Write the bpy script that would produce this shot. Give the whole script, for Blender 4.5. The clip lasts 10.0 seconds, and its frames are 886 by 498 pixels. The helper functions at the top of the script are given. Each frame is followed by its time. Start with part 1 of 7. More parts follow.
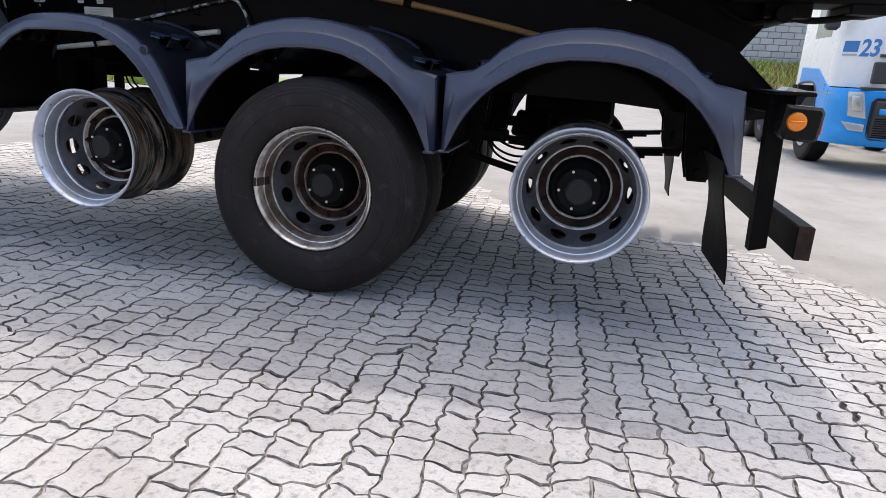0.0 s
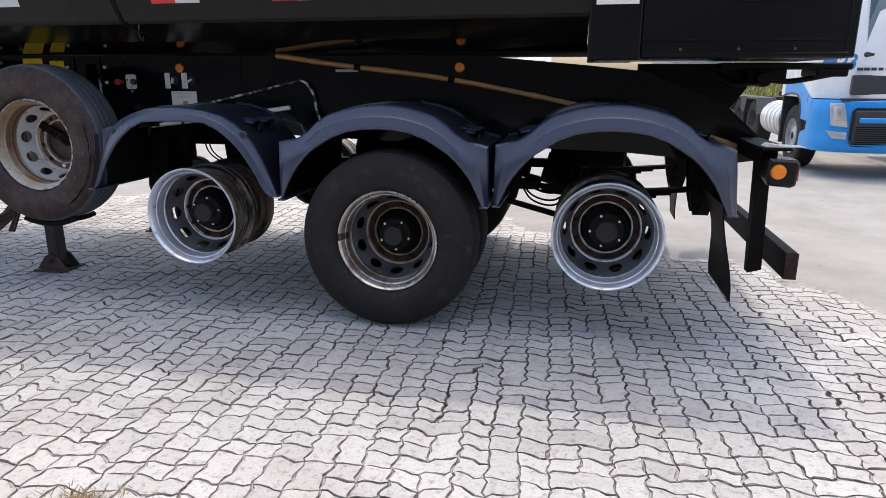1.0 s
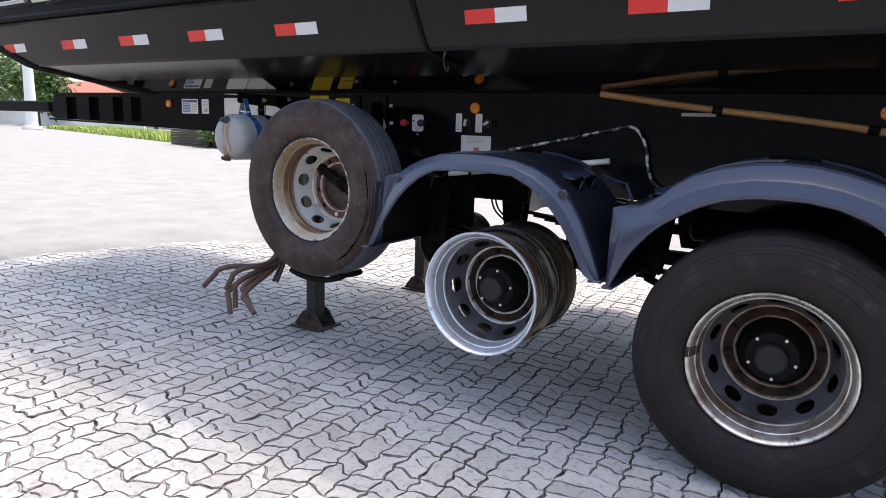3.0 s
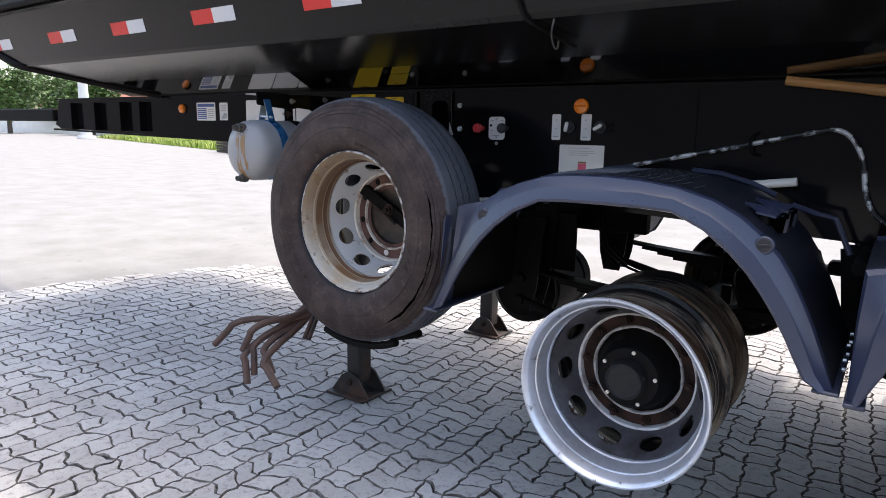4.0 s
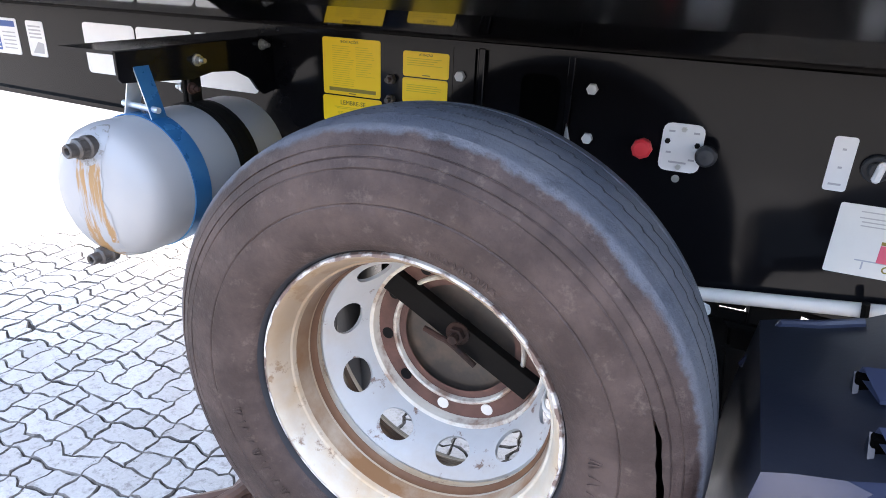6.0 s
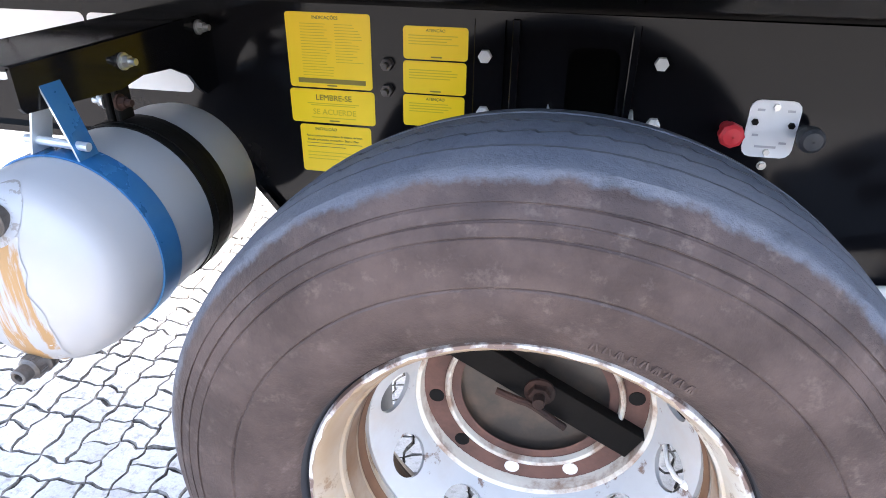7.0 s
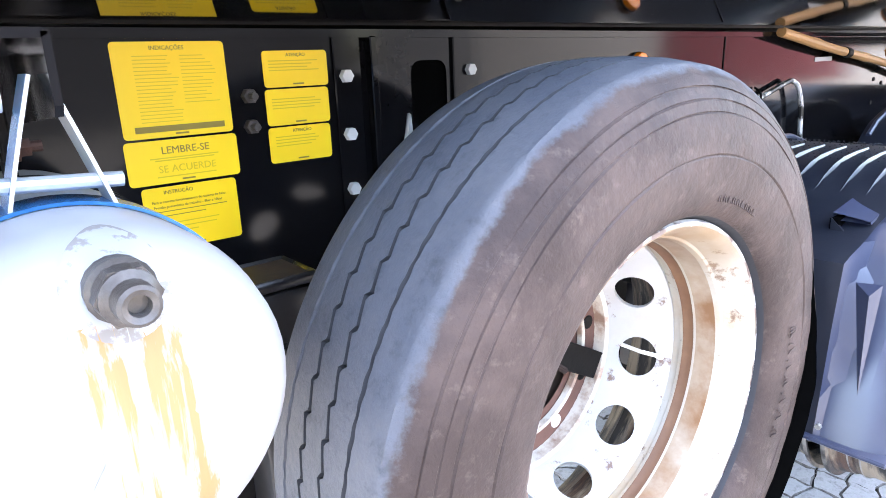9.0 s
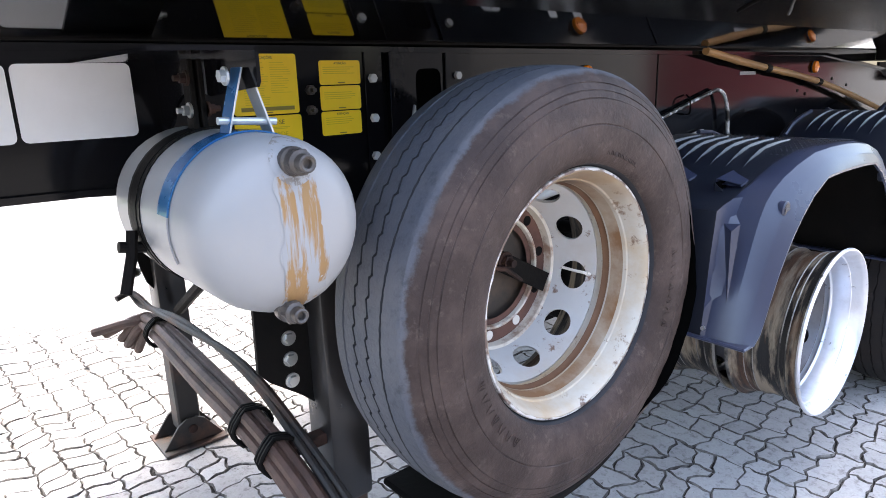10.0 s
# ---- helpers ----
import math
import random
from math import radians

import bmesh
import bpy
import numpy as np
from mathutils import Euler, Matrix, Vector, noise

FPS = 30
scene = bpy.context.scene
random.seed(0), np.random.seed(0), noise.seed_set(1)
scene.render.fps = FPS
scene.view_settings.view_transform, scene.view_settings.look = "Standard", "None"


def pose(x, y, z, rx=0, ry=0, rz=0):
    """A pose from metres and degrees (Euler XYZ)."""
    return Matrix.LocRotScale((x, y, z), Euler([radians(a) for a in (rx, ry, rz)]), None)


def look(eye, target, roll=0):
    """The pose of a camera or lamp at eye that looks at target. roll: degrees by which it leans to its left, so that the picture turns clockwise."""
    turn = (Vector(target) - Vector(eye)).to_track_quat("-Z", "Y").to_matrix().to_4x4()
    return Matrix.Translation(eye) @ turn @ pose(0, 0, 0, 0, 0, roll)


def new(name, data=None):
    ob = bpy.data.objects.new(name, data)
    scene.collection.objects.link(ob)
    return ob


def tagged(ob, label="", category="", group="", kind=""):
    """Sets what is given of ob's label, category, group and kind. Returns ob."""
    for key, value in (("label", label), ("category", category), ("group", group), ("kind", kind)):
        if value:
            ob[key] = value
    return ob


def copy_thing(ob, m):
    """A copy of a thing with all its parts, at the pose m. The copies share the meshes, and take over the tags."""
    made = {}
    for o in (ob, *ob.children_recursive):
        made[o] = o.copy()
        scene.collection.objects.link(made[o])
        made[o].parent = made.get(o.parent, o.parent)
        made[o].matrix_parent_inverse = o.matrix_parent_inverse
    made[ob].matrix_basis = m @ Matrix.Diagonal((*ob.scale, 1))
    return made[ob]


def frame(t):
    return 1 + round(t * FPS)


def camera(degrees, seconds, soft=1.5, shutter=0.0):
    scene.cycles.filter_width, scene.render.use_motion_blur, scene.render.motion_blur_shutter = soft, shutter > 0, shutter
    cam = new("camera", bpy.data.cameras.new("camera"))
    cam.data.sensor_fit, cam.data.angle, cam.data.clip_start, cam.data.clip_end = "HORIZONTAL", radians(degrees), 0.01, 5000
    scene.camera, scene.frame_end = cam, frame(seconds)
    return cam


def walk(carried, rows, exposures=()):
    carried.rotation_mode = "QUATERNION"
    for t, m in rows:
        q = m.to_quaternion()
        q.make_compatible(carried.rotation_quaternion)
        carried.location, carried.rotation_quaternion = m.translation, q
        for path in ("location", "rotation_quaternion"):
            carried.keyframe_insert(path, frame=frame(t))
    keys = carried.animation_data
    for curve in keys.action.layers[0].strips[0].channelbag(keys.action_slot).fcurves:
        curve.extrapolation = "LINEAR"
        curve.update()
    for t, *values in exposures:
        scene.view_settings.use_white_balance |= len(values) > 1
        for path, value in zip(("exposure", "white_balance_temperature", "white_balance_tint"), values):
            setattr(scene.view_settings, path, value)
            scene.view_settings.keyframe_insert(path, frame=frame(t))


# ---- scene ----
cam = camera(68.95, 10.0, soft=0.9)
PATH = [
    (0, (1.226, -2.859, 1.106), (0.831, -0.976, 0.559), 3.33),
    (0.5, (1.076, -3.155, 1.236), (0.72, -1.263, 0.694), 1.59),
    (1, (1.046, -3.512, 1.418), (0.65, -1.62, 0.904), 0.09),
    (1.5, (1.025, -3.683, 1.502), (0.553, -1.807, 0.996), 0.58),
    (2, (0.822, -3.489, 1.433), (0.15, -1.676, 0.924), 1.12),
    (2.5, (0.477, -3.102, 1.346), (-0.388, -1.354, 0.906), 1.74),
    (3, (0.138, -2.67, 1.355), (-0.88, -0.988, 0.989), 1.88),
    (3.2, (-0.034, -2.508, 1.329), (-1.102, -0.852, 0.991), 1.63),
    (4.3, (-0.867, -1.622, 1.413), (-2.001, -0.019, 1.035), 0.88),
    (4.5, (-1.089, -1.461, 1.461), (-2.182, 0.161, 1.04), 0.92),
    (5, (-1.409, -1.13, 1.58), (-2.45, 0.478, 1.005), 1.01),
    (5.5, (-1.722, -0.874, 1.634), (-2.646, 0.754, 0.931), 1.59),
    (6, (-1.995, -0.755, 1.697), (-2.727, 0.933, 0.913), 2.35),
    (6.2, (-2.088, -0.728, 1.643), (-2.751, 1.015, 0.92), 3.09),
    (7.3, (-2.574, -0.456, 1.731), (-2.64, 1.285, 0.75), 0.5),
    (7.5, (-2.692, -0.424, 1.67), (-2.505, 1.347, 0.76), 0.72),
    (8, (-2.813, -0.262, 1.659), (-2.242, 1.442, 0.781), -0.58),
    (8.5, (-3.007, -0.149, 1.54), (-1.947, 1.411, 0.873), -1.98),
    (9, (-3.198, -0.372, 1.503), (-1.976, 1.11, 0.944), -2.11),
    (9.5, (-3.374, -0.606, 1.494), (-2.111, 0.853, 0.971), -1.99),
    (10, (-3.555, -0.799, 1.479), (-2.313, 0.682, 0.967), -1.72),
]
walk(cam, [(t, look(eye, target, roll)) for t, eye, target, roll in PATH],
     exposures=[(t, s, 7000, 9) for t, s in ((0, 1.60), (2, 1.62), (3.2, 2.02), (4.5, 2.0), (5, 2.65), (6, 3.5), (7.5, 4.2), (8.5, 4.75), (9, 4.58), (9.5, 3.9), (10, 3.05))])


# ---- world, sun ----
world = bpy.data.worlds.new("sky")
scene.world = world
world.use_nodes = True
sky = world.node_tree.nodes.new("ShaderNodeTexSky")
sky.sky_type, sky.sun_disc = "NISHITA", False
SUN_WAY = Vector((0.04, 0.275, 1.0)).normalized()
sky.sun_elevation = math.asin(SUN_WAY.z)
sky.sun_rotation = math.atan2(SUN_WAY.x, SUN_WAY.y)
sky.air_density, sky.dust_density = 1.0, 4.0
back = world.node_tree.nodes["Background"]
back.inputs["Strength"].default_value = 0.146
world.node_tree.links.new(sky.outputs[0], back.inputs["Color"])
sun = new("sun", bpy.data.lights.new("sun", "SUN"))
sun.data.energy, sun.data.angle, sun.data.color = 0.62, radians(0.9), (1.0, 0.975, 0.94)
sun.matrix_world = look(SUN_WAY * 30, (0, 0, 0))


# ---- materials ----
def material(name, a, b=None, rough=0.6, metal=0.0, grain=60.0, stain=None, stain_scale=3.0, stain_amount=0.5, bump=0.15,
             rough_var=0.12, coat=0.0, islands=0.0, contrast=(0.35, 0.68), spec=0.5, stretch=(1, 1, 1), spots=None, world_place=False, onto=None, ior=1.5):
    """Two tones mixed by a fine grain, a third one laid over in patches, relief from the grain."""
    m = onto[0] if onto else bpy.data.materials.new(name)
    m.use_nodes = True
    nt = m.node_tree
    n, l = nt.nodes, nt.links
    p = onto[1] if onto else n["Principled BSDF"]
    b = b or tuple(0.75 * c for c in a)
    place = n.new("ShaderNodeTexCoord")
    mapping = n.new("ShaderNodeMapping")
    mapping.inputs["Scale"].default_value = stretch
    where = n.new("ShaderNodeNewGeometry").outputs["Position"] if world_place else place.outputs["Object"]
    l.new(where, mapping.inputs["Vector"])
    fine = n.new("ShaderNodeTexNoise")
    fine.inputs["Scale"].default_value, fine.inputs["Detail"].default_value, fine.inputs["Roughness"].default_value = grain, 5.0, 0.65
    l.new(mapping.outputs[0], fine.inputs["Vector"])
    mix = n.new("ShaderNodeMix")
    mix.data_type = "RGBA"
    mix.inputs[6].default_value, mix.inputs[7].default_value = (*a, 1), (*b, 1)
    l.new(fine.outputs["Fac"], mix.inputs["Factor"])
    colour = mix.outputs[2]
    patch = n.new("ShaderNodeTexNoise")
    patch.inputs["Scale"].default_value, patch.inputs["Detail"].default_value, patch.inputs["Roughness"].default_value = stain_scale, 6.0, 0.62
    l.new(mapping.outputs[0], patch.inputs["Vector"])
    ramp = n.new("ShaderNodeMapRange")
    ramp.name = "stain_ramp"
    ramp.inputs["From Min"].default_value, ramp.inputs["From Max"].default_value = contrast
    ramp.inputs["To Max"].default_value = stain_amount
    l.new(patch.outputs["Fac"], ramp.inputs["Value"])
    if stain:
        over = n.new("ShaderNodeMix")
        over.data_type = "RGBA"
        over.inputs[7].default_value = (*stain, 1)
        l.new(ramp.outputs[0], over.inputs["Factor"])
        l.new(colour, over.inputs[6])
        colour = over.outputs[2]
    if spots:
        tone, size, lo, hi, amount = spots
        dab = n.new("ShaderNodeTexNoise")
        dab.inputs["Scale"].default_value, dab.inputs["Detail"].default_value, dab.inputs["Roughness"].default_value = size, 8.0, 0.7
        l.new(mapping.outputs[0], dab.inputs["Vector"])
        cut = n.new("ShaderNodeMapRange")
        cut.inputs["From Min"].default_value, cut.inputs["From Max"].default_value, cut.inputs["To Max"].default_value = lo, hi, amount
        l.new(dab.outputs["Fac"], cut.inputs["Value"])
        lay = n.new("ShaderNodeMix")
        lay.data_type = "RGBA"
        lay.inputs[7].default_value = (*tone, 1)
        l.new(cut.outputs[0], lay.inputs["Factor"])
        l.new(colour, lay.inputs[6])
        colour = lay.outputs[2]
    if islands:
        info, geo, add, rng, hsv = (n.new(k) for k in ("ShaderNodeObjectInfo", "ShaderNodeNewGeometry", "ShaderNodeMath", "ShaderNodeMapRange", "ShaderNodeHueSaturation"))
        l.new(info.outputs["Random"], add.inputs[0])
        l.new(geo.outputs["Random Per Island"], add.inputs[1])
        wrap = n.new("ShaderNodeMath")
        wrap.operation = "FRACT"
        l.new(add.outputs[0], wrap.inputs[0])
        rng.inputs["To Min"].default_value, rng.inputs["To Max"].default_value = 1 - islands, 1 + islands
        l.new(wrap.outputs[0], rng.inputs["Value"])
        l.new(rng.outputs[0], hsv.inputs["Value"])
        l.new(colour, hsv.inputs["Color"])
        colour = hsv.outputs[0]
    l.new(colour, p.inputs["Base Color"])
    vary = n.new("ShaderNodeMapRange")
    vary.inputs["To Min"].default_value, vary.inputs["To Max"].default_value = max(0.02, rough - rough_var), min(1, rough + rough_var)
    l.new(patch.outputs["Fac"], vary.inputs["Value"])
    l.new(vary.outputs[0], p.inputs["Roughness"])
    p.inputs["Metallic"].default_value = metal
    p.inputs["IOR"].default_value = ior
    p.inputs["Specular IOR Level"].default_value = spec
    p.inputs["Coat Weight"].default_value = coat
    if bump:
        relief = n.new("ShaderNodeBump")
        relief.inputs["Strength"].default_value, relief.inputs["Distance"].default_value = bump, 0.004
        l.new(fine.outputs["Fac"], relief.inputs["Height"])
        l.new(relief.outputs[0], p.inputs["Normal"])
    return m


M = {}
M["paver"] = material("paver_concrete", (0.470, 0.470, 0.470), (0.290, 0.286, 0.284), 0.92, grain=95, stain=(0.20, 0.168, 0.154), stain_scale=1.1, stain_amount=0.38, bump=1.0, islands=0.11, spots=((0.10, 0.088, 0.083), 30, 0.52, 0.66, 0.55), contrast=(0.43, 0.68), world_place=True)
M["paver_edge"] = material("chipped_paver_edge", (0.28, 0.265, 0.248), (0.12, 0.108, 0.10), 0.95, grain=90, stain=(0.045, 0.038, 0.035), stain_scale=20, stain_amount=0.75, bump=1.0, contrast=(0.42, 0.58), world_place=True)
M["ground"] = material("dusty_concrete_yard", (0.262, 0.258, 0.253), (0.215, 0.210, 0.205), 0.95, grain=40, stain=(0.14, 0.134, 0.128), stain_scale=1.6, stain_amount=0.5, bump=0.5, spots=((0.09, 0.083, 0.078), 5, 0.60, 0.70, 0.5), world_place=True)
M["grit"] = material("stone_grit", (0.34, 0.32, 0.29), (0.16, 0.145, 0.13), 0.95, grain=60, stain=(0.08, 0.07, 0.06), stain_scale=30, stain_amount=0.7, bump=0.3, islands=0.3)
# joint sand in a sunlit and a shaded tone
M["joint_pale"] = material("dusty_sunlit_joint_sand", (0.29, 0.285, 0.28), (0.22, 0.215, 0.21), 0.95, grain=120, stain=(0.07, 0.062, 0.057), stain_scale=10, stain_amount=0.7, bump=0.8, contrast=(0.52, 0.64), world_place=True)
M["joint"] = material("shaded_joint_sand", (0.022, 0.019, 0.017), (0.012, 0.010, 0.009), 0.95, grain=160, stain=(0.24, 0.225, 0.21), stain_scale=8, stain_amount=0.7, bump=0.8, contrast=(0.53, 0.66), world_place=True)
M["black"] = material("black_gloss_paint", (0.0048, 0.0048, 0.0062), (0.0036, 0.0036, 0.0048), 0.10, grain=30, stain=(0.012, 0.011, 0.010), stain_scale=2.2, stain_amount=0.25, bump=0.004, rough_var=0.05, spec=0.16)
M["mirror_black"] = material("polished_dark_plate", (0.006, 0.006, 0.007), (0.0045, 0.0045, 0.0055), 0.05, grain=30, bump=0.0, rough_var=0.03, ior=2.3)
M["tub"] = material("dark_body_paint", (0.006, 0.0058, 0.006), (0.0045, 0.0045, 0.005), 0.2, grain=20, stain=(0.015, 0.0135, 0.0125), stain_scale=1.4, stain_amount=0.3, bump=0.015, rough_var=0.08, spec=0.2)
M["dull"] = material("sooty_black_steel", (0.004, 0.0038, 0.0038), (0.007, 0.0065, 0.006), 0.6, grain=50, stain=(0.015, 0.012, 0.010), stain_scale=6, stain_amount=0.4, bump=0.3, spec=0.08)
# near-black that stands for deep shade in the slot, pockets and tyre split
M["void"] = material("recess_shade_black", (0.0012, 0.0012, 0.0012), (0.001, 0.001, 0.001), 0.95, bump=0, spec=0.02)
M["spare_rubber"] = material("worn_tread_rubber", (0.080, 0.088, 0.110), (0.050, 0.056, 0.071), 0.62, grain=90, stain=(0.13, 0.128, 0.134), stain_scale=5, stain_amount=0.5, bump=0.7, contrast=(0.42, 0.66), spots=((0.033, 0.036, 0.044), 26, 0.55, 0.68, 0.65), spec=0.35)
dusty_side = M["spare_rubber"].node_tree.nodes.new("ShaderNodeBsdfPrincipled")
material("", (0.038, 0.0235, 0.0205), (0.021, 0.0125, 0.0108), 0.62, grain=60, stain=(0.085, 0.058, 0.050), stain_scale=9, stain_amount=0.6, bump=0.7, contrast=(0.43, 0.64), spec=0.32, spots=((0.20, 0.155, 0.135), 34, 0.56, 0.72, 0.3), onto=(M["spare_rubber"], dusty_side))


def wear_edge(m, inner, radius, ragged):
    """Lays the inner surface over the outer one inside a ragged circle round the y axis."""
    n, l = m.node_tree.nodes, m.node_tree.links
    place, flat, far, rough, add, cut, mix = (n.new(k) for k in ("ShaderNodeTexCoord", "ShaderNodeVectorMath", "ShaderNodeVectorMath", "ShaderNodeTexNoise", "ShaderNodeMath", "ShaderNodeMapRange", "ShaderNodeMixShader"))
    flat.operation, flat.inputs[1].default_value = "MULTIPLY", (1, 0, 1)
    l.new(place.outputs["Object"], flat.inputs[0])
    far.operation = "LENGTH"
    l.new(flat.outputs["Vector"], far.inputs[0])
    rough.inputs["Scale"].default_value, rough.inputs["Detail"].default_value, rough.inputs["Roughness"].default_value = 16, 8, 0.75
    l.new(place.outputs["Object"], rough.inputs["Vector"])
    add.operation, add.inputs[1].default_value = "MULTIPLY_ADD", ragged
    l.new(rough.outputs["Fac"], add.inputs[0])
    l.new(far.outputs["Value"], add.inputs[2])
    cut.inputs["From Min"].default_value, cut.inputs["From Max"].default_value = radius + ragged * 0.5 - 0.0035, radius + ragged * 0.5 + 0.0035
    l.new(add.outputs[0], cut.inputs["Value"])
    l.new(cut.outputs[0], mix.inputs[0])
    l.new(inner.outputs[0], mix.inputs[1])
    l.new(n["Principled BSDF"].outputs[0], mix.inputs[2])
    l.new(mix.outputs[0], n["Material Output"].inputs["Surface"])


def fray(m, centre, inner, gain):
    """Lets the stain take over beyond a distance from a line, sideways."""
    n, l = m.node_tree.nodes, m.node_tree.links
    ramp = n["stain_ramp"]
    place, split, away, size, add, cut = (n.new(k) for k in ("ShaderNodeTexCoord", "ShaderNodeSeparateXYZ", "ShaderNodeMath", "ShaderNodeMath", "ShaderNodeMath", "ShaderNodeMapRange"))
    l.new(place.outputs["Object"], split.inputs[0])
    away.operation, away.inputs[1].default_value = "SUBTRACT", centre
    l.new(split.outputs["X"], away.inputs[0])
    size.operation = "ABSOLUTE"
    l.new(away.outputs[0], size.inputs[0])
    cut.inputs["From Min"].default_value, cut.inputs["From Max"].default_value, cut.inputs["To Max"].default_value = inner, inner + 0.02, gain
    l.new(size.outputs[0], cut.inputs["Value"])
    l.new(ramp.inputs["Value"].links[0].from_socket, add.inputs[0])
    l.new(cut.outputs[0], add.inputs[1])
    l.new(add.outputs[0], ramp.inputs["Value"])


def side_stain(m, tone, way, lo, hi, ragged=0.05):
    """Mixes a tone over the base colour towards one side of the thing, with a ragged edge."""
    n, l = m.node_tree.nodes, m.node_tree.links
    p = n["Principled BSDF"]
    place, along, rough, add, cut, mix = (n.new(k) for k in ("ShaderNodeTexCoord", "ShaderNodeVectorMath", "ShaderNodeTexNoise", "ShaderNodeMath", "ShaderNodeMapRange", "ShaderNodeMix"))
    along.operation, along.inputs[1].default_value = "DOT_PRODUCT", way
    l.new(place.outputs["Object"], along.inputs[0])
    rough.inputs["Scale"].default_value, rough.inputs["Detail"].default_value = 12, 6
    l.new(place.outputs["Object"], rough.inputs["Vector"])
    add.operation, add.inputs[1].default_value = "MULTIPLY_ADD", ragged * 4
    l.new(rough.outputs["Fac"], add.inputs[0])
    l.new(along.outputs["Value"], add.inputs[2])
    cut.inputs["From Min"].default_value, cut.inputs["From Max"].default_value, cut.inputs["To Max"].default_value = lo + ragged * 2, hi + ragged * 2, 0.85
    l.new(add.outputs[0], cut.inputs["Value"])
    mix.data_type = "RGBA"
    mix.inputs[7].default_value = (*tone, 1)
    l.new(p.inputs["Base Color"].links[0].from_socket, mix.inputs[6])
    l.new(cut.outputs[0], mix.inputs["Factor"])
    l.new(mix.outputs[2], p.inputs["Base Color"])


wear_edge(M["spare_rubber"], dusty_side, 0.494, 0.034)
M["tyre"] = material("black_tyre_rubber", (0.0115, 0.0095, 0.0093), (0.0075, 0.0063, 0.0062), 0.8, grain=60, stain=(0.024, 0.018, 0.016), stain_scale=6, stain_amount=0.6, bump=0.3, spec=0.35, spots=((0.06, 0.05, 0.046), 14, 0.57, 0.72, 0.6))
M["rim"] = material("silver_rim_paint", (0.76, 0.79, 0.86), (0.64, 0.67, 0.73), 0.32, metal=0.7, grain=40, stain=(0.22, 0.19, 0.18), stain_scale=4, stain_amount=0.5, bump=0.06, contrast=(0.5, 0.72), spots=((0.06, 0.05, 0.045), 16, 0.61, 0.66, 0.85))
M["rim_used"] = material("rust_streaked_rim_paint", (0.84, 0.81, 0.76), (0.72, 0.68, 0.62), 0.30, metal=0.8, grain=40, stain=(0.20, 0.10, 0.05), stain_scale=5, stain_amount=0.8, bump=0.08, contrast=(0.44, 0.64), spots=((0.06, 0.038, 0.03), 15, 0.58, 0.65, 0.85))
M["lip"] = material("scraped_lip_paint", (0.80, 0.79, 0.77), (0.62, 0.61, 0.60), 0.5, grain=60, stain=(0.16, 0.10, 0.07), stain_scale=14, stain_amount=0.6, bump=0.2, contrast=(0.5, 0.64))
M["lip_worn"] = material("rusty_lip_paint", (0.50, 0.42, 0.34), (0.36, 0.28, 0.21), 0.55, grain=60, stain=(0.17, 0.08, 0.04), stain_scale=10, stain_amount=0.8, bump=0.2, contrast=(0.44, 0.62))
M["ridge"] = material("pale_ridge_metal", (0.36, 0.34, 0.31), (0.20, 0.185, 0.17), 0.45, metal=0.3, grain=50, stain=(0.02, 0.018, 0.016), stain_scale=5, stain_amount=0.95, bump=0.1, contrast=(0.46, 0.58))
M["grease"] = material("dark_grease", (0.022, 0.014, 0.011), (0.04, 0.026, 0.02), 0.5, grain=60, bump=0.2)
M["hub_cap"] = material("worn_hub_cap", (0.010, 0.0105, 0.012), (0.015, 0.0155, 0.017), 0.42, grain=50, stain=(0.035, 0.035, 0.036), stain_scale=18, stain_amount=0.5, bump=0.1, spec=0.25)
M["rim_mid"] = material("scuffed_rim_paint", (0.44, 0.45, 0.48), (0.32, 0.33, 0.35), 0.4, grain=40, stain=(0.13, 0.10, 0.085), stain_scale=6, stain_amount=0.6, bump=0.08, contrast=(0.46, 0.68), spots=((0.07, 0.055, 0.05), 15, 0.58, 0.66, 0.8))
M["rim_dark"] = material("dirty_rim_disc", (0.14, 0.137, 0.152), (0.085, 0.083, 0.09), 0.40, metal=0.35, grain=40, stain=(0.03, 0.023, 0.02), stain_scale=6, stain_amount=0.8, bump=0.1, contrast=(0.44, 0.66))
M["rim_white"] = material("white_rim_paint", (0.50, 0.48, 0.43), (0.43, 0.405, 0.35), 0.42, grain=30, stain=(0.40, 0.265, 0.13), stain_scale=5, stain_amount=0.7, bump=0.05, contrast=(0.46, 0.68), spots=((0.11, 0.05, 0.026), 17, 0.57, 0.635, 0.85))
M["disc_white"] = material("white_disc_paint", (0.49, 0.49, 0.485), (0.43, 0.43, 0.425), 0.42, grain=30, stain=(0.40, 0.28, 0.17), stain_scale=4.5, stain_amount=0.45, bump=0.05, contrast=(0.50, 0.72), spots=((0.13, 0.055, 0.026), 14, 0.595, 0.645, 0.85))
M["lip_cream"] = material("cream_lip_paint", (0.72, 0.68, 0.60), (0.58, 0.52, 0.43), 0.5, grain=50, stain=(0.22, 0.10, 0.05), stain_scale=11, stain_amount=0.8, bump=0.2, contrast=(0.50, 0.62))
M["rust_plate"] = material("brown_rusted_plate", (0.17, 0.082, 0.060), (0.11, 0.052, 0.040), 0.75, grain=40, stain=(0.06, 0.032, 0.026), stain_scale=9, stain_amount=0.7, bump=0.3, contrast=(0.44, 0.64))
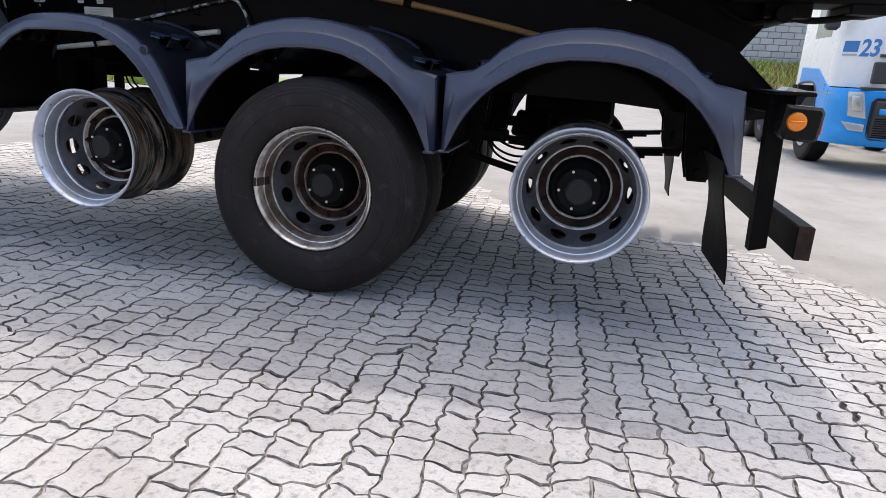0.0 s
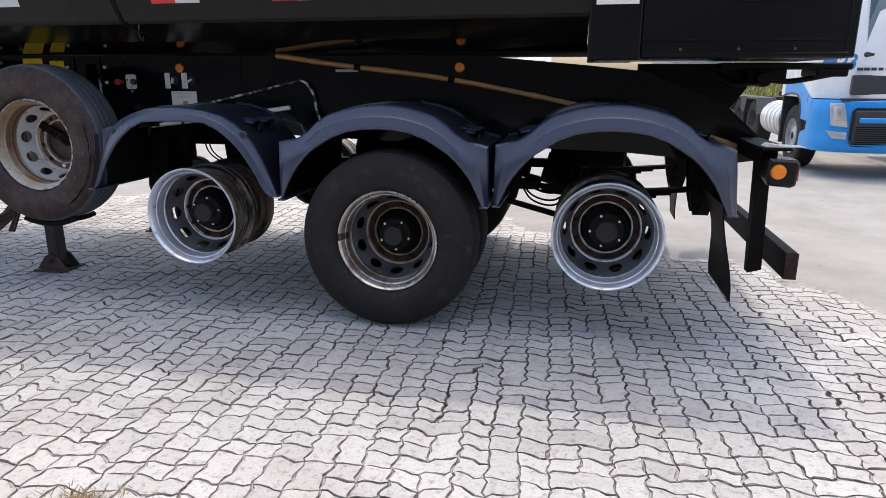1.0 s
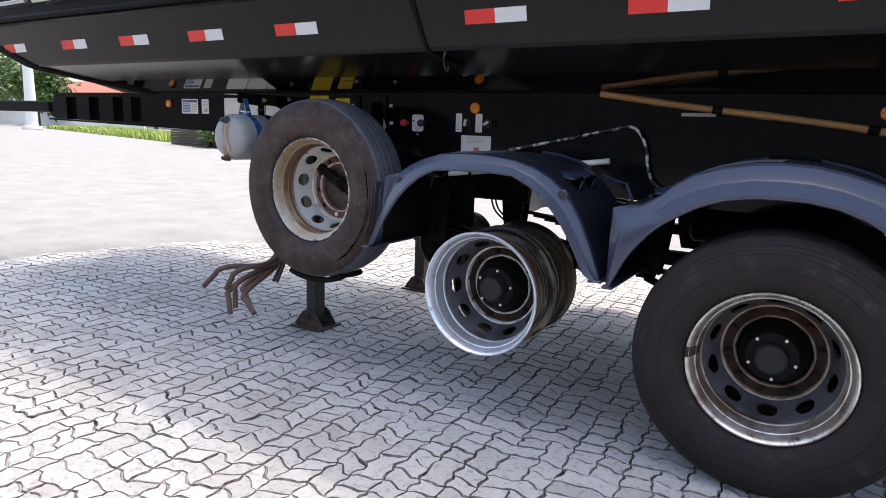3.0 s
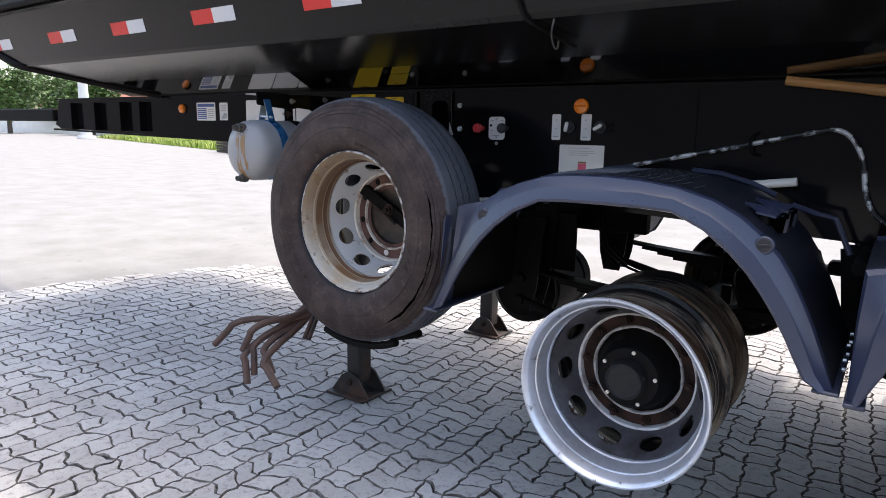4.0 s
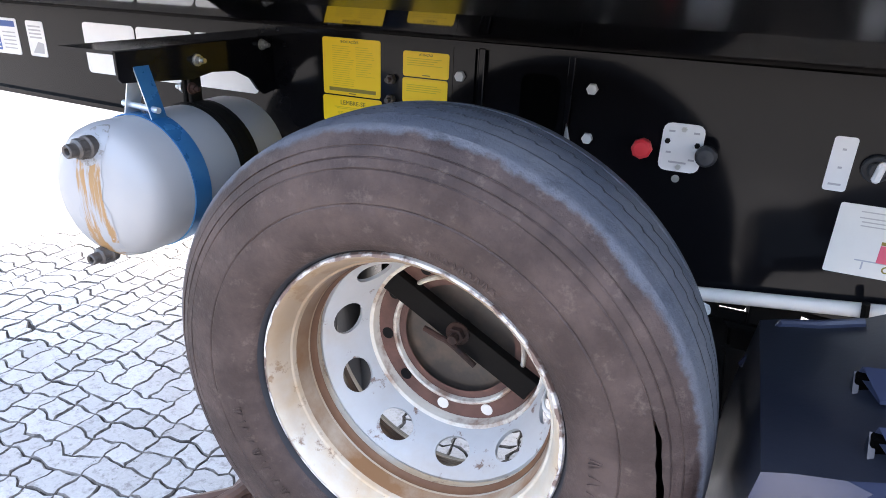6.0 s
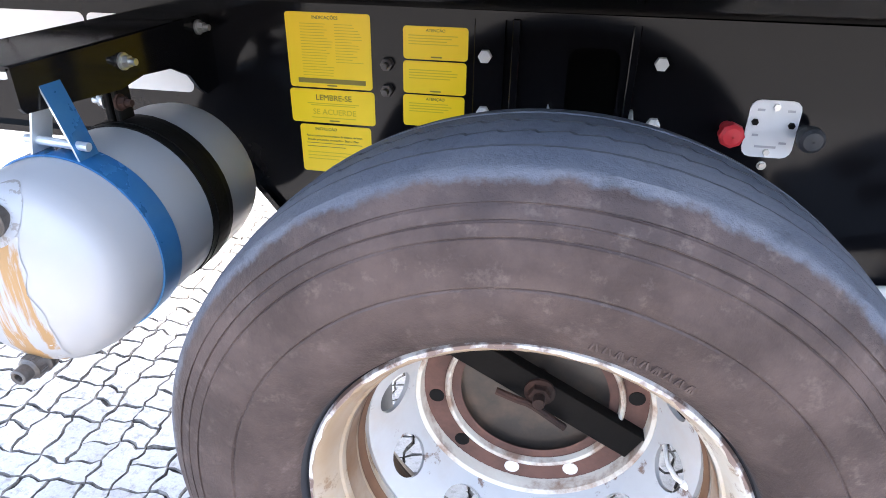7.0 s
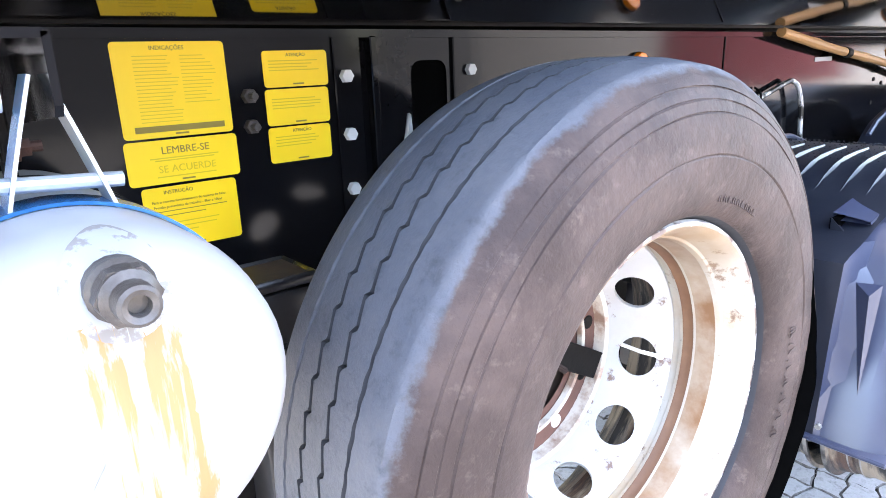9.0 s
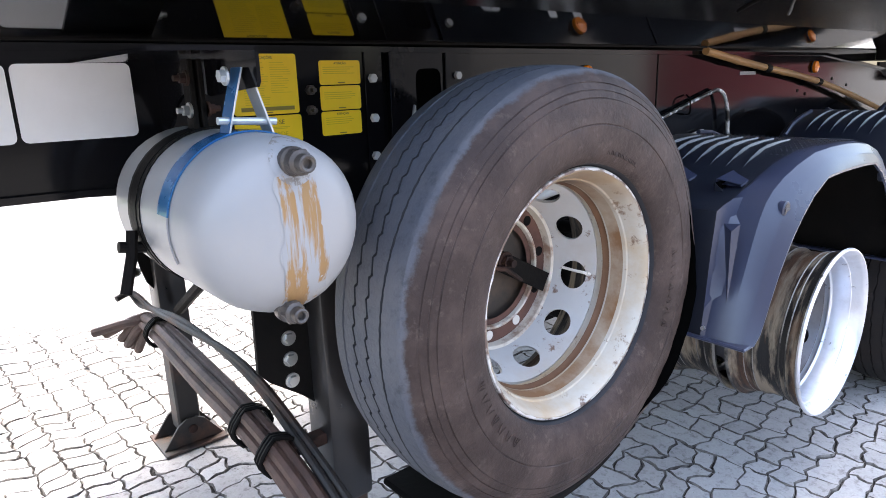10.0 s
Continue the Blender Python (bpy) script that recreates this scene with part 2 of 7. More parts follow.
M["flange_edge"] = material("chipped_flange_edge", (0.70, 0.68, 0.66), (0.55, 0.53, 0.51), 0.5, grain=40, stain=(0.10, 0.045, 0.028), stain_scale=16, stain_amount=0.9, bump=0.25, contrast=(0.47, 0.56))
# darker rubber that paints shade into the tread grooves and along the bead
M["groove"] = material("groove_shade_rubber", (0.022, 0.024, 0.030), (0.014, 0.015, 0.019), 0.8, grain=60, bump=0.2)
M["rust"] = material("rust", (0.066, 0.029, 0.019), (0.030, 0.015, 0.012), 0.8, grain=50, stain=(0.012, 0.008, 0.007), stain_scale=9, stain_amount=0.85, bump=0.5, contrast=(0.42, 0.58), spec=0.3)
M["rust_stain"] = material("ochre_rust_stain", (0.25, 0.135, 0.05), (0.30, 0.18, 0.075), 0.6, grain=60, stain=(0.29, 0.296, 0.305), stain_scale=34, stain_amount=1.0, bump=0.2, stretch=(1, 1, 0.07), contrast=(0.49, 0.55))
fray(M["rust_stain"], 0.013, 0.026, 0.2)
M["flaking"] = material("flaking_white_enamel", (0.290, 0.296, 0.308), (0.268, 0.274, 0.285), 0.45, grain=10, stain=(0.17, 0.15, 0.135), stain_scale=48, stain_amount=0.85, bump=0.2, contrast=(0.53, 0.58))
M["rust_band"] = material("rust_run_on_white", (0.19, 0.098, 0.044), (0.11, 0.05, 0.022), 0.6, grain=40, stain=(0.10, 0.040, 0.017), stain_scale=11, stain_amount=0.95, bump=0.1, contrast=(0.34, 0.66))
M["rust_soft"] = material("faint_rust_on_white", (0.45, 0.40, 0.33), (0.37, 0.29, 0.20), 0.5, grain=30, stain=(0.20, 0.095, 0.036), stain_scale=7, stain_amount=0.95, bump=0.08, contrast=(0.34, 0.62))
side_stain(M["rust_soft"], (0.12, 0.060, 0.026), (-0.6, 0, 0.8), -0.06, 0.2)
side_stain(M["rim_white"], (0.22, 0.135, 0.066), (-0.5, 0, 0.86), -0.06, 0.2)
side_stain(M["rust_band"], (0.075, 0.032, 0.014), (-0.5, 0, 0.86), -0.05, 0.22)
M["barrel"] = material("grimy_rim_barrel", (0.013, 0.012, 0.012), (0.008, 0.0075, 0.008), 0.52, grain=70, stain=(0.30, 0.245, 0.18), stain_scale=15, stain_amount=0.85, bump=0.5, stretch=(0.3, 1.6, 0.3), contrast=(0.47, 0.60), spots=((0.10, 0.045, 0.02), 6, 0.50, 0.62, 0.8), spec=0.4)
M["hub"] = material("dark_hub_grease", (0.0035, 0.0035, 0.004), (0.005, 0.005, 0.0055), 0.5, grain=40, stain=(0.012, 0.011, 0.010), stain_scale=12, stain_amount=0.4, bump=0.15, spec=0.12)
# one plastic in two tones: sky-lit face lighter, crown and ends shaded darker
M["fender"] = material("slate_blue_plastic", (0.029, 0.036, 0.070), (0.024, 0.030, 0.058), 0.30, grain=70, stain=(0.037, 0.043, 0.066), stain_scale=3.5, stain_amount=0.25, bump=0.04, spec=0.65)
M["fender_dark"] = material("shaded_fender_plastic", (0.0085, 0.0105, 0.018), (0.0065, 0.0082, 0.0145), 0.34, grain=70, stain=(0.022, 0.025, 0.033), stain_scale=5, stain_amount=0.4, bump=0.06, spec=0.55)
M["white"] = material("white_enamel", (0.290, 0.296, 0.308), (0.268, 0.274, 0.285), 0.38, grain=10, stain=(0.34, 0.32, 0.295), stain_scale=3, stain_amount=0.4, bump=0.02)
M["label"] = material("white_label", (0.80, 0.80, 0.80), (0.74, 0.74, 0.75), 0.5, grain=20, stain=(0.6, 0.58, 0.55), stain_scale=8, stain_amount=0.2, bump=0.02)
M["cream"] = material("cream_label", (0.80, 0.76, 0.70), (0.76, 0.72, 0.66), 0.5, grain=20, stain=(0.6, 0.55, 0.5), stain_scale=8, stain_amount=0.25, bump=0.02)
M["yellow"] = material("yellow_vinyl", (0.98, 0.67, 0.006), (0.96, 0.64, 0.006), 0.45, grain=15, stain=(0.75, 0.52, 0.02), stain_scale=6, stain_amount=0.2, bump=0.02)
M["ink"] = material("grey_ink", (0.27, 0.20, 0.03), (0.23, 0.17, 0.03), 0.6, bump=0)
M["ink_faint"] = material("faded_ink", (0.68, 0.49, 0.01), (0.64, 0.46, 0.01), 0.6, bump=0)
M["ink_grey"] = material("pale_grey_ink", (0.42, 0.42, 0.44), (0.38, 0.38, 0.4), 0.6, bump=0)
M["ink_blue"] = material("blue_ink", (0.05, 0.10, 0.30), (0.06, 0.11, 0.32), 0.6, bump=0)
M["red"] = material("red_reflective_tape", (0.62, 0.02, 0.015), (0.55, 0.02, 0.015), 0.35, grain=120, bump=0.05)
M["silver_tape"] = material("silver_reflective_tape", (0.62, 0.62, 0.63), (0.55, 0.55, 0.56), 0.35, grain=120, bump=0.05)
M["red_plastic"] = material("red_plastic", (0.62, 0.03, 0.04), (0.55, 0.03, 0.04), 0.4, bump=0.02)
M["pink"] = material("pink_print", (0.75, 0.12, 0.18), (0.7, 0.1, 0.16), 0.6, bump=0)
M["orange"] = material("amber_lens", (0.86, 0.225, 0.005), (0.80, 0.20, 0.004), 0.2, grain=90, bump=0.15, coat=0.4)
M["chrome"] = material("zinc_plate", (0.62, 0.62, 0.60), (0.5, 0.5, 0.48), 0.32, metal=0.85, grain=60, bump=0.08)
M["bolt_white"] = material("pale_bolt_paint", (0.66, 0.66, 0.64), (0.55, 0.55, 0.54), 0.5, grain=60, bump=0.1)
M["wood"] = material("bamboo", (0.47, 0.27, 0.105), (0.36, 0.19, 0.07), 0.55, grain=25, stain=(0.2, 0.10, 0.04), stain_scale=6, stain_amount=0.5, bump=0.15, stretch=(0.3, 2, 2))
M["blue_strap"] = material("blue_film_on_steel", (0.010, 0.085, 0.24), (0.018, 0.14, 0.34), 0.28, metal=0.3, grain=12, stain=(0.16, 0.38, 0.5), stain_scale=5, stain_amount=0.25, bump=0.04)
M["steel"] = material("bright_strap_steel", (0.62, 0.66, 0.68), (0.5, 0.54, 0.57), 0.35, metal=0.6, grain=30, bump=0.08)
M["brass"] = material("dull_valve_metal", (0.12, 0.11, 0.103), (0.07, 0.063, 0.058), 0.42, metal=0.3, grain=70, stain=(0.03, 0.018, 0.012), stain_scale=40, stain_amount=0.7, bump=0.3)
M["grass"] = material("grass_blades", (0.30, 0.38, 0.07), (0.20, 0.29, 0.04), 0.7, grain=5, stain=(0.36, 0.33, 0.12), stain_scale=0.4, stain_amount=0.6, bump=0, islands=0.25)
M["straw"] = material("dry_weeds", (0.30, 0.21, 0.10), (0.15, 0.11, 0.045), 0.8, grain=20, bump=0, islands=0.3)
M["leaf"] = material("leaves", (0.075, 0.14, 0.028), (0.045, 0.09, 0.018), 0.55, grain=3, bump=0, islands=0.35)
M["bark"] = material("bark", (0.13, 0.10, 0.075), (0.08, 0.06, 0.045), 0.9, grain=20, bump=0.6)
M["block"] = material("grey_concrete_block", (0.46, 0.46, 0.46), (0.36, 0.36, 0.37), 0.9, grain=25, stain=(0.22, 0.21, 0.20), stain_scale=1.2, stain_amount=0.5, bump=0.4, islands=0.1)
M["mortar"] = material("mortar", (0.26, 0.25, 0.24), (0.2, 0.19, 0.18), 0.95, grain=40, bump=0.4)
M["plaster"] = material("pale_plaster", (0.72, 0.71, 0.69), (0.66, 0.65, 0.63), 0.85, grain=6, stain=(0.5, 0.48, 0.45), stain_scale=0.6, stain_amount=0.35, bump=0.1)
M["roof"] = material("clay_roof", (0.30, 0.10, 0.055), (0.22, 0.075, 0.045), 0.8, grain=8, bump=0.3)
M["cab_blue"] = material("bright_blue_cab_paint", (0.008, 0.27, 0.70), (0.007, 0.25, 0.66), 0.3, grain=6, stain=(0.03, 0.27, 0.55), stain_scale=2, stain_amount=0.2, bump=0.01, coat=0.1, spec=0.35)
M["cab_white"] = material("white_cab_paint", (0.78, 0.78, 0.79), (0.74, 0.74, 0.76), 0.28, grain=6, stain=(0.62, 0.60, 0.57), stain_scale=2, stain_amount=0.25, bump=0.01, coat=0.3)
M["dark_plastic"] = material("charcoal_plastic", (0.022, 0.024, 0.028), (0.03, 0.032, 0.037), 0.5, grain=40, bump=0.1)
M["red_wall"] = material("faded_red_paint", (0.20, 0.022, 0.032), (0.15, 0.018, 0.026), 0.6, grain=5, bump=0.05)
M["mark_blue"] = material("blue_lettering", (0.03, 0.19, 0.48), (0.03, 0.17, 0.44), 0.4, bump=0)


def glass(name, colour, rough=0.03):
    m = bpy.data.materials.new(name)
    m.use_nodes = True
    p = m.node_tree.nodes["Principled BSDF"]
    p.inputs["Base Color"].default_value = (*colour, 1)
    p.inputs["Roughness"].default_value, p.inputs["Transmission Weight"].default_value, p.inputs["IOR"].default_value = rough, 1.0, 1.45
    return m


M["scraped"] = material("scraped_black_rod", (0.015, 0.015, 0.016), (0.03, 0.03, 0.03), 0.4, metal=0.3, grain=40, stain=(0.62, 0.62, 0.62), stain_scale=14, stain_amount=0.95, bump=0.1, contrast=(0.50, 0.56))
M["leg_dirty"] = material("dirty_leg_steel", (0.028, 0.024, 0.021), (0.018, 0.016, 0.015), 0.65, grain=40, stain=(0.16, 0.07, 0.04), stain_scale=6, stain_amount=0.6, bump=0.3, contrast=(0.48, 0.7))
M["ink_faint2"] = material("faded_grey_ink", (0.52, 0.48, 0.44), (0.48, 0.44, 0.4), 0.6, bump=0)
M["headlamp"] = material("headlamp_lens", (0.55, 0.56, 0.56), (0.42, 0.43, 0.44), 0.12, metal=0.3, grain=25, bump=0.1, coat=0.5)
M["earth"] = material("bank_earth", (0.16, 0.15, 0.07), (0.11, 0.12, 0.045), 0.95, grain=3, bump=0.6)
M["verge"] = material("grassy_soil", (0.14, 0.24, 0.035), (0.09, 0.17, 0.025), 0.95, grain=1.5, bump=0.6)
M["old_wood"] = material("weathered_pallet_wood", (0.10, 0.085, 0.07), (0.06, 0.05, 0.042), 0.9, grain=12, bump=0.3)
M["dark_hall"] = material("grey_sheet_wall", (0.115, 0.115, 0.122), (0.09, 0.09, 0.096), 0.7, grain=2, bump=0.1)
M["pale_hall"] = material("pale_hall_wall", (0.50, 0.47, 0.44), (0.44, 0.41, 0.39), 0.85, grain=2, bump=0.1)
M["dusty"] = material("dust_on_black", (0.045, 0.036, 0.030), (0.022, 0.019, 0.017), 0.42, grain=30, stain=(0.13, 0.085, 0.055), stain_scale=7, stain_amount=0.7, bump=0.15, contrast=(0.45, 0.68))
M["rod_rust"] = material("rusty_rod_steel", (0.14, 0.077, 0.055), (0.068, 0.039, 0.031), 0.65, grain=60, stain=(0.045, 0.032, 0.028), stain_scale=9, stain_amount=0.7, bump=0.4, contrast=(0.47, 0.65))
M["leg_paint"] = material("worn_black_leg_paint", (0.016, 0.016, 0.017), (0.010, 0.010, 0.011), 0.3, grain=40, stain=(0.035, 0.028, 0.024), stain_scale=6, stain_amount=0.5, bump=0.1, spec=0.6)
M["stud"] = material("glossy_stud_plastic", (0.10, 0.11, 0.13), (0.08, 0.09, 0.11), 0.2, bump=0, spec=0.9)
M["lens"] = glass("clear_lens", (0.9, 0.92, 0.95), 0.08)
M["window"] = glass("tinted_window", (0.25, 0.32, 0.36))

# ---- helpers for shapes ----
BASE = {}
HERE = Vector((0, 0, 0))      # where the group of things being built has its origin


def here(x=0.0, y=0.0, z=0.0):
    HERE[:] = (x, y, z)


def thing(name, at, label, category, group="", kind=""):
    """A top-level empty at the base of a thing."""
    ob = new(name)
    ob.location, ob.empty_display_size = Vector(at) + HERE, 0.1
    BASE[ob.name] = Vector(at)
    return tagged(ob, label, category, group, kind)


def mesh_of(name, bm, mat, base, smooth=32):
    bmesh.ops.translate(bm, verts=bm.verts, vec=-base)
    bmesh.ops.recalc_face_normals(bm, faces=bm.faces)
    me = bpy.data.meshes.new(name)
    bm.to_mesh(me)
    bm.free()
    for k in mat if isinstance(mat, (list, tuple)) else [mat]:
        me.materials.append(M[k])
    if smooth:
        me.shade_smooth()
        me.set_sharp_from_angle(angle=radians(smooth))
    return me


def part(name, bm, mat, parent, label="", smooth=32):
    """One mesh under a thing or a part, from a bmesh in world coordinates."""
    base = BASE[parent.name]
    ob = new(name, mesh_of(name, bm, mat, base, smooth))
    ob.parent = parent
    BASE[ob.name] = base
    return tagged(ob, label)


def solid(name, bm, mat, at, label, category, group="", kind="", smooth=32):
    """A top-level thing that is one mesh."""
    ob = new(name, mesh_of(name, bm, mat, Vector(at), smooth))
    ob.location = Vector(at) + HERE
    BASE[ob.name] = Vector(at)
    return tagged(ob, label, category, group, kind)


def B():
    return bmesh.new()


def box(bm, x, y, z, bevel=0.0, turn=None, segments=1):
    """A box from ranges (x0, x1), (y0, y1), (z0, z1), with rounded edges; turn: a matrix about its middle."""
    g = bmesh.ops.create_cube(bm, size=1.0)["verts"]
    mid = Vector(((x[0] + x[1]) / 2, (y[0] + y[1]) / 2, (z[0] + z[1]) / 2))
    size = Matrix.Diagonal((x[1] - x[0], y[1] - y[0], z[1] - z[0], 1))
    bmesh.ops.transform(bm, verts=g, matrix=Matrix.Translation(mid) @ (turn or Matrix()) @ size)
    if bevel:
        edges = list({e for v in g for e in v.link_edges})
        bmesh.ops.bevel(bm, geom=edges, offset=bevel, segments=segments, profile=0.5, affect="EDGES")
    return bm


def prism(bm, outline, a0, a1, axis="y", bevel=0.0):
    """A closed outline of (u, v) pulled along an axis from a0 to a1: (x, z) for y, (y, z) for x, (x, y) for z."""
    put = {"y": lambda u, v, a: (u, a, v), "x": lambda u, v, a: (a, u, v), "z": lambda u, v, a: (u, v, a)}[axis]
    lo = [bm.verts.new(put(u, v, a0)) for u, v in outline]
    hi = [bm.verts.new(put(u, v, a1)) for u, v in outline]
    faces = [bm.faces.new(lo), bm.faces.new(list(reversed(hi)))]
    k = len(outline)
    faces += [bm.faces.new((lo[i], lo[(i + 1) % k], hi[(i + 1) % k], hi[i])) for i in range(k)]
    if bevel:
        edges = list({e for f in faces[:2] for e in f.edges})
        bmesh.ops.bevel(bm, geom=edges, offset=bevel, segments=1, affect="EDGES")
    return bm


def lathe(bm, profile, centre, axis="y", n=64, wave=None, index=0):
    """Rings of (radius, place along the axis) round an axis; wave(ring, angle) gives (d radius, d place)."""
    c, rings = Vector(centre), []
    for k, (r, d) in enumerate(profile):
        ring = []
        for i in range(n):
            a = 2 * math.pi * i / n
            dr, dd = wave(k, a) if wave else (0, 0)
            u, v, w = (r + dr) * math.cos(a), (r + dr) * math.sin(a), d + dd
            ring.append(bm.verts.new(c + Vector({"y": (u, w, v), "x": (w, u, v), "z": (u, v, w)}[axis])))
        rings.append(ring)
    for p, q in zip(rings, rings[1:]):
        for i in range(n):
            f = bm.faces.new((p[i], p[(i + 1) % n], q[(i + 1) % n], q[i]))
            f.material_index = index
    return rings


def cap(bm, ring):
    return bm.faces.new(ring)


def cyl(bm, p0, p1, r0, r1=None, n=20, bevel=0.0):
    """A capped cylinder or cone between two points."""
    p0, p1, r1 = Vector(p0), Vector(p1), r0 if r1 is None else r1
    way = p1 - p0
    m = Matrix.Translation(p0) @ way.to_track_quat("Z", "Y").to_matrix().to_4x4()
    prof = [(r0, 0.0), (r1, way.length)]
    if bevel:
        prof = [(r0 - bevel, 0.0), (r0, bevel), (r1, way.length - bevel), (r1 - bevel, way.length)]
    rings = [[bm.verts.new(m @ Vector((r * math.cos(2 * math.pi * i / n), r * math.sin(2 * math.pi * i / n), d))) for i in range(n)] for r, d in prof]
    for a, b in zip(rings, rings[1:]):
        for i in range(n):
            bm.faces.new((a[i], a[(i + 1) % n], b[(i + 1) % n], b[i]))
    bm.faces.new(list(reversed(rings[0])))
    bm.faces.new(rings[-1])
    return bm


def curve_points(points, steps=6):
    """A smooth line through points (Catmull-Rom)."""
    p = [Vector(q) for q in points]
    p = [2 * p[0] - p[1]] + p + [2 * p[-1] - p[-2]]
    out = []
    for i in range(1, len(p) - 2):
        for s in range(steps):
            t = s / steps
            out.append(0.5 * (2 * p[i] + (p[i + 1] - p[i - 1]) * t + (2 * p[i - 1] - 5 * p[i] + 4 * p[i + 1] - p[i + 2]) * t * t + (3 * p[i] - p[i - 1] - 3 * p[i + 1] + p[i + 2]) * t ** 3))
    return out + [p[-2]]


def tube(bm, points, r, n=8, radii=None):
    """A round bar along a line of points."""
    p = [Vector(q) for q in points]
    up, rings = Vector((0.13, 0.27, 0.95)), []
    for i, q in enumerate(p):
        way = (p[min(i + 1, len(p) - 1)] - p[max(i - 1, 0)]).normalized()
        side = way.cross(up).normalized()
        up = side.cross(way).normalized()
        rr = radii[i] if radii else r
        rings.append([bm.verts.new(q + rr * (math.cos(2 * math.pi * k / n) * side + math.sin(2 * math.pi * k / n) * up)) for k in range(n)])
    for a, b in zip(rings, rings[1:]):
        for k in range(n):
            bm.faces.new((a[k], a[(k + 1) % n], b[(k + 1) % n], b[k]))
    bm.faces.new(list(reversed(rings[0])))
    bm.faces.new(rings[-1])
    return bm


def ribbon(bm, rows):
    """A skin over rows of equally many points."""
    grid = [[bm.verts.new(Vector(q)) for q in row] for row in rows]
    for a, b in zip(grid, grid[1:]):
        for i in range(len(a) - 1):
            bm.faces.new((a[i], a[i + 1], b[i + 1], b[i]))
    return grid


def text_mesh(words, size, at, turn, mat, name, parent, bold=0.0):
    """Lettering in the built-in font, as a mesh that stands 1 mm proud."""
    cu = bpy.data.curves.new(name, "FONT")
    cu.body, cu.size, cu.extrude, cu.offset = words, size, 0.0006, bold
    cu.align_x, cu.align_y, cu.resolution_u = "CENTER", "CENTER", 3
    ob = bpy.data.objects.new(name, cu)
    me = bpy.data.meshes.new_from_object(ob)
    bpy.data.objects.remove(ob)
    me.transform(Matrix.Translation(Vector(at) - BASE[parent.name]) @ turn)
    me.materials.append(M[mat])
    out = new(name, me)
    out.parent = parent
    BASE[out.name] = BASE[parent.name]
    return out


FACING = Matrix.Rotation(radians(90), 4, "X")


def hexbolt(bm, at, r=0.014, h=0.012, way=(0, -1, 0), washer=True):
    at, way = Vector(at), Vector(way)
    if washer:
        cyl(bm, at, at + way * h * 0.3, r * 1.35, n=16)
    cyl(bm, at, at + way * h, r, r * 0.94, n=6)
    return bm

# ---- ground ----
YC = 1.12           # the trailer's middle line
WEB = 0.645         # outer face of the near frame web
bm = B()
xs = [-400, -120, -40, -16, -9.6, 6.6, 14, 40, 120, 400]
ys = [-400, -120, -40, -12, -4.7, 8.2, 15.0, 40, 120, 400]
for i in range(9):
    for j in range(9):
        if i == 4 and j == 4:
            continue
        bm.faces.new([bm.verts.new((x, y, 0.0)) for x, y in ((xs[i], ys[j]), (xs[i + 1], ys[j]), (xs[i + 1], ys[j + 1]), (xs[i], ys[j + 1]))])
bmesh.ops.remove_doubles(bm, verts=bm.verts, dist=0.001)
solid("ground", bm, "ground", (0, 0, 0), "sunlit dusty pale yard ground around the paving", "ground", kind="structure", smooth=0)
# joint sand: low between the stones under the trailer, rising towards the open yard until dust covers them; paler in
# front to paint in sunlight
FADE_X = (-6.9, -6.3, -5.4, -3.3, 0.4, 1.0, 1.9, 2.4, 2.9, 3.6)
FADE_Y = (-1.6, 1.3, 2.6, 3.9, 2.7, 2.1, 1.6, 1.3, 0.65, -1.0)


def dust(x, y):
    """How far the joints are filled, by dust at the yard's edge and in front as painted sunlight: 0 open, 1 level with
    the stones, more: covers them.
    """
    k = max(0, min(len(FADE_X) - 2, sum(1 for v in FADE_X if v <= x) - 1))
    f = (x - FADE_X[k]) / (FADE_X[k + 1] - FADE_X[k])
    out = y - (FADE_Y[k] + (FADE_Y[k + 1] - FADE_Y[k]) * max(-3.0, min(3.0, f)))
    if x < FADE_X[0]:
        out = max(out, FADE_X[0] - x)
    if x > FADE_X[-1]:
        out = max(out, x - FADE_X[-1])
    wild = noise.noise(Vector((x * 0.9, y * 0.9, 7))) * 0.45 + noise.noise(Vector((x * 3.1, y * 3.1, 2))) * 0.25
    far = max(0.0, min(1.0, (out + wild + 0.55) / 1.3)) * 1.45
    # fills the joints in front of the trailer's shadow edge, so they look sunlit
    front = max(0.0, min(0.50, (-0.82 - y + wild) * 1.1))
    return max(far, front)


nx, ny = 216, 172
xs, ys = np.linspace(-9.6, 6.6, nx), np.linspace(-4.7, 8.2, ny)
verts, level = [], []
for y in ys:
    for x in xs:
        d = dust(x, y)
        z = -0.0115 + 0.0130 * d + 0.0022 * noise.noise(Vector((x * 6, y * 6, 5)))
        edge = x in (xs[0], xs[-1]) or y in (ys[0], ys[-1])
        verts.append((x, y, 0.0 if edge else min(z, 0.0085)))
        level.append(d)
faces = [(j * nx + i, j * nx + i + 1, (j + 1) * nx + i + 1, (j + 1) * nx + i) for j in range(ny - 1) for i in range(nx - 1)]
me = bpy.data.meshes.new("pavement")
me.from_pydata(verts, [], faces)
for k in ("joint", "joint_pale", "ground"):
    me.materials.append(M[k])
# dark joints under the trailer, pale ones in front: sun and shade as colour
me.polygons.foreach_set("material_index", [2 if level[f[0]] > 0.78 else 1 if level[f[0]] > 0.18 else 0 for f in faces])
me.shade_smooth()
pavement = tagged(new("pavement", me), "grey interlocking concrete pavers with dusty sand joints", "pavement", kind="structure")


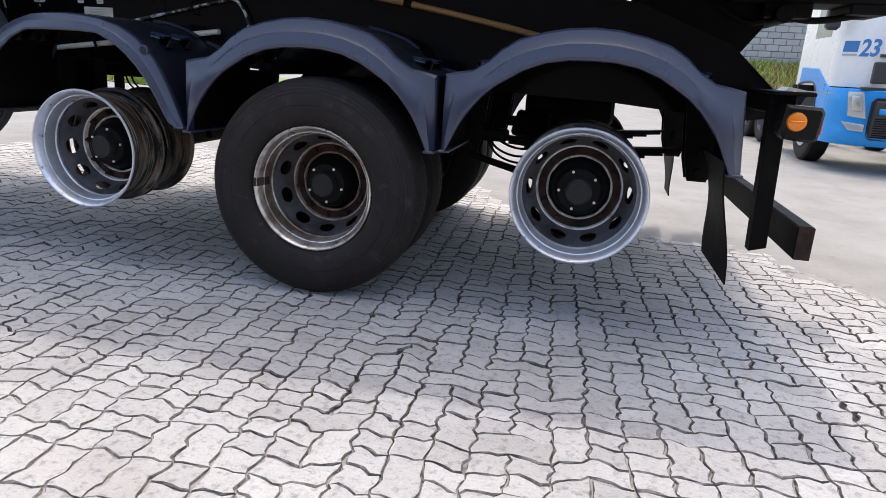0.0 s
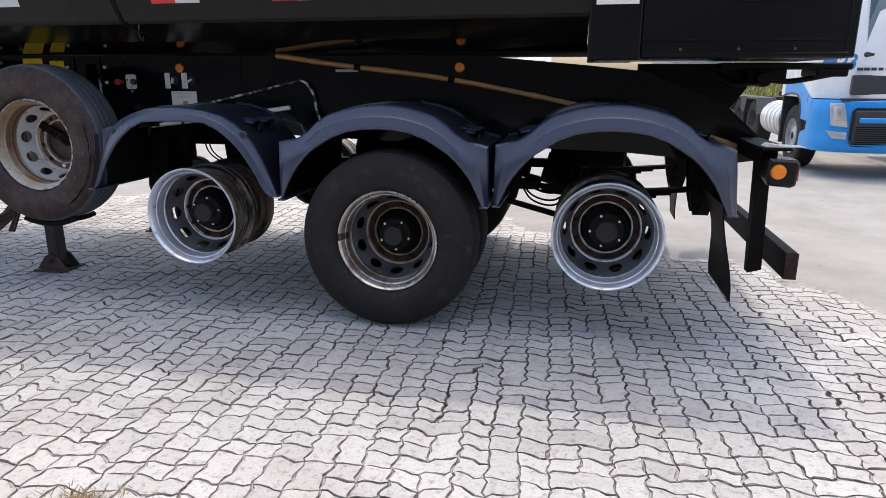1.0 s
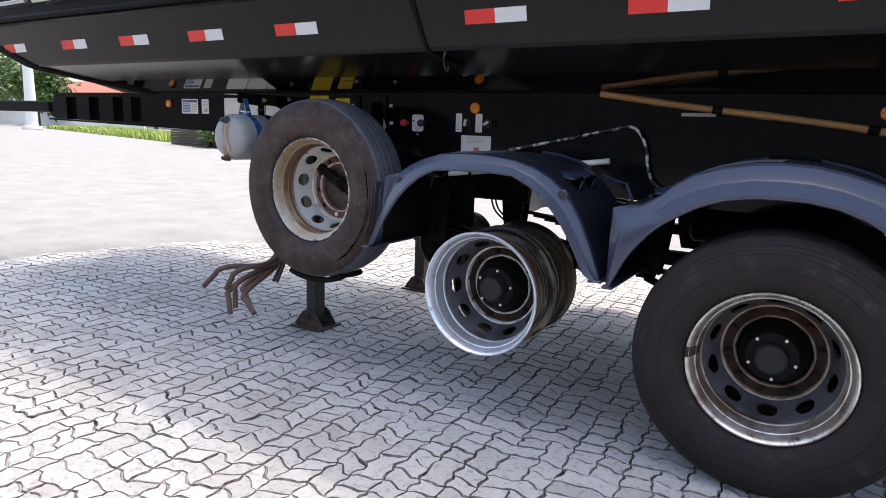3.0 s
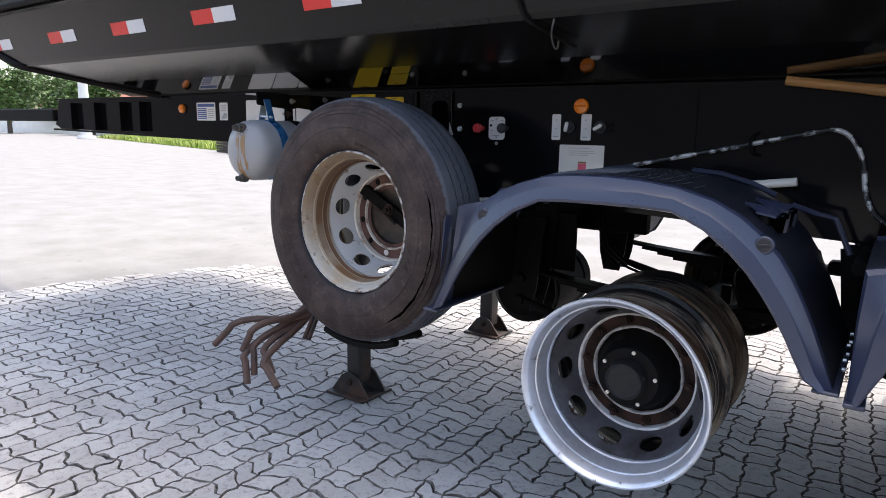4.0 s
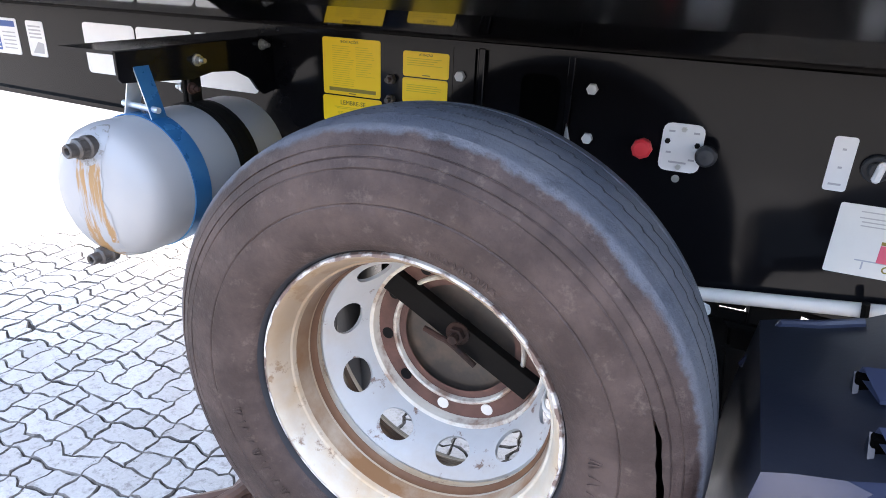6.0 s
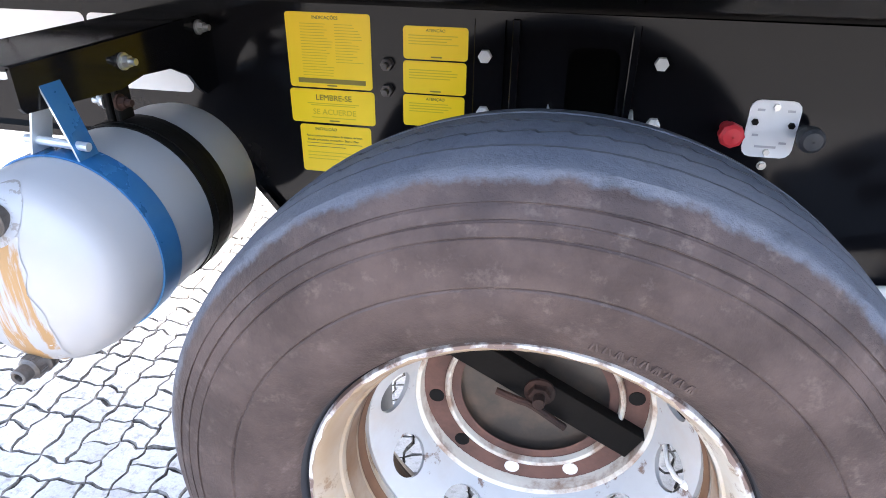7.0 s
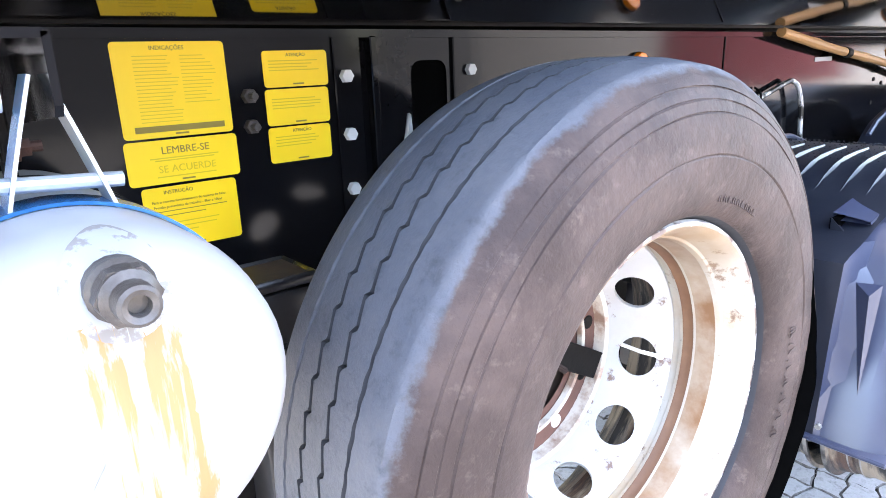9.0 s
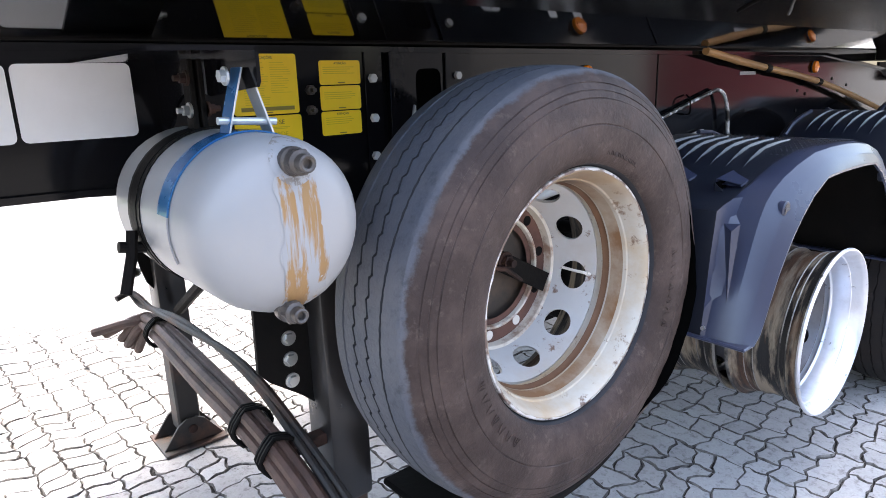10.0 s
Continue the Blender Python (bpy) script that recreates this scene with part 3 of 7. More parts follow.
# ---- trailer frame ----
here(0.074, 0, 0.022)
frame_rail = thing("trailer_frame", (-2.0, YC, 0.9), "glossy black steel semi-trailer chassis resting on axle and legs", "trailer frame")
WEB_LINE = [(-6.17, 1.53), (-6.25, 1.345), (-6.17, 1.315), (-3.35, 1.262), (-3.16, 1.25), (-3.02, 1.07), (-2.93, 1.0), (-2.2, 1.0), (-1.95, 1.06),
            (-0.65, 1.0), (1.23, 0.95), (1.88, 0.90), (2.01, 0.92), (2.07, 0.99), (1.79, 1.24), (1.33, 1.42), (0.99, 1.455), (0.32, 1.515), (-3.2, 1.528)]
for side, name in ((0, "web"), (1, "web")):
    y0, y1 = (WEB, WEB + 0.012) if side == 0 else (2 * YC - WEB - 0.012, 2 * YC - WEB)
    part(name, prism(B(), WEB_LINE, y0, y1), "black", frame_rail, smooth=0)
    s = -1 if side == 0 else 1
    ya, yb = sorted((y0 + 0.006 + s * 0.024, y0 + 0.006 - s * 0.07))
    bm = B()
    top = [(-6.17, 1.53), (-3.2, 1.528), (0.32, 1.515), (0.99, 1.455), (1.33, 1.42), (1.79, 1.24), (2.07, 0.99)]
    prism(bm, top + [(x, z + 0.014) for x, z in reversed(top)], ya, yb)
    part("top_flange", bm, "black", frame_rail, smooth=0)
    bm = B()
    low = [(-6.25, 1.315), (-3.35, 1.262), (-3.16, 1.25), (-3.02, 1.07), (-2.93, 1.0)]
    prism(bm, low + [(x - 0.004, z - 0.014) for x, z in reversed(low)], ya, yb)
    part("bottom_flange", bm, "black", frame_rail, smooth=0)
for x in (-6.05, -5.2, -4.1, -2.75, -2.06, -1.9, -0.68, 0.55, 1.68):
    part("cross_member", box(B(), (x - 0.05, x + 0.05), (WEB + 0.014, 2 * YC - WEB - 0.014), (0.98, 1.24) if x > -3 else (1.33, 1.47), 0.004), "dull", frame_rail)
for x in (-5.9, -5.55, -5.2, -4.95):
    part("stiffener", box(B(), (x - 0.006, x + 0.006), (WEB - 0.045, WEB - 0.001), (1.31, 1.508)), "black", frame_rail, smooth=0)
part("drawbar_beam", box(B(), (-9.2, -6.24), (WEB - 0.02, WEB + 0.10), (1.37, 1.47), 0.01), "dull", frame_rail, "dark red-brown front beam")
# the bolted joint plate beside the yellow stickers
for x0, x1, d in ((-2.668, -2.612, 0.006), (-2.600, -2.586, 0.022), (-2.400, -2.386, 0.014)):
    part("joint_rib", box(B(), (x0, x1), (WEB - d, WEB - 0.001), (1.03, 1.528), 0.002), "black", frame_rail)
bm = B()
plate, hole = [(-2.586, 1.03), (-2.40, 1.03), (-2.40, 1.528), (-2.586, 1.528)], []
for cx, cz, a0 in ((-2.435, 1.462, 0), (-2.48, 1.462, 90), (-2.48, 1.383, 180), (-2.435, 1.383, 270)):
    hole += [(cx + 0.022 * math.cos(radians(a0 + 30 * k)), cz + 0.022 * math.sin(radians(a0 + 30 * k))) for k in range(4)]
outer = [bm.verts.new((x, WEB - 0.006, z)) for x, z in plate]
inner = [bm.verts.new((x, WEB - 0.006, z)) for x, z in hole]
deep = [bm.verts.new((x, WEB - 0.0006, z)) for x, z in hole]
for a, b in zip(inner, inner[1:] + inner[:1]):
    bm.faces.new((a, b, deep[inner.index(b)], deep[inner.index(a)]))
corner = {0: 2, 1: 3, 2: 0, 3: 1}
for q in range(4):
    c = outer[corner[q]]
    arc = inner[4 * q:4 * q + 4]
    for a, b in zip(arc, arc[1:]):
        bm.faces.new((a, b, c))
    nxt = inner[(4 * q + 4) % 16]
    bm.faces.new((arc[-1], nxt, outer[corner[(q + 1) % 4]], c))
part("joint_plate", bm, "black", frame_rail, "black plate with a rounded slot", smooth=0)
# black sheet painted in as the darkness of the slot
part("slot_shadow_plate", box(B(), (-2.506, -2.409), (WEB - 0.0012, WEB - 0.0002), (1.357, 1.488)), "void", frame_rail, smooth=0)
for x, z in ((-2.647, 1.462), (-2.647, 1.361), (-2.648, 1.262), (-2.346, 1.463), (-2.344, 1.358)):
    part("bolt_head", hexbolt(B(), (x, WEB - (0.006 if x < -2.5 else 0.0), z), 0.0125, 0.011, washer=False), "bolt_white", frame_rail, "pale painted bolt head")
for x, z in ((-2.828, 1.438), (-2.829, 1.390)):
    bm = hexbolt(B(), (x, WEB, z), 0.0125, 0.014, washer=False)
    cyl(bm, (x, WEB - 0.01, z), (x, WEB - 0.028, z), 0.006, n=8)
    part("nut", bm, "brass", frame_rail, "shiny dark nut on a stud")
for x, lean in ((-2.535, 0.02), (-2.39, 0.012)):
    part("weld_hook", tube(B(), [(x, WEB - 0.008, 1.27), (x + 0.002, WEB - 0.022, 1.33), (x + lean * 0.3, WEB - 0.030, 1.385), (x + lean, WEB - 0.016, 1.33)], 0.0055, 6), "steel", frame_rail)
part("gusset_plate", box(B(), (-2.30, -1.76), (WEB + 0.03, WEB + 0.045), (0.76, 1.01), 0.004), "dull", frame_rail)
part("crossmember", box(B(), (-2.25, -1.58), (1.04, 1.10), (0.895, 1.01), 0.006), "dull", frame_rail)
part("hinge_gusset", prism(B(), [(1.29, 1.43), (1.29, 1.476), (1.95, 1.476), (1.91, 1.335), (1.83, 1.22), (1.77, 1.25)], WEB + 0.014, WEB + 0.03), "dull", frame_rail, smooth=0)
# ribs where the side sheets are welded
for x in (-1.30,):
    part("weld_seam", box(B(), (x - 0.002, x + 0.002), (WEB - 0.0025, WEB - 0.0002), (1.05, 1.53)), "dull", frame_rail, smooth=0)
for x, z in ((0.03, 1.34), (0.03, 1.24), (0.09, 1.41), (0.13, 1.32), (0.48, 1.39), (0.55, 1.33), (0.71, 1.35)):
    part("hole_plug", cyl(B(), (x, WEB - 0.003, z), (x, WEB, z), 0.009, n=10), "dull", frame_rail)


# ---- tipper body ----
here()
tub = thing("tipper_body", (-2.0, YC, 1.55), "long dark tipper body with sloped lower side plates", "tipper body")


def tub_skin(x0f, x1, half, mirror):
    """Side plates from the frame up: (y, z) corners; x0f gives the slanted front end at a height."""
    bm = B()
    rows = []
    for y, z in half:
        yy = 2 * YC - y if mirror else y
        rows.append([(x0f(z), yy, z), (-5.0, yy, z), (-1.75, yy, z), (x1, yy, z)])
    ribbon(bm, rows)
    return bm


def front_at(z):
    return max(-6.0, -4.66 - 3.6 * (z - 1.578))


SECTION = [(0.622, 1.566), (0.330, 1.634), (0.03, 1.718), (0.018, 1.735), (-0.055, 2.01), (-0.075, 2.02), (-0.075, 2.07), (-0.055, 2.08), (-0.10, 2.75), (-0.12, 2.80), (-0.12, 2.93), (0.0, 2.95)]
for mirror in (0, 1):
    part("side_plate", tub_skin(front_at, 1.06, SECTION[:2], mirror), "mirror_black", tub, "glossy sloped lower side plate", smooth=20)
    part("under_plate", tub_skin(front_at, 1.06, SECTION[1:3], mirror), "tub", tub, "dark underside of the body", smooth=20)
    part("side_band", tub_skin(front_at, 1.06, SECTION[2:5], mirror), "tub", tub, smooth=20)
    part("upper_side", tub_skin(front_at, 2.255, SECTION[4:], mirror), "tub", tub, smooth=20)
part("floor_plate", box(B(), (-4.66, 2.2), (0.60, 2 * YC - 0.60), (1.5665, 1.61)), "dull", tub, smooth=0)
bm = B()
full = [(y, z) for y, z in SECTION] + [(2 * YC - y, z) for y, z in reversed(SECTION)]
bm.faces.new([bm.verts.new((front_at(z), y, z)) for y, z in full])
part("front_wall", bm, "tub", tub, smooth=0)
bm = B()
edge = [(front_at(z) - 0.012, y - 0.008, z) for y, z in SECTION[:9]]
tube(bm, edge, 0.022, 6)
part("front_rim", bm, "dull", tub)
part("tail_wall", box(B(), (2.235, 2.275), (-0.06, 2 * YC + 0.06), (1.51, 2.93), 0.006), "tub", tub)
part("lid_cover", box(B(), (-5.9, 2.2), (-0.11, 2 * YC + 0.11), (2.90, 2.93), 0.01), "tub", tub, "dark tarpaulin cover")
part("side_rail", tube(B(), [(-5.7, -0.095, 2.045), (-4.0, -0.1, 2.045), (2.1, -0.1, 2.055)], 0.016, 8), "dull", tub)
for x0, x1 in ((-5.9, -4.9), (-4.8, -3.35), (-3.25, -1.9)):
    part("rope_tube", tube(B(), [(x0, -0.14, 2.14), (x1, -0.14, 2.15)], 0.014, 8), "chrome", tub, "bare steel tarpaulin tube")
bm = tube(B(), curve_points([(-1.69, -0.085, 2.02), (-1.66, -0.04, 1.90), (-1.62, 0.006, 1.74), (-1.59, 0.05, 1.70), (-1.52, 0.20, 1.65)]), 0.006, 6)
part("cable", bm, "dull", tub)
part("hook", tube(B(), curve_points([(-1.522, 0.035, 1.715), (-1.527, 0.030, 1.680), (-1.528, 0.040, 1.650), (-1.522, 0.050, 1.628), (-1.513, 0.050, 1.632), (-1.509, 0.045, 1.650)]), 0.003, 6), "ridge", tub, "bare steel rope hook")
# the strong post and the boxed tail
bm = box(B(), (1.062, 1.312), (-0.075, 0.60), (1.503, 2.2), 0.006)
part("side_post", bm, "tub", tub)
part("post_plate", box(B(), (1.091, 1.293), (-0.081, -0.0755), (1.763, 1.868), 0.001), "cream", tub, "blank off-white plate")
bm = box(B(), (1.315, 2.255), (-0.05, 0.62), (1.51, 2.10), 0.006)
part("tail_box", bm, "tub", tub)
bm = box(B(), (1.73, 2.08), (-0.062, -0.048), (1.768, 1.79), 0.004)
box(bm, (1.32, 2.25), (-0.058, -0.048), (1.588, 1.60), 0.002)
box(bm, (1.32, 2.25), (-0.065, -0.048), (1.512, 1.537), 0.004)
part("tail_rib", bm, "tub", tub)
for x in (1.504, 1.77, 2.02):
    part("rivet", cyl(B(), (x, -0.049, 1.552), (x, -0.055, 1.552), 0.007, n=10), "brass", tub)
bm = B()
for x0, x1, z0, z1 in ((1.8, 2.48, 1.465, 1.50), (1.95, 2.15, 1.40, 1.47), (2.30, 2.46, 1.425, 1.47)):
    box(bm, (x0, x1), (0.5, 0.78), (z0, z1), 0.008)
tube(bm, curve_points([(1.75, 0.62, 1.46), (1.9, 0.60, 1.38), (2.05, 0.62, 1.41), (2.2, 0.6, 1.40), (2.42, 0.62, 1.44)]), 0.016, 8)
part("hinge_assembly", bm, "dull", tub)
part("hinge_pin", cyl(B(), (2.02, 0.42, 1.41), (2.02, 0.8, 1.41), 0.040, n=20, bevel=0.004), "dull", tub)
part("underbody_cylinder", cyl(B(), (-2.6, YC, 1.30), (0.4, YC, 1.49), 0.06, n=16), "dull", tub)


def tape(x, red_first=True):
    """A red and white reflective strip on the sloped side plate."""
    t = thing("reflective_strip", (x, -0.02, 1.853), "red and silver reflective strip on the body side", "reflector", "reflective strips")
    way = Vector((0, -0.073, 0.28)).normalized()
    out = Vector((0, -0.28, -0.073)).normalized()
    mid = Vector((x, 0.018, 1.73)) + way * 0.128
    L = 0.152
    for k, m in enumerate(("red", "silver_tape") if red_first else ("silver_tape", "red")):
        bm = B()
        a, b = x - L + k * L, x + k * L
        q = [mid + way * s * 0.031 + out * d for d in (0.0008, 0.0022) for s in (-1, 1)]
        v = [[bm.verts.new((xx, p.y, p.z)) for p in (q[0], q[1], q[3], q[2])] for xx in (a, b)]
        bm.faces.new(v[0]), bm.faces.new(list(reversed(v[1])))
        for i in range(4):
            bm.faces.new((v[0][i], v[0][(i + 1) % 4], v[1][(i + 1) % 4], v[1][i]))
        part("strip_half", bm, m, t, "red half" if m == "red" else "silver half", smooth=0)


for x in (0.885, 0.215, -0.50, -1.241, -2.434, -3.162, -3.86, -4.55, -5.35):
    if front_at(1.87) + 0.17 < x:
        tape(x)
t = thing("reflective_strip", (1.706, -0.055, 1.865), "silver and red reflective strip on the body tail", "reflector", "reflective strips")
part("strip_half", box(B(), (1.563, 1.706), (-0.0535, -0.0508), (1.836, 1.896)), "silver_tape", t, smooth=0)
part("strip_half", box(B(), (1.706, 1.849), (-0.0535, -0.0508), (1.836, 1.896)), "red", t, smooth=0)


def side_lamp(x, y, z, r=0.031, group="amber side lamps", label="round amber side marker lamp on the black frame"):
    """A domed amber lamp with a base ring and a moulded bar across the lens."""
    t = thing("side_lamp", (x, y, z), label, "lamp", group)
    part("base_ring", cyl(B(), (x, y, z), (x, y - 0.005, z), r * 1.04, n=28, bevel=0.001), "dark_plastic", t)
    bm = B()
    rings = lathe(bm, [(r, -0.004), (r, -0.012), (r * 0.93, -0.017), (r * 0.6, -0.0205), (r * 0.2, -0.0215)], (x, y, z), n=28)
    cap(bm, rings[-1])
    box(bm, (x - r * 0.8, x + r * 0.8), (y - 0.023, y - 0.016), (z - r * 0.12, z + r * 0.12), 0.002)
    part("lens", bm, "orange", t, "ribbed amber lens")


side_lamp(-1.679, WEB, 1.477)
side_lamp(0.283, WEB, 1.479)
side_lamp(-4.429, WEB, 1.482, 0.029)
side_lamp(2.236, -0.051, 1.803, label="round amber side marker lamp on the body tail")

# ---- wheels ----
def pierced_disc(bm, depth, r0, r1, rc, across, along, s, phase=18.0, holes=10, steps=24):
    """A ring of sheet steel round the y axis with oval hand holes; depth(r) gives its shape."""
    for k in range(holes):
        mid, half = 2 * math.pi * k / holes + radians(phase), math.pi / holes
        at = lambda a, r: bm.verts.new((r * math.cos(mid + a), s * depth(r), r * math.sin(mid + a)))
        outer, inner = [], []
        for i in range(steps):
            a = 2 * math.pi * i / steps
            c, q = math.cos(a), math.sin(a)
            f = max(abs(c), abs(q))
            u, v = c / f, q / f
            outer.append(at(u * half, rc + (v * (r1 - rc) if v > 0 else v * (rc - r0))))
            inner.append(at(across * c / rc, rc + along * q))
        for i in range(steps):
            j = (i + 1) % steps
            bm.faces.new((outer[i], outer[j], inner[j], inner[i]))
    bmesh.ops.remove_doubles(bm, verts=bm.verts, dist=0.0004)
    bmesh.ops.recalc_face_normals(bm, faces=bm.faces)
    bmesh.ops.solidify(bm, geom=bm.faces[:], thickness=0.008 * s)
    return bm


def rim_parts(parent, paint, dish, disc, ring, barrel, flip=False, phase=18.0, n=72):
    """The rim of a road wheel: stepped flange, deep cone, steep pierced disc, rusty bolt ring between two pale lips."""
    s = -1.0 if flip else 1.0
    P = lambda prof: [(r, s * d) for r, d in prof]
    bm = B()
    lathe(bm, P([(0.2615, 0.046), (0.2655, 0.044), (0.2675, 0.038), (0.2755, 0.016), (0.281, 0.005), (0.287, -0.001), (0.2925, 0.000), (0.295, 0.006), (0.289, 0.014)]), (0, 0, 0), n=n)
    part("flange", bm, paint, parent)
    bm = B()
    lathe(bm, P([(0.2615, 0.046), (0.2600, 0.050), (0.2545, 0.092), (0.2530, 0.104), (0.2505, 0.107), (0.2485, 0.111), (0.2495, 0.116), (0.2550, 0.119), (0.2555, 0.150)]), (0, 0, 0), n=n)
    part("dish", bm, dish, parent)
    bm = B()
    lathe(bm, P([(0.289, 0.014), (0.281, 0.020), (0.276, 0.045), (0.272, 0.052), (0.268, 0.060), (0.268, 0.075), (0.262, 0.092), (0.2615, 0.140), (0.268, 0.157),
                 (0.264, 0.178), (0.270, 0.188), (0.277, 0.215), (0.282, 0.226), (0.295, 0.231), (0.294, 0.240), (0.285, 0.239), (0.272, 0.215), (0.258, 0.20), (0.2555, 0.150)]), (0, 0, 0), n=n)
    shell = part("barrel", bm, barrel, parent)
    # pale rings paint the bright edge highlights of the glossy barrel
    for r, d in ((0.2735, 0.052), (0.2685, 0.074), (0.2690, 0.157), (0.2700, 0.187)):
        bm = B()
        lathe(bm, P([(r, d - 0.0022), (r + 0.0012, d), (r, d + 0.0022)]), (0, 0, 0), n=n)
        part("ridge", bm, "ridge", shell, "pale ridge with its edge highlight painted in")
    bm = B()
    lathe(bm, P([(0.2945, 0.229), (0.2965, 0.234), (0.2955, 0.240)]), (0, 0, 0), n=n)
    part("back_edge", bm, "ridge", shell, "pale back edge with its highlight painted in")
    part("disc", pierced_disc(B(), lambda r: 0.132 + (0.2545 - r) / 0.0525 * 0.112, 0.202, 0.2545, 0.2285, 0.040, 0.0150, s, phase), disc, parent, "disc with ten oval hand holes")
    if flip:
        return
    bm = B()
    lathe(bm, P([(0.192, 0.250), (0.188, 0.262), (0.148, 0.262), (0.146, 0.268), (0.125, 0.268)]), (0, 0, 0), n=n)
    part("bolt_ring", bm, ring, parent, "rusty bolt ring")
    scallop = lambda k, a: (0.0022 * max(-0.2, math.cos(10 * a)) * (k > 2 and paint != "rim_white"), 0)
    for prof in ([(0.204, 0.247), (0.2025, 0.238), (0.196, 0.234), (0.190, 0.238), (0.188, 0.262)], [(0.1515, 0.262), (0.1500, 0.255), (0.1465, 0.252), (0.1425, 0.255), (0.1405, 0.266)]):
        bm = B()
        lathe(bm, P(prof), (0, 0, 0), n=120, wave=scallop if prof[0][0] < 0.16 else None)
        part("ring_lip", bm, {"rim_used": "lip_worn", "rim_white": "lip_cream"}.get(paint, "lip"), parent, "scraped pale lip")


def wheel_nuts(parent, mat="rust"):
    for k in range(10):
        a = 2 * math.pi * (k + 0.25) / 10
        c = Vector((0.170 * math.cos(a), 0.262, 0.170 * math.sin(a)))
        bm = cyl(B(), c, c + Vector((0, -0.006, 0)), 0.0175, n=14)
        cyl(bm, c, c + Vector((0, -0.024, 0)), 0.0145, 0.0135, n=6)
        cyl(bm, c, c + Vector((0, -0.034, 0)), 0.0085, n=8)
        part("wheel_nut", bm, mat, parent)


TYRE_SIDE = [(0.290, 0.012), (0.2985, 0.007), (0.3025, -0.008), (0.307, -0.016), (0.325, -0.028), (0.355, -0.036), (0.385, -0.038), (0.3875, -0.0362), (0.390, -0.038), (0.412, -0.0362), (0.425, -0.034), (0.440, -0.031), (0.4410, -0.0292),
             (0.4422, -0.0288), (0.4432, -0.0298), (0.4560, -0.0255), (0.4570, -0.0236), (0.4582, -0.0230), (0.4592, -0.0242), (0.4720, -0.0180), (0.4730, -0.0160), (0.4742, -0.0152), (0.4752, -0.0163),
             (0.486, -0.0085), (0.489, -0.0055), (0.492, -0.003), (0.495, 0.0), (0.4975, 0.0025), (0.500, 0.005), (0.503, 0.0085)]


def tyre_part(parent, mats, worn=False, crack=False, n=160):
    """A truck tyre round the rim: sidewalls with rings, a tread with zigzag grooves. Its middle lies 0.115 inwards."""
    W = 0.230
    R = 0.513
    side = [(r, d) for r, d in TYRE_SIDE]
    crown = lambda g: R - 0.0085 * (abs(g - W / 2) / 0.1) ** 2.4
    shoulder = [0.0135, 0.024, 0.037]
    tread = [(crown(g), g) for g in shoulder]
    for g in (0.052, 0.094, 0.136, 0.178):
        inner = g in (0.094, 0.136)
        e, deep = (0.0022, 0.0080) if inner else (0.0026, 0.0042)
        tread += [(crown(g), g - e - 0.0005), (crown(g) - deep, g - e + 0.0010), (crown(g) - deep, g + e - 0.0010), (crown(g), g + e + 0.0005)]
    tread += [(crown(g), W - g) for g in reversed(shoulder)]
    far = [(r, W - d) for r, d in reversed(side)]
    prof = side + tread + far
    first, last = len(side), len(side) + len(tread)

    def wave(k, a):
        dr = dd = 0.0
        if first + len(shoulder) <= k < last - len(shoulder):
            g, q = divmod(k - first - len(shoulder), 4)
            way = 1 if q > 1 else -1
            if g in (1, 2) or not worn:
                saw = (a * 40 / math.pi + 0.37 * g) % 1.0
                jog = saw > 0.84
                dd = 0.0042 * ((saw - 0.84) / 0.08 - 1 if jog else 1 - saw / 0.42)
                dd += (0.0016 if jog else 0.0) * way
            else:
                dd = (0.0007 * math.sin(131 * a + k) + 0.0006 * math.sin(57 * a + 2 * k)) * way
        if crack and k in (11, 12, 13, 14):
            d = math.degrees(a)
            d = d - 360 if d > 180 else d
            w = max(0.0, min(1.0, (19 - d) / 3, (d + 60) / 8))
            wide = max(0.0, min(1.0, (14 - d) / 26, (d + 57) / 16))
            dd += 0.050 * w if k in (12, 13) else 0.0
            dr += w * ((-0.0015 if k in (11, 12) else 0.0026 + 0.0040 * wide) + 0.0015 * math.sin(d * 0.5) + 0.0006 * math.sin(d * 1.3 + k))
        if crack and 14 <= k <= 24:
            d = math.degrees(a)
            d = d - 360 if d > 180 else d
            flare = max(0.0, min(1.0, (14 - d) / 26, (d + 57) / 16)) * (1 - (k - 14) / 11) ** 0.8
            dd -= 0.022 * flare
            dr += 0.006 * flare
        if k < first or k >= last:
            dd += 0.0006 * math.sin(9 * a + k)
        return dr, dd

    bm = B()
    lathe(bm, prof, (0, 0, 0), n=n, wave=wave)
    if isinstance(mats, tuple):
        for f in bm.faces:
            f.material_index = 0
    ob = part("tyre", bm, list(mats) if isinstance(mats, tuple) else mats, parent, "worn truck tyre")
    if isinstance(mats, tuple):
        me = ob.data
        per = n
        for i, p in enumerate(me.polygons):
            c = p.center
            rr = math.hypot(c.x, c.z)
            turn = math.degrees(math.atan2(c.z, c.x))
            slit = (crack and i // per in (11, 12, 13) and -59 < turn < 17.5)
            # split, groove floors and bead get darker materials in place of shade
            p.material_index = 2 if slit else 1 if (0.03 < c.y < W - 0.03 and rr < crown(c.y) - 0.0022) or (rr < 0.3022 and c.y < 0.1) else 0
    return ob


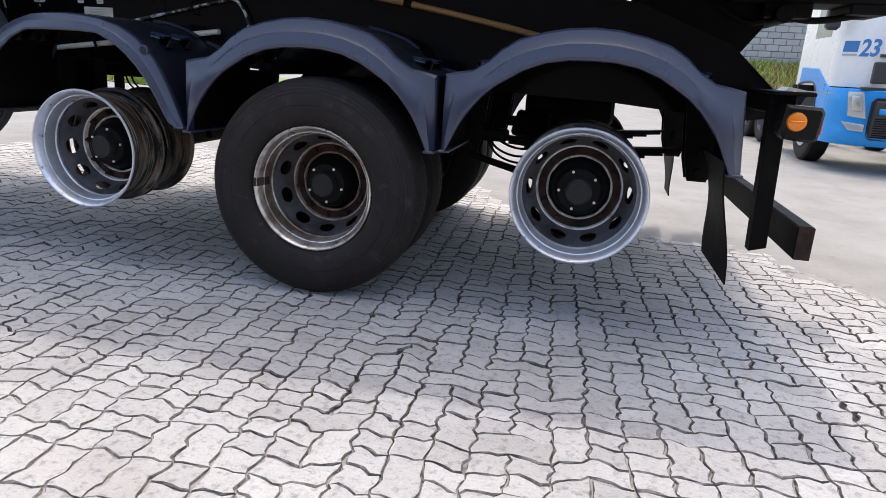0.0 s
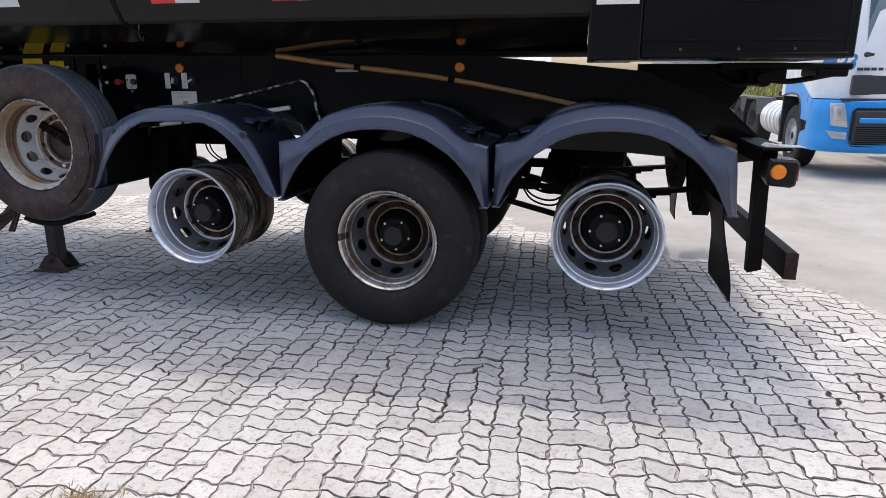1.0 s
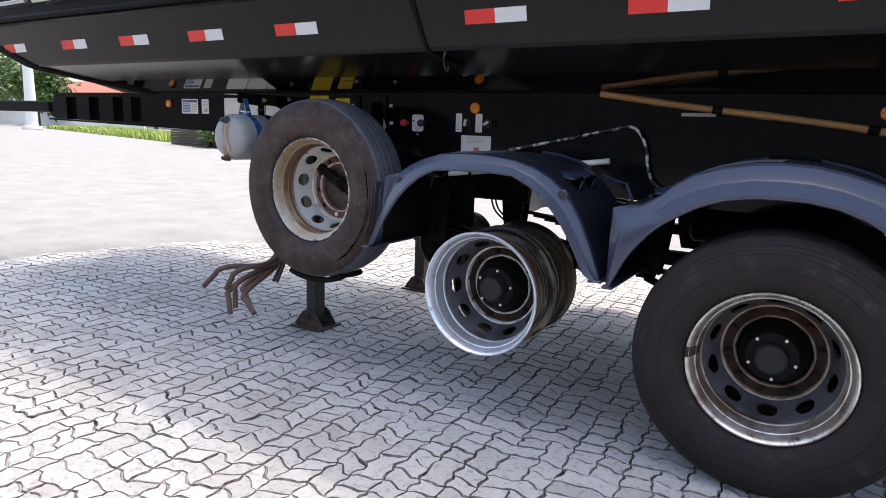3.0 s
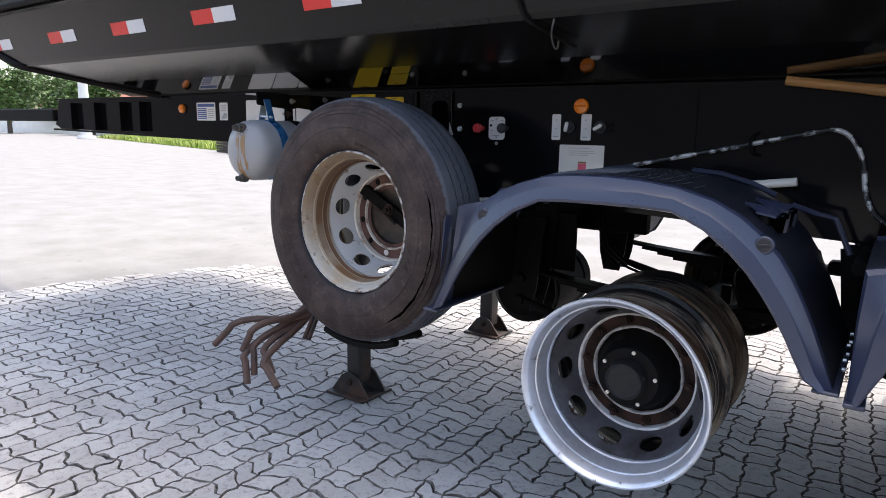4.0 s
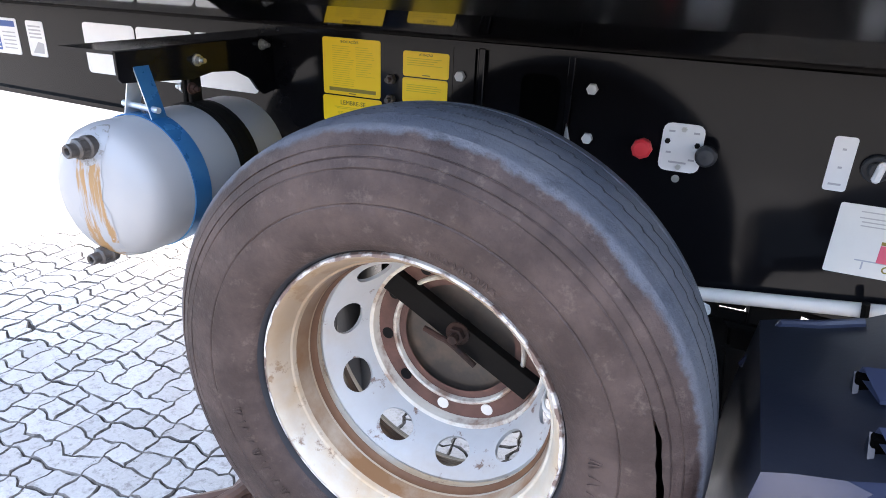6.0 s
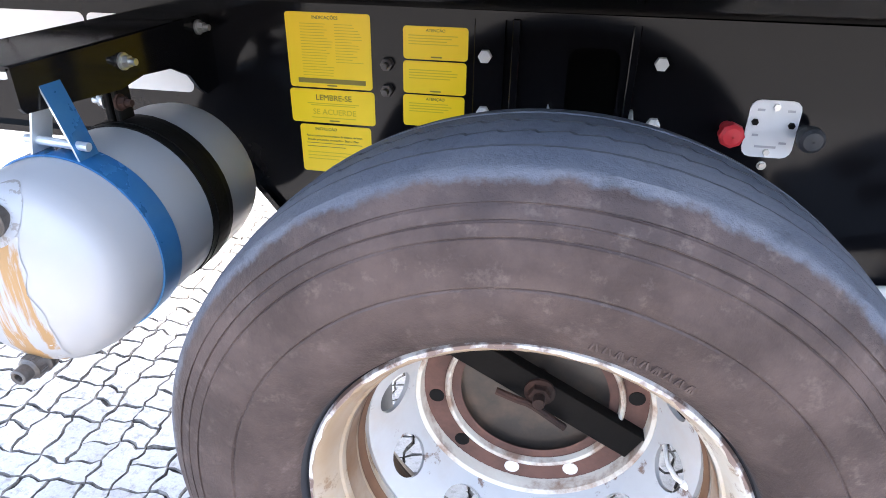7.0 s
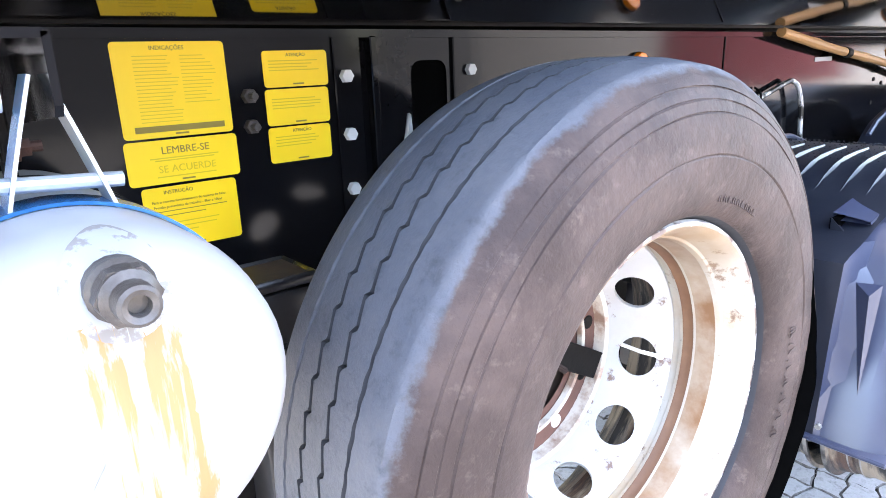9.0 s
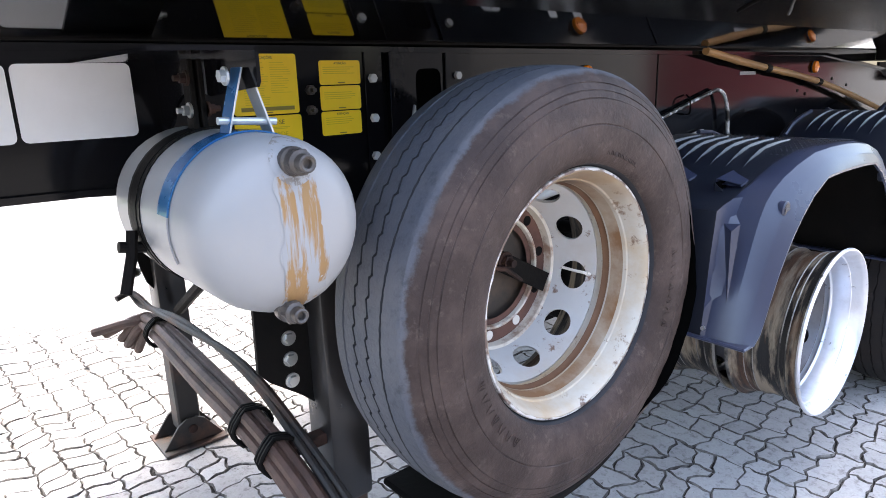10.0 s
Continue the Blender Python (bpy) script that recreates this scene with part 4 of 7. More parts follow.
def hub_parts(parent):
    bm = B()
    rings = lathe(bm, [(0.205, 0.36), (0.205, 0.29), (0.19, 0.275), (0.139, 0.268), (0.130, 0.258), (0.118, 0.225), (0.108, 0.190), (0.096, 0.176), (0.066, 0.170)], (0, 0, 0), n=48)
    cap(bm, rings[-1])
    cap(bm, rings[0])
    part("hub", bm, "hub", parent, "greasy black hub and brake drum")
    bm = B()
    rings = lathe(bm, [(0.064, 0.172), (0.061, 0.135), (0.057, 0.126), (0.0535, 0.1245), (0.052, 0.128), (0.049, 0.130)], (0, 0, 0), n=36)
    cap(bm, rings[-1])
    part("hub_cap", bm, "hub_cap", parent, "worn grey hub cap")
    for k in range(5):
        a = 2 * math.pi * (k + 0.3) / 5
        c = Vector((0.088 * math.cos(a), 0.172, 0.088 * math.sin(a)))
        part("hub_bolt", cyl(B(), c, c + Vector((0, -0.007, 0)), 0.0065, n=8), "chrome", parent)


def make_wheel(name, label, group, paint="rim", disc="rim_dark", ring="rust", barrel="barrel", tyre=None, hub=True, flip=False, nuts=True, crack=False):
    t = thing(name, (0, 0, 0), label, "wheel" if group == "spare wheel" else "")
    rim_parts(t, paint, paint, disc, ring, barrel, flip, 26.7 if paint == "rim_white" else 18.0)
    if nuts:
        wheel_nuts(t)
    if tyre:
        tyre_part(t, tyre, worn=crack, crack=crack, n=680 if crack else 132)
    if hub:
        hub_parts(t)
    return t


AXLES = ((-1.227, 0.601), (0.0, 0.513), (1.217, 0.597))
RIM_Y = -0.09
outer_rim = make_wheel("bare_wheel", "silver dual wheel without tyre on a raised axle", "wheels on the axles")
inner_rim = make_wheel("bare_inner_wheel", "grimy inner wheel rim without tyre behind the outer one", "wheels on the axles", "barrel", "rim_dark", "rust", "barrel", hub=False, flip=True, nuts=False)
shod = make_wheel("tyred_wheel", "black worn tyre on a rust-streaked silver rim standing on the pavers", "wheels on the axles", paint="rim_used", tyre="tyre")
bm = B()
ribbon(bm, [[(r * math.cos(radians(a)), d - 0.0015, r * math.sin(radians(a))) for r, d in ((0.2545, 0.090), (0.2595, 0.050), (0.2655, 0.043), (0.2755, 0.015), (0.287, -0.0025), (0.2935, 0.0))] for a in (207.5, 209, 211, 213, 214.5, 216)])
part("grease_mark", bm, "grease", shod, "dark greasy smear across the rim")
shod_inner = make_wheel("tyred_inner_wheel", "black inner twin tyre standing on the pavers", "wheels on the axles", "barrel", "rim_dark", "rust", "barrel", tyre="tyre", hub=False, nuts=False)
INNER_Y = RIM_Y + 0.515
axles = {x: thing("axle", (x, YC, z), "sooty trailer axle with its wheels and brakes", "axle", "axles") for x, z in AXLES}
for x, z in AXLES:
    tyred = x == 0.0
    for near in (True, False):
        for ob, y in ((shod if tyred else outer_rim, RIM_Y), (shod_inner if tyred else inner_rim, RIM_Y + 0.335 if tyred else INNER_Y)):
            spin = 17 * (x + 2) if near else 40
            flip_turn = 0 if near else 180
            yy = y if near else 2 * YC - y
            m = pose(x, yy, z, 0, 0, flip_turn) @ pose(0, 0, 0, 0, spin, 0)
            m = Matrix.Translation((-x, -YC, -z)) @ m
            if ob.get("placed"):
                made = copy_thing(ob, m)
            else:
                made, ob.matrix_basis = ob, m
                ob["placed"] = 1
            made.parent = axles[x]
for ob in scene.objects:
    if "placed" in ob:
        del ob["placed"]

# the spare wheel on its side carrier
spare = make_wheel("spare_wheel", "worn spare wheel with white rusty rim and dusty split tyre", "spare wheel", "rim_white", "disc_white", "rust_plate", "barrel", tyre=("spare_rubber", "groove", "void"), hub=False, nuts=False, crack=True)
bm = tube(B(), [(0.213 * math.cos(0.10), 0.215, -0.02), (0.214, 0.175, -0.022), (0.222, 0.155, -0.024), (0.236, 0.148, -0.03)], 0.004, 8)
cyl(bm, (0.232, 0.149, -0.028), (0.241, 0.146, -0.032), 0.0065, n=10)
part("valve_stem", bm, "cream", spare, "pale valve stem")
# discs in place of holes: dark ones shade, two lower cream ones light from behind
for k in range(10):
    a = 2 * math.pi * (k + 0.25) / 10
    p = Vector((0.168 * math.cos(a), 0.2618, 0.168 * math.sin(a)))
    part("bolt_hole", cyl(B(), p, p + Vector((0, -0.0014, 0)), 0.0135, n=16), "cream" if k in (7, 8) else "hub", spare)
rusty = B()
lathe(rusty, [(0.2585, 0.055), (0.2567, 0.070), (0.2541, 0.089)], (0, -0.0004, 0), n=72)
part("rust_tint", rusty, "rust_soft", spare, "faint rust on the white cone")
rusty = B()
lathe(rusty, [(0.2533, 0.0935), (0.2518, 0.103), (0.2494, 0.1060), (0.2475, 0.1105)], (0, -0.0006, 0), n=72)
part("rust_band", rusty, "rust_band", spare, "rust run in the rim well")
chips = B()
lathe(chips, [(0.2885, -0.0016), (0.2930, -0.0008), (0.2958, 0.0050), (0.2940, 0.0090)], (0, 0, 0), n=120, wave=lambda k, a: (-0.0012 * (math.sin(23 * a) + math.sin(41 * a + 1)) * (k == 0), 0))
part("flange_edge", chips, "flange_edge", spare, "chipped rusty flange edge")
# worn raised marks on the sidewall
for ring, a0, count, size in ((0.352, -24, 7, 0.013), (0.352, 196, 7, 0.013), (0.330, 60, 9, 0.006)):
    for k in range(count):
        a = radians(a0 + k * (5.2 if size > 0.01 else 2.4))
        mid = Vector((ring * math.cos(a), -0.0365 if ring > 0.34 else -0.0305, ring * math.sin(a)))
        m = Matrix.Rotation(-a, 4, "Y")
        bm = B()
        for u in (-1, 1) if k % 3 else (-1, 0, 1):
            g = bmesh.ops.create_cube(bm, size=1.0)["verts"]
            bmesh.ops.transform(bm, verts=g, matrix=Matrix.Translation(mid) @ m @ Matrix.Translation((0, 0, u * size * 0.45)) @ Matrix.Rotation(radians(14 * u), 4, "Y") @ Matrix.Diagonal((size * 1.7, 0.0016, 0.0022, 1)))
        part("raised_mark", bm, "spare_rubber", spare)
spare.matrix_basis = pose(-2.427, 0.076, 0.988)
BASE[spare.name] = Vector((0, 0, 0))

# carrier: backing disc, clamp bar with its stud, cradle tube under the tyre
here(0.073, -0.012, 0.037)
carrier = thing("spare_carrier", (-2.5, 0.45, 0.42), "black steel spare wheel carrier with clamp bar", "wheel carrier")
part("backing_plate", cyl(B(), (-2.5, 0.372, 0.951), (-2.5, 0.40, 0.951), 0.19, n=40, bevel=0.003), "dusty", carrier)
part("arm", box(B(), (-2.58, -2.42), (0.40, WEB + 0.02), (0.86, 1.04), 0.01), "dull", carrier)
turn = Matrix.Rotation(radians(28.6), 4, "Y")
bm = box(B(), (-2.688, -2.304), (0.326, 0.334), (0.957, 1.009), 0.002, turn)
leg_way = turn @ Vector((0, 0, 1))
box(bm, (-2.688 + 0.026 * leg_way.x, -2.304 + 0.026 * leg_way.x), (0.326, 0.352), (0.981 + 0.024 * leg_way.z, 0.985 + 0.024 * leg_way.z), 0.001, turn)
part("clamp_bar", bm, "dull", carrier, "black angle-iron clamp bar")
bm = cyl(B(), (-2.49, 0.372, 0.985), (-2.49, 0.292, 0.985), 0.010, n=12)
hexbolt(bm, (-2.49, 0.326, 0.985), 0.019, 0.017)
tube(bm, curve_points([(-2.56, 0.312, 0.985), (-2.525, 0.308, 0.976), (-2.50, 0.308, 0.968), (-2.445, 0.312, 0.928)], 4), 0.0065, 8)
part("clamp_stud", bm, "rust", carrier, "rusty clamp stud with tommy bar")
arc = [(-2.5 + 0.528 * math.sin(radians(a)), y, 0.951 - 0.528 * math.cos(radians(a))) for a, y in zip(range(-20, 26, 5), [0.12] * 20)]
part("cradle_tube", tube(B(), arc, 0.017, 10), "dull", carrier)
part("cradle_tube", tube(B(), [(x, 0.28, z) for x, y, z in arc], 0.017, 10), "dull", carrier)
part("cradle_post", box(B(), (-2.80, -2.62), (0.28, 0.48), (0.40, 0.42), 0.006), "dull", carrier)

# ---- mudguards ----
OUT_CORNER = [(0.0, 0.0), (0.10, -0.006), (0.20, -0.026), (0.30, -0.056), (0.37, -0.100), (0.42, -0.148), (0.487, -0.190), (0.545, -0.200), (0.602, -0.213), (0.615, -0.33), (0.625, -0.45), (0.634, -0.535)]
OUT_STEP = [(0.0, 0.0), (0.10, -0.003), (0.20, -0.012), (0.30, -0.040), (0.37, -0.072), (0.42, -0.100), (0.487, -0.122), (0.545, -0.134), (0.582, -0.146), (0.600, -0.28), (0.612, -0.42), (0.622, -0.535)]
OUT_ARCH = [(0.0, 0.0), (0.10, -0.006), (0.20, -0.020), (0.30, -0.048), (0.37, -0.085), (0.42, -0.124), (0.47, -0.178), (0.505, -0.232), (0.535, -0.290), (0.565, -0.355), (0.60, -0.445), (0.634, -0.535)]
IN_LINE = [(0.0, -0.128), (0.09, -0.131), (0.18, -0.146), (0.27, -0.180), (0.34, -0.222), (0.39, -0.255), (0.435, -0.295), (0.47, -0.335), (0.505, -0.380), (0.53, -0.425), (0.555, -0.48), (0.58, -0.535)]
IN_FLAT = [(0.0, -0.082), (0.11, -0.083), (0.20, -0.088), (0.285, -0.128), (0.35, -0.178), (0.40, -0.228), (0.44, -0.280), (0.475, -0.332), (0.505, -0.385), (0.53, -0.435), (0.555, -0.48), (0.590, -0.535)]

ARCH_LEFT = [(0.0, 0.0), (0.10, -0.002), (0.20, -0.010), (0.30, -0.037), (0.37, -0.064), (0.42, -0.092), (0.46, -0.122), (0.49, -0.164), (0.517, -0.222), (0.55, -0.300), (0.588, -0.390), (0.620, -0.535)]


def both(line):
    return [(-u, v) for u, v in reversed(line[1:])] + line


def mudguard(cx, top, stepped, near=True, left=0.64, right=0.64):
    """A moulded arch: flared face, crown with ribs, end panels; stepped: the corners stand back behind the face."""
    cut = lambda line: [(u, max(v, -0.50) if stepped else v) for u, v in line]
    O, A, I = both(cut(OUT_STEP if stepped else OUT_CORNER)), both(cut(OUT_ARCH if stepped else OUT_CORNER)), both(cut(IN_FLAT if stepped else IN_LINE))
    if stepped:
        k = len(O) // 2
        O = O[:k] + A[k:]
        A = both(cut(ARCH_LEFT))[:k] + A[k:]
    trim = lambda line: [(max(-left, min(right, u)), v) for u, v in line]
    O, A = trim(O), trim(A)
    t = thing("mudguard", (cx, 0.15 if near else 2 * YC - 0.15, top - 0.53), "slate-blue moulded plastic mudguard over the wheel", "mudguard", "mudguards")
    Y = (lambda y: y) if near else (lambda y: 2 * YC - y)
    flat = 0.62 if stepped else 0.85
    rows = []
    for (ou, ov), (au, av), (iu, iv) in zip(O, A, I):
        P = lambda u, v, y: (cx + u, Y(y * flat if y < 0 else y), top + v)
        m = lambda f: (au + (iu - au) * f, av + (iv - av) * f)
        sink = 0.0 if not stepped else 0.014
        w = min(1.0, max(0.0, -ou / 0.42)) if stepped else 0.0
        lean = lambda a, b: a + (b - a) * w
        row = [P(ou, ov, 0.525), P(ou, ov, 0.25), P(ou, ov, lean(0.02, 0.085)), P(ou, ov, lean((-0.030 + sink), 0.062)), P(au, av, lean(-0.060 + sink * 0.4, 0.050)), P(*m(0.07), lean(-0.074, -0.022)),
               P(*m(0.42), lean(-0.094, -0.078)), P(*m(0.50), lean(-0.106, -0.086)), P(*m(0.9), -0.124), P(*m(1.0), -0.121), P(*m(1.03), -0.110), P(*m(0.86), -0.102), P(*m(0.30), lean(-0.070, 0.010)),
               P(ou * 0.985, ov - 0.014, lean(-0.02, 0.075)), P(ou * 0.985, ov - 0.014, 0.525)]
        rows.append(row)
    bm = B()
    ribbon(bm, rows)
    for row in (rows[0], rows[-1]):
        bm.faces.new([bm.verts.new(v) for v in row])
    bmesh.ops.remove_doubles(bm, verts=bm.verts, dist=0.0005)
    bm.normal_update()
    # crown and end faces take the darker tone, shading put into the colour
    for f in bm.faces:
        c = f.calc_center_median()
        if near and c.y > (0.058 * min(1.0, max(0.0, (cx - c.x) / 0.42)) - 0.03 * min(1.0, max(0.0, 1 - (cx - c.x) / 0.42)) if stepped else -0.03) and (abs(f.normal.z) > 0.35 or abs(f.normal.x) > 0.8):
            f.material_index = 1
    # inner faces of the arch are painted near-black for the shade inside
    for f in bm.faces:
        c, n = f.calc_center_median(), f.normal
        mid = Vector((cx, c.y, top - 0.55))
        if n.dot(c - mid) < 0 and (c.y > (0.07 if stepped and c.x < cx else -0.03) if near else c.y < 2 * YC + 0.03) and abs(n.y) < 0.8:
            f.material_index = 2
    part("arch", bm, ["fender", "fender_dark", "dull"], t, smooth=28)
    if near:
        def drop(u):
            """The height of the crown's skin over the place u."""
            u = abs(u)
            line = OUT_STEP if stepped else OUT_CORNER
            for (u0, v0), (u1, v1) in zip(line, line[1:]):
                if u <= u1:
                    return top + v0 + (v1 - v0) * (u - u0) / (u1 - u0)
            return top - 0.5

        for k in range(7):
            y = 0.115 + 0.052 * k
            for s in (-1,):
                line = []
                for u, wide, high in ((0.335, 0.0006, 0.0), (0.29, 0.002, 0.005), (0.235, 0.003, 0.010), (0.18, 0.003, 0.009), (0.10, 0.0025, 0.006), (0.02, 0.002, 0.004)):
                    x, z, out = cx + s * u, drop(u), 0.25 if u > 0.2 else 0.0
                    line.append([(x, y - wide - 0.001, z - 0.002), (x + s * high * out, y - wide * 0.35, z + high * 0.8), (x + s * high * out, y, z + high), (x + s * high * out, y + wide * 0.35, z + high * 0.8), (x, y + wide + 0.001, z - 0.002)])
                bm = B()
                ribbon(bm, line if s < 0 else line[::-1])
                part("crown_rib", bm, "fender_dark", t)
        bm = B()
        for row in range(20):
            for k in range(16 if row < 7 else 11):
                u = -0.24 + 0.032 * k if row < 7 else -0.17 + 0.034 * k
                y = -0.005 + 0.0165 * row if row < 7 else 0.115 + 0.026 + 0.052 * ((row - 7) // 2) + 0.008 * (-1) ** row
                if y > 0.45:
                    continue
                bmesh.ops.create_icosphere(bm, subdivisions=1, radius=0.0026, matrix=Matrix.Translation((cx + u, y, drop(u) - 0.0004)))
        tagged(part("crown_studs", bm, "fender_dark", t), "tiny moulded studs", kind="stuff")
        for s in (-1, 1):
            for span in ((0.42, 0.47, 0.487, 0.545, 0.595), (0.10, 0.20, 0.30, 0.37)):
                edge = [(cx + s * u, 0.50, drop(u) + 0.004) for u in span]
                part("back_lip", tube(B(), edge, 0.009, 8), "fender", t)
        for s in (-1, 1):
            x, z = cx + (-0.408 if s < 0 else 0.432), top - (0.152 if s < 0 else 0.155)
            if stepped:
                face = -0.052 if s < 0 else -0.055
                bm = cyl(B(), (x, face, z), (x, face + 0.03, z), 0.024, n=20, bevel=0.003)
                part("screw_boss", bm, "fender", t)
                bm = box(B(), (x - 0.017, x + 0.017), (face - 0.003, face - 0.0005), (z - 0.004, z + 0.004), 0.001)
                cyl(bm, (x, face + 0.002, z), (x, face - 0.001, z), 0.0175, n=16)
                part("screw", bm, "fender_dark", t)
            for yy in (0.090, 0.250) if stepped else (0.185, 0.385):
                x = cx + s * (0.402 if stepped else 0.455)
                z = top - (0.138 if stepped else 0.206)
                hood = [[(x - s * 0.056, yy + 0.045, z + 0.075), (x + s * 0.052, yy + 0.045, z + 0.060)], [(x - s * 0.018, yy - 0.020, z + 0.056), (x + s * 0.034, yy - 0.020, z + 0.046)],
                        [(x - s * 0.017, yy - 0.021, z + 0.050), (x + s * 0.033, yy - 0.021, z + 0.040)], [(x - s * 0.060, yy + 0.045, z + 0.062), (x + s * 0.055, yy + 0.045, z + 0.046)]]
                bm = B()
                ribbon(bm, hood + hood[:1])
                part("fixing_pocket", bm, "fender", t)
                # black block that paints the dark cavity under the hood
                bm = box(B(), (x - 0.058, x + 0.058), (yy + 0.030, yy + 0.048), (z - 0.004, z + 0.050), 0.002)
                part("pocket_wall", bm, "void", t)
                for w in (-0.056, 0.056):
                    bm = prism(B(), [(yy - 0.005, z + 0.002), (yy + 0.045, z + 0.002), (yy + 0.045, z + 0.050)], x + w - 0.004, x + w + 0.004, axis="x")
                    part("pocket_side", bm, "fender_dark", t, smooth=0)
                bm = cyl(B(), (x, yy + 0.005, z), (x, yy + 0.005, z + 0.046), 0.017, n=14, bevel=0.003)
                part("fixing_bolt", bm, "hub", t)
                part("bolt_nut", cyl(B(), (x, yy - 0.008, z - 0.002), (x, yy - 0.008, z + 0.009), 0.016, n=6, bevel=0.002), "rust", t)
            if stepped and s < 0:
                bm = B()
                px = lambda z: cx - 0.582 - 0.036 * (top - 0.146 - z) / 0.29 - 0.001
                a, b, c, d = [bm.verts.new(v) for v in ((px(1.07), 0.036, 1.075), (px(1.075), -0.008, 1.08), (px(0.86), -0.002, 0.86), (px(1.06) - 0.018, 0.006, 1.06))]
                for f in ((a, b, d), (b, c, d), (c, a, d), (a, c, b)):
                    bm.faces.new(f)
                part("wedge_ridge", bm, "fender", t, "moulded wedge on the end panel", smooth=0)
            tip = min(0.605, (left if s < 0 else right) - 0.012)
            bm = box(B(), (cx + s * tip - 0.03, cx + s * tip + 0.03 - (0.014 if tip < 0.6 else 0)) if s > 0 else (cx - tip - 0.03 + (0.014 if tip < 0.6 else 0), cx - tip + 0.03), (-0.116 * flat, 0.40), (top - (0.508 if stepped else 0.545), top - (0.498 if stepped else 0.533)), 0.003)
            part("end_lip", bm, "fender", t)
            for yy in (0.05, 0.2, 0.33):
                part("rivet", cyl(B(), (cx + s * (tip + 0.024), yy, top - 0.47), (cx + s * (tip + 0.032), yy, top - 0.47), 0.006, n=8), "chrome", t)
    return t


here(0, -0.02, 0)
for near in (True, False):
    mudguard(-1.285, 1.25, True, near, right=0.62)
    mudguard(-0.03, 1.275, False, near, 0.606, 0.606)
    mudguard(1.212, 1.285, False, near, left=0.606)

here()
# stays that hold the mudguards, running out from the frame
for cx in (-1.93, -0.655, 0.60, 1.80):
    for near in (True, False):
        a, b = (0.30, WEB) if near else (2 * YC - WEB, 2 * YC - 0.30)
        solid("mudguard_stay", cyl(B(), (cx, a, 1.0), (cx, b, 1.0), 0.021, n=12), "dull", (cx, a, 1.0), "black round mudguard stay on the frame", "stay", "mudguard stays")

# ---- axles and springs ----
for x, z in AXLES:
    t = axles[x]
    part("beam", cyl(B(), (x, 0.30, z), (x, 2 * YC - 0.30, z), 0.068, n=20), "dull", t)
    for s in (0, 1):
        Y = lambda y: y if s == 0 else 2 * YC - y
        part("brake_drum", cyl(B(), (x, Y(0.22), z), (x, Y(0.44), z), 0.205, n=40, bevel=0.01), "dull", t)
        e = 1 if x < -1 else -1
        bm = cyl(B(), (x + e * 0.16, Y(0.88), z + 0.16), (x + e * 0.30, Y(0.88), z + 0.20), 0.085, n=20, bevel=0.012)
        cyl(bm, (x + e * 0.30, Y(0.88), z + 0.20), (x + e * 0.40, Y(0.88), z + 0.225), 0.075, n=20, bevel=0.012)
        part("brake_chamber", bm, "dull", t)
        part("slack_arm", box(B(), (x + e * 0.12 - 0.02, x + e * 0.12 + 0.02), (Y(0.86) - 0.02, Y(0.86) + 0.02), (z - 0.02, z + 0.18), 0.006), "dull", t)
        for dx in (-0.05, 0.05):
            part("u_bolt", tube(B(), [(x + dx, Y(0.545), z + 0.19), (x + dx, Y(0.545), z - 0.09), (x + dx, Y(0.64), z - 0.09), (x + dx, Y(0.64), z + 0.19)], 0.010, 6), "dull", t)
        part("spring_seat", box(B(), (x - 0.09, x + 0.09), (Y(0.59) - 0.055, Y(0.59) + 0.055), (z + 0.055, z + 0.09), 0.006), "dull", t)
    for s in (0, 1):
        Y = 0.59 if s == 0 else 2 * YC - 0.59
        ls = thing("leaf_spring", (x, Y, z + 0.09), "stack of dark steel leaf springs over the axle", "leaf spring", "leaf springs")
        for k in range(6):
            half = 0.56 - 0.085 * k
            pts = [(x + u * half / 4, z + 0.155 - 0.013 * k - 0.0 + 0.10 * (u * half / 4) ** 2) for u in range(-4, 5)]
            pts = pts + [(a, b - 0.0115) for a, b in reversed(pts)]
            part("leaf", prism(B(), pts, Y - 0.04, Y + 0.04), "dull", ls, smooth=0)
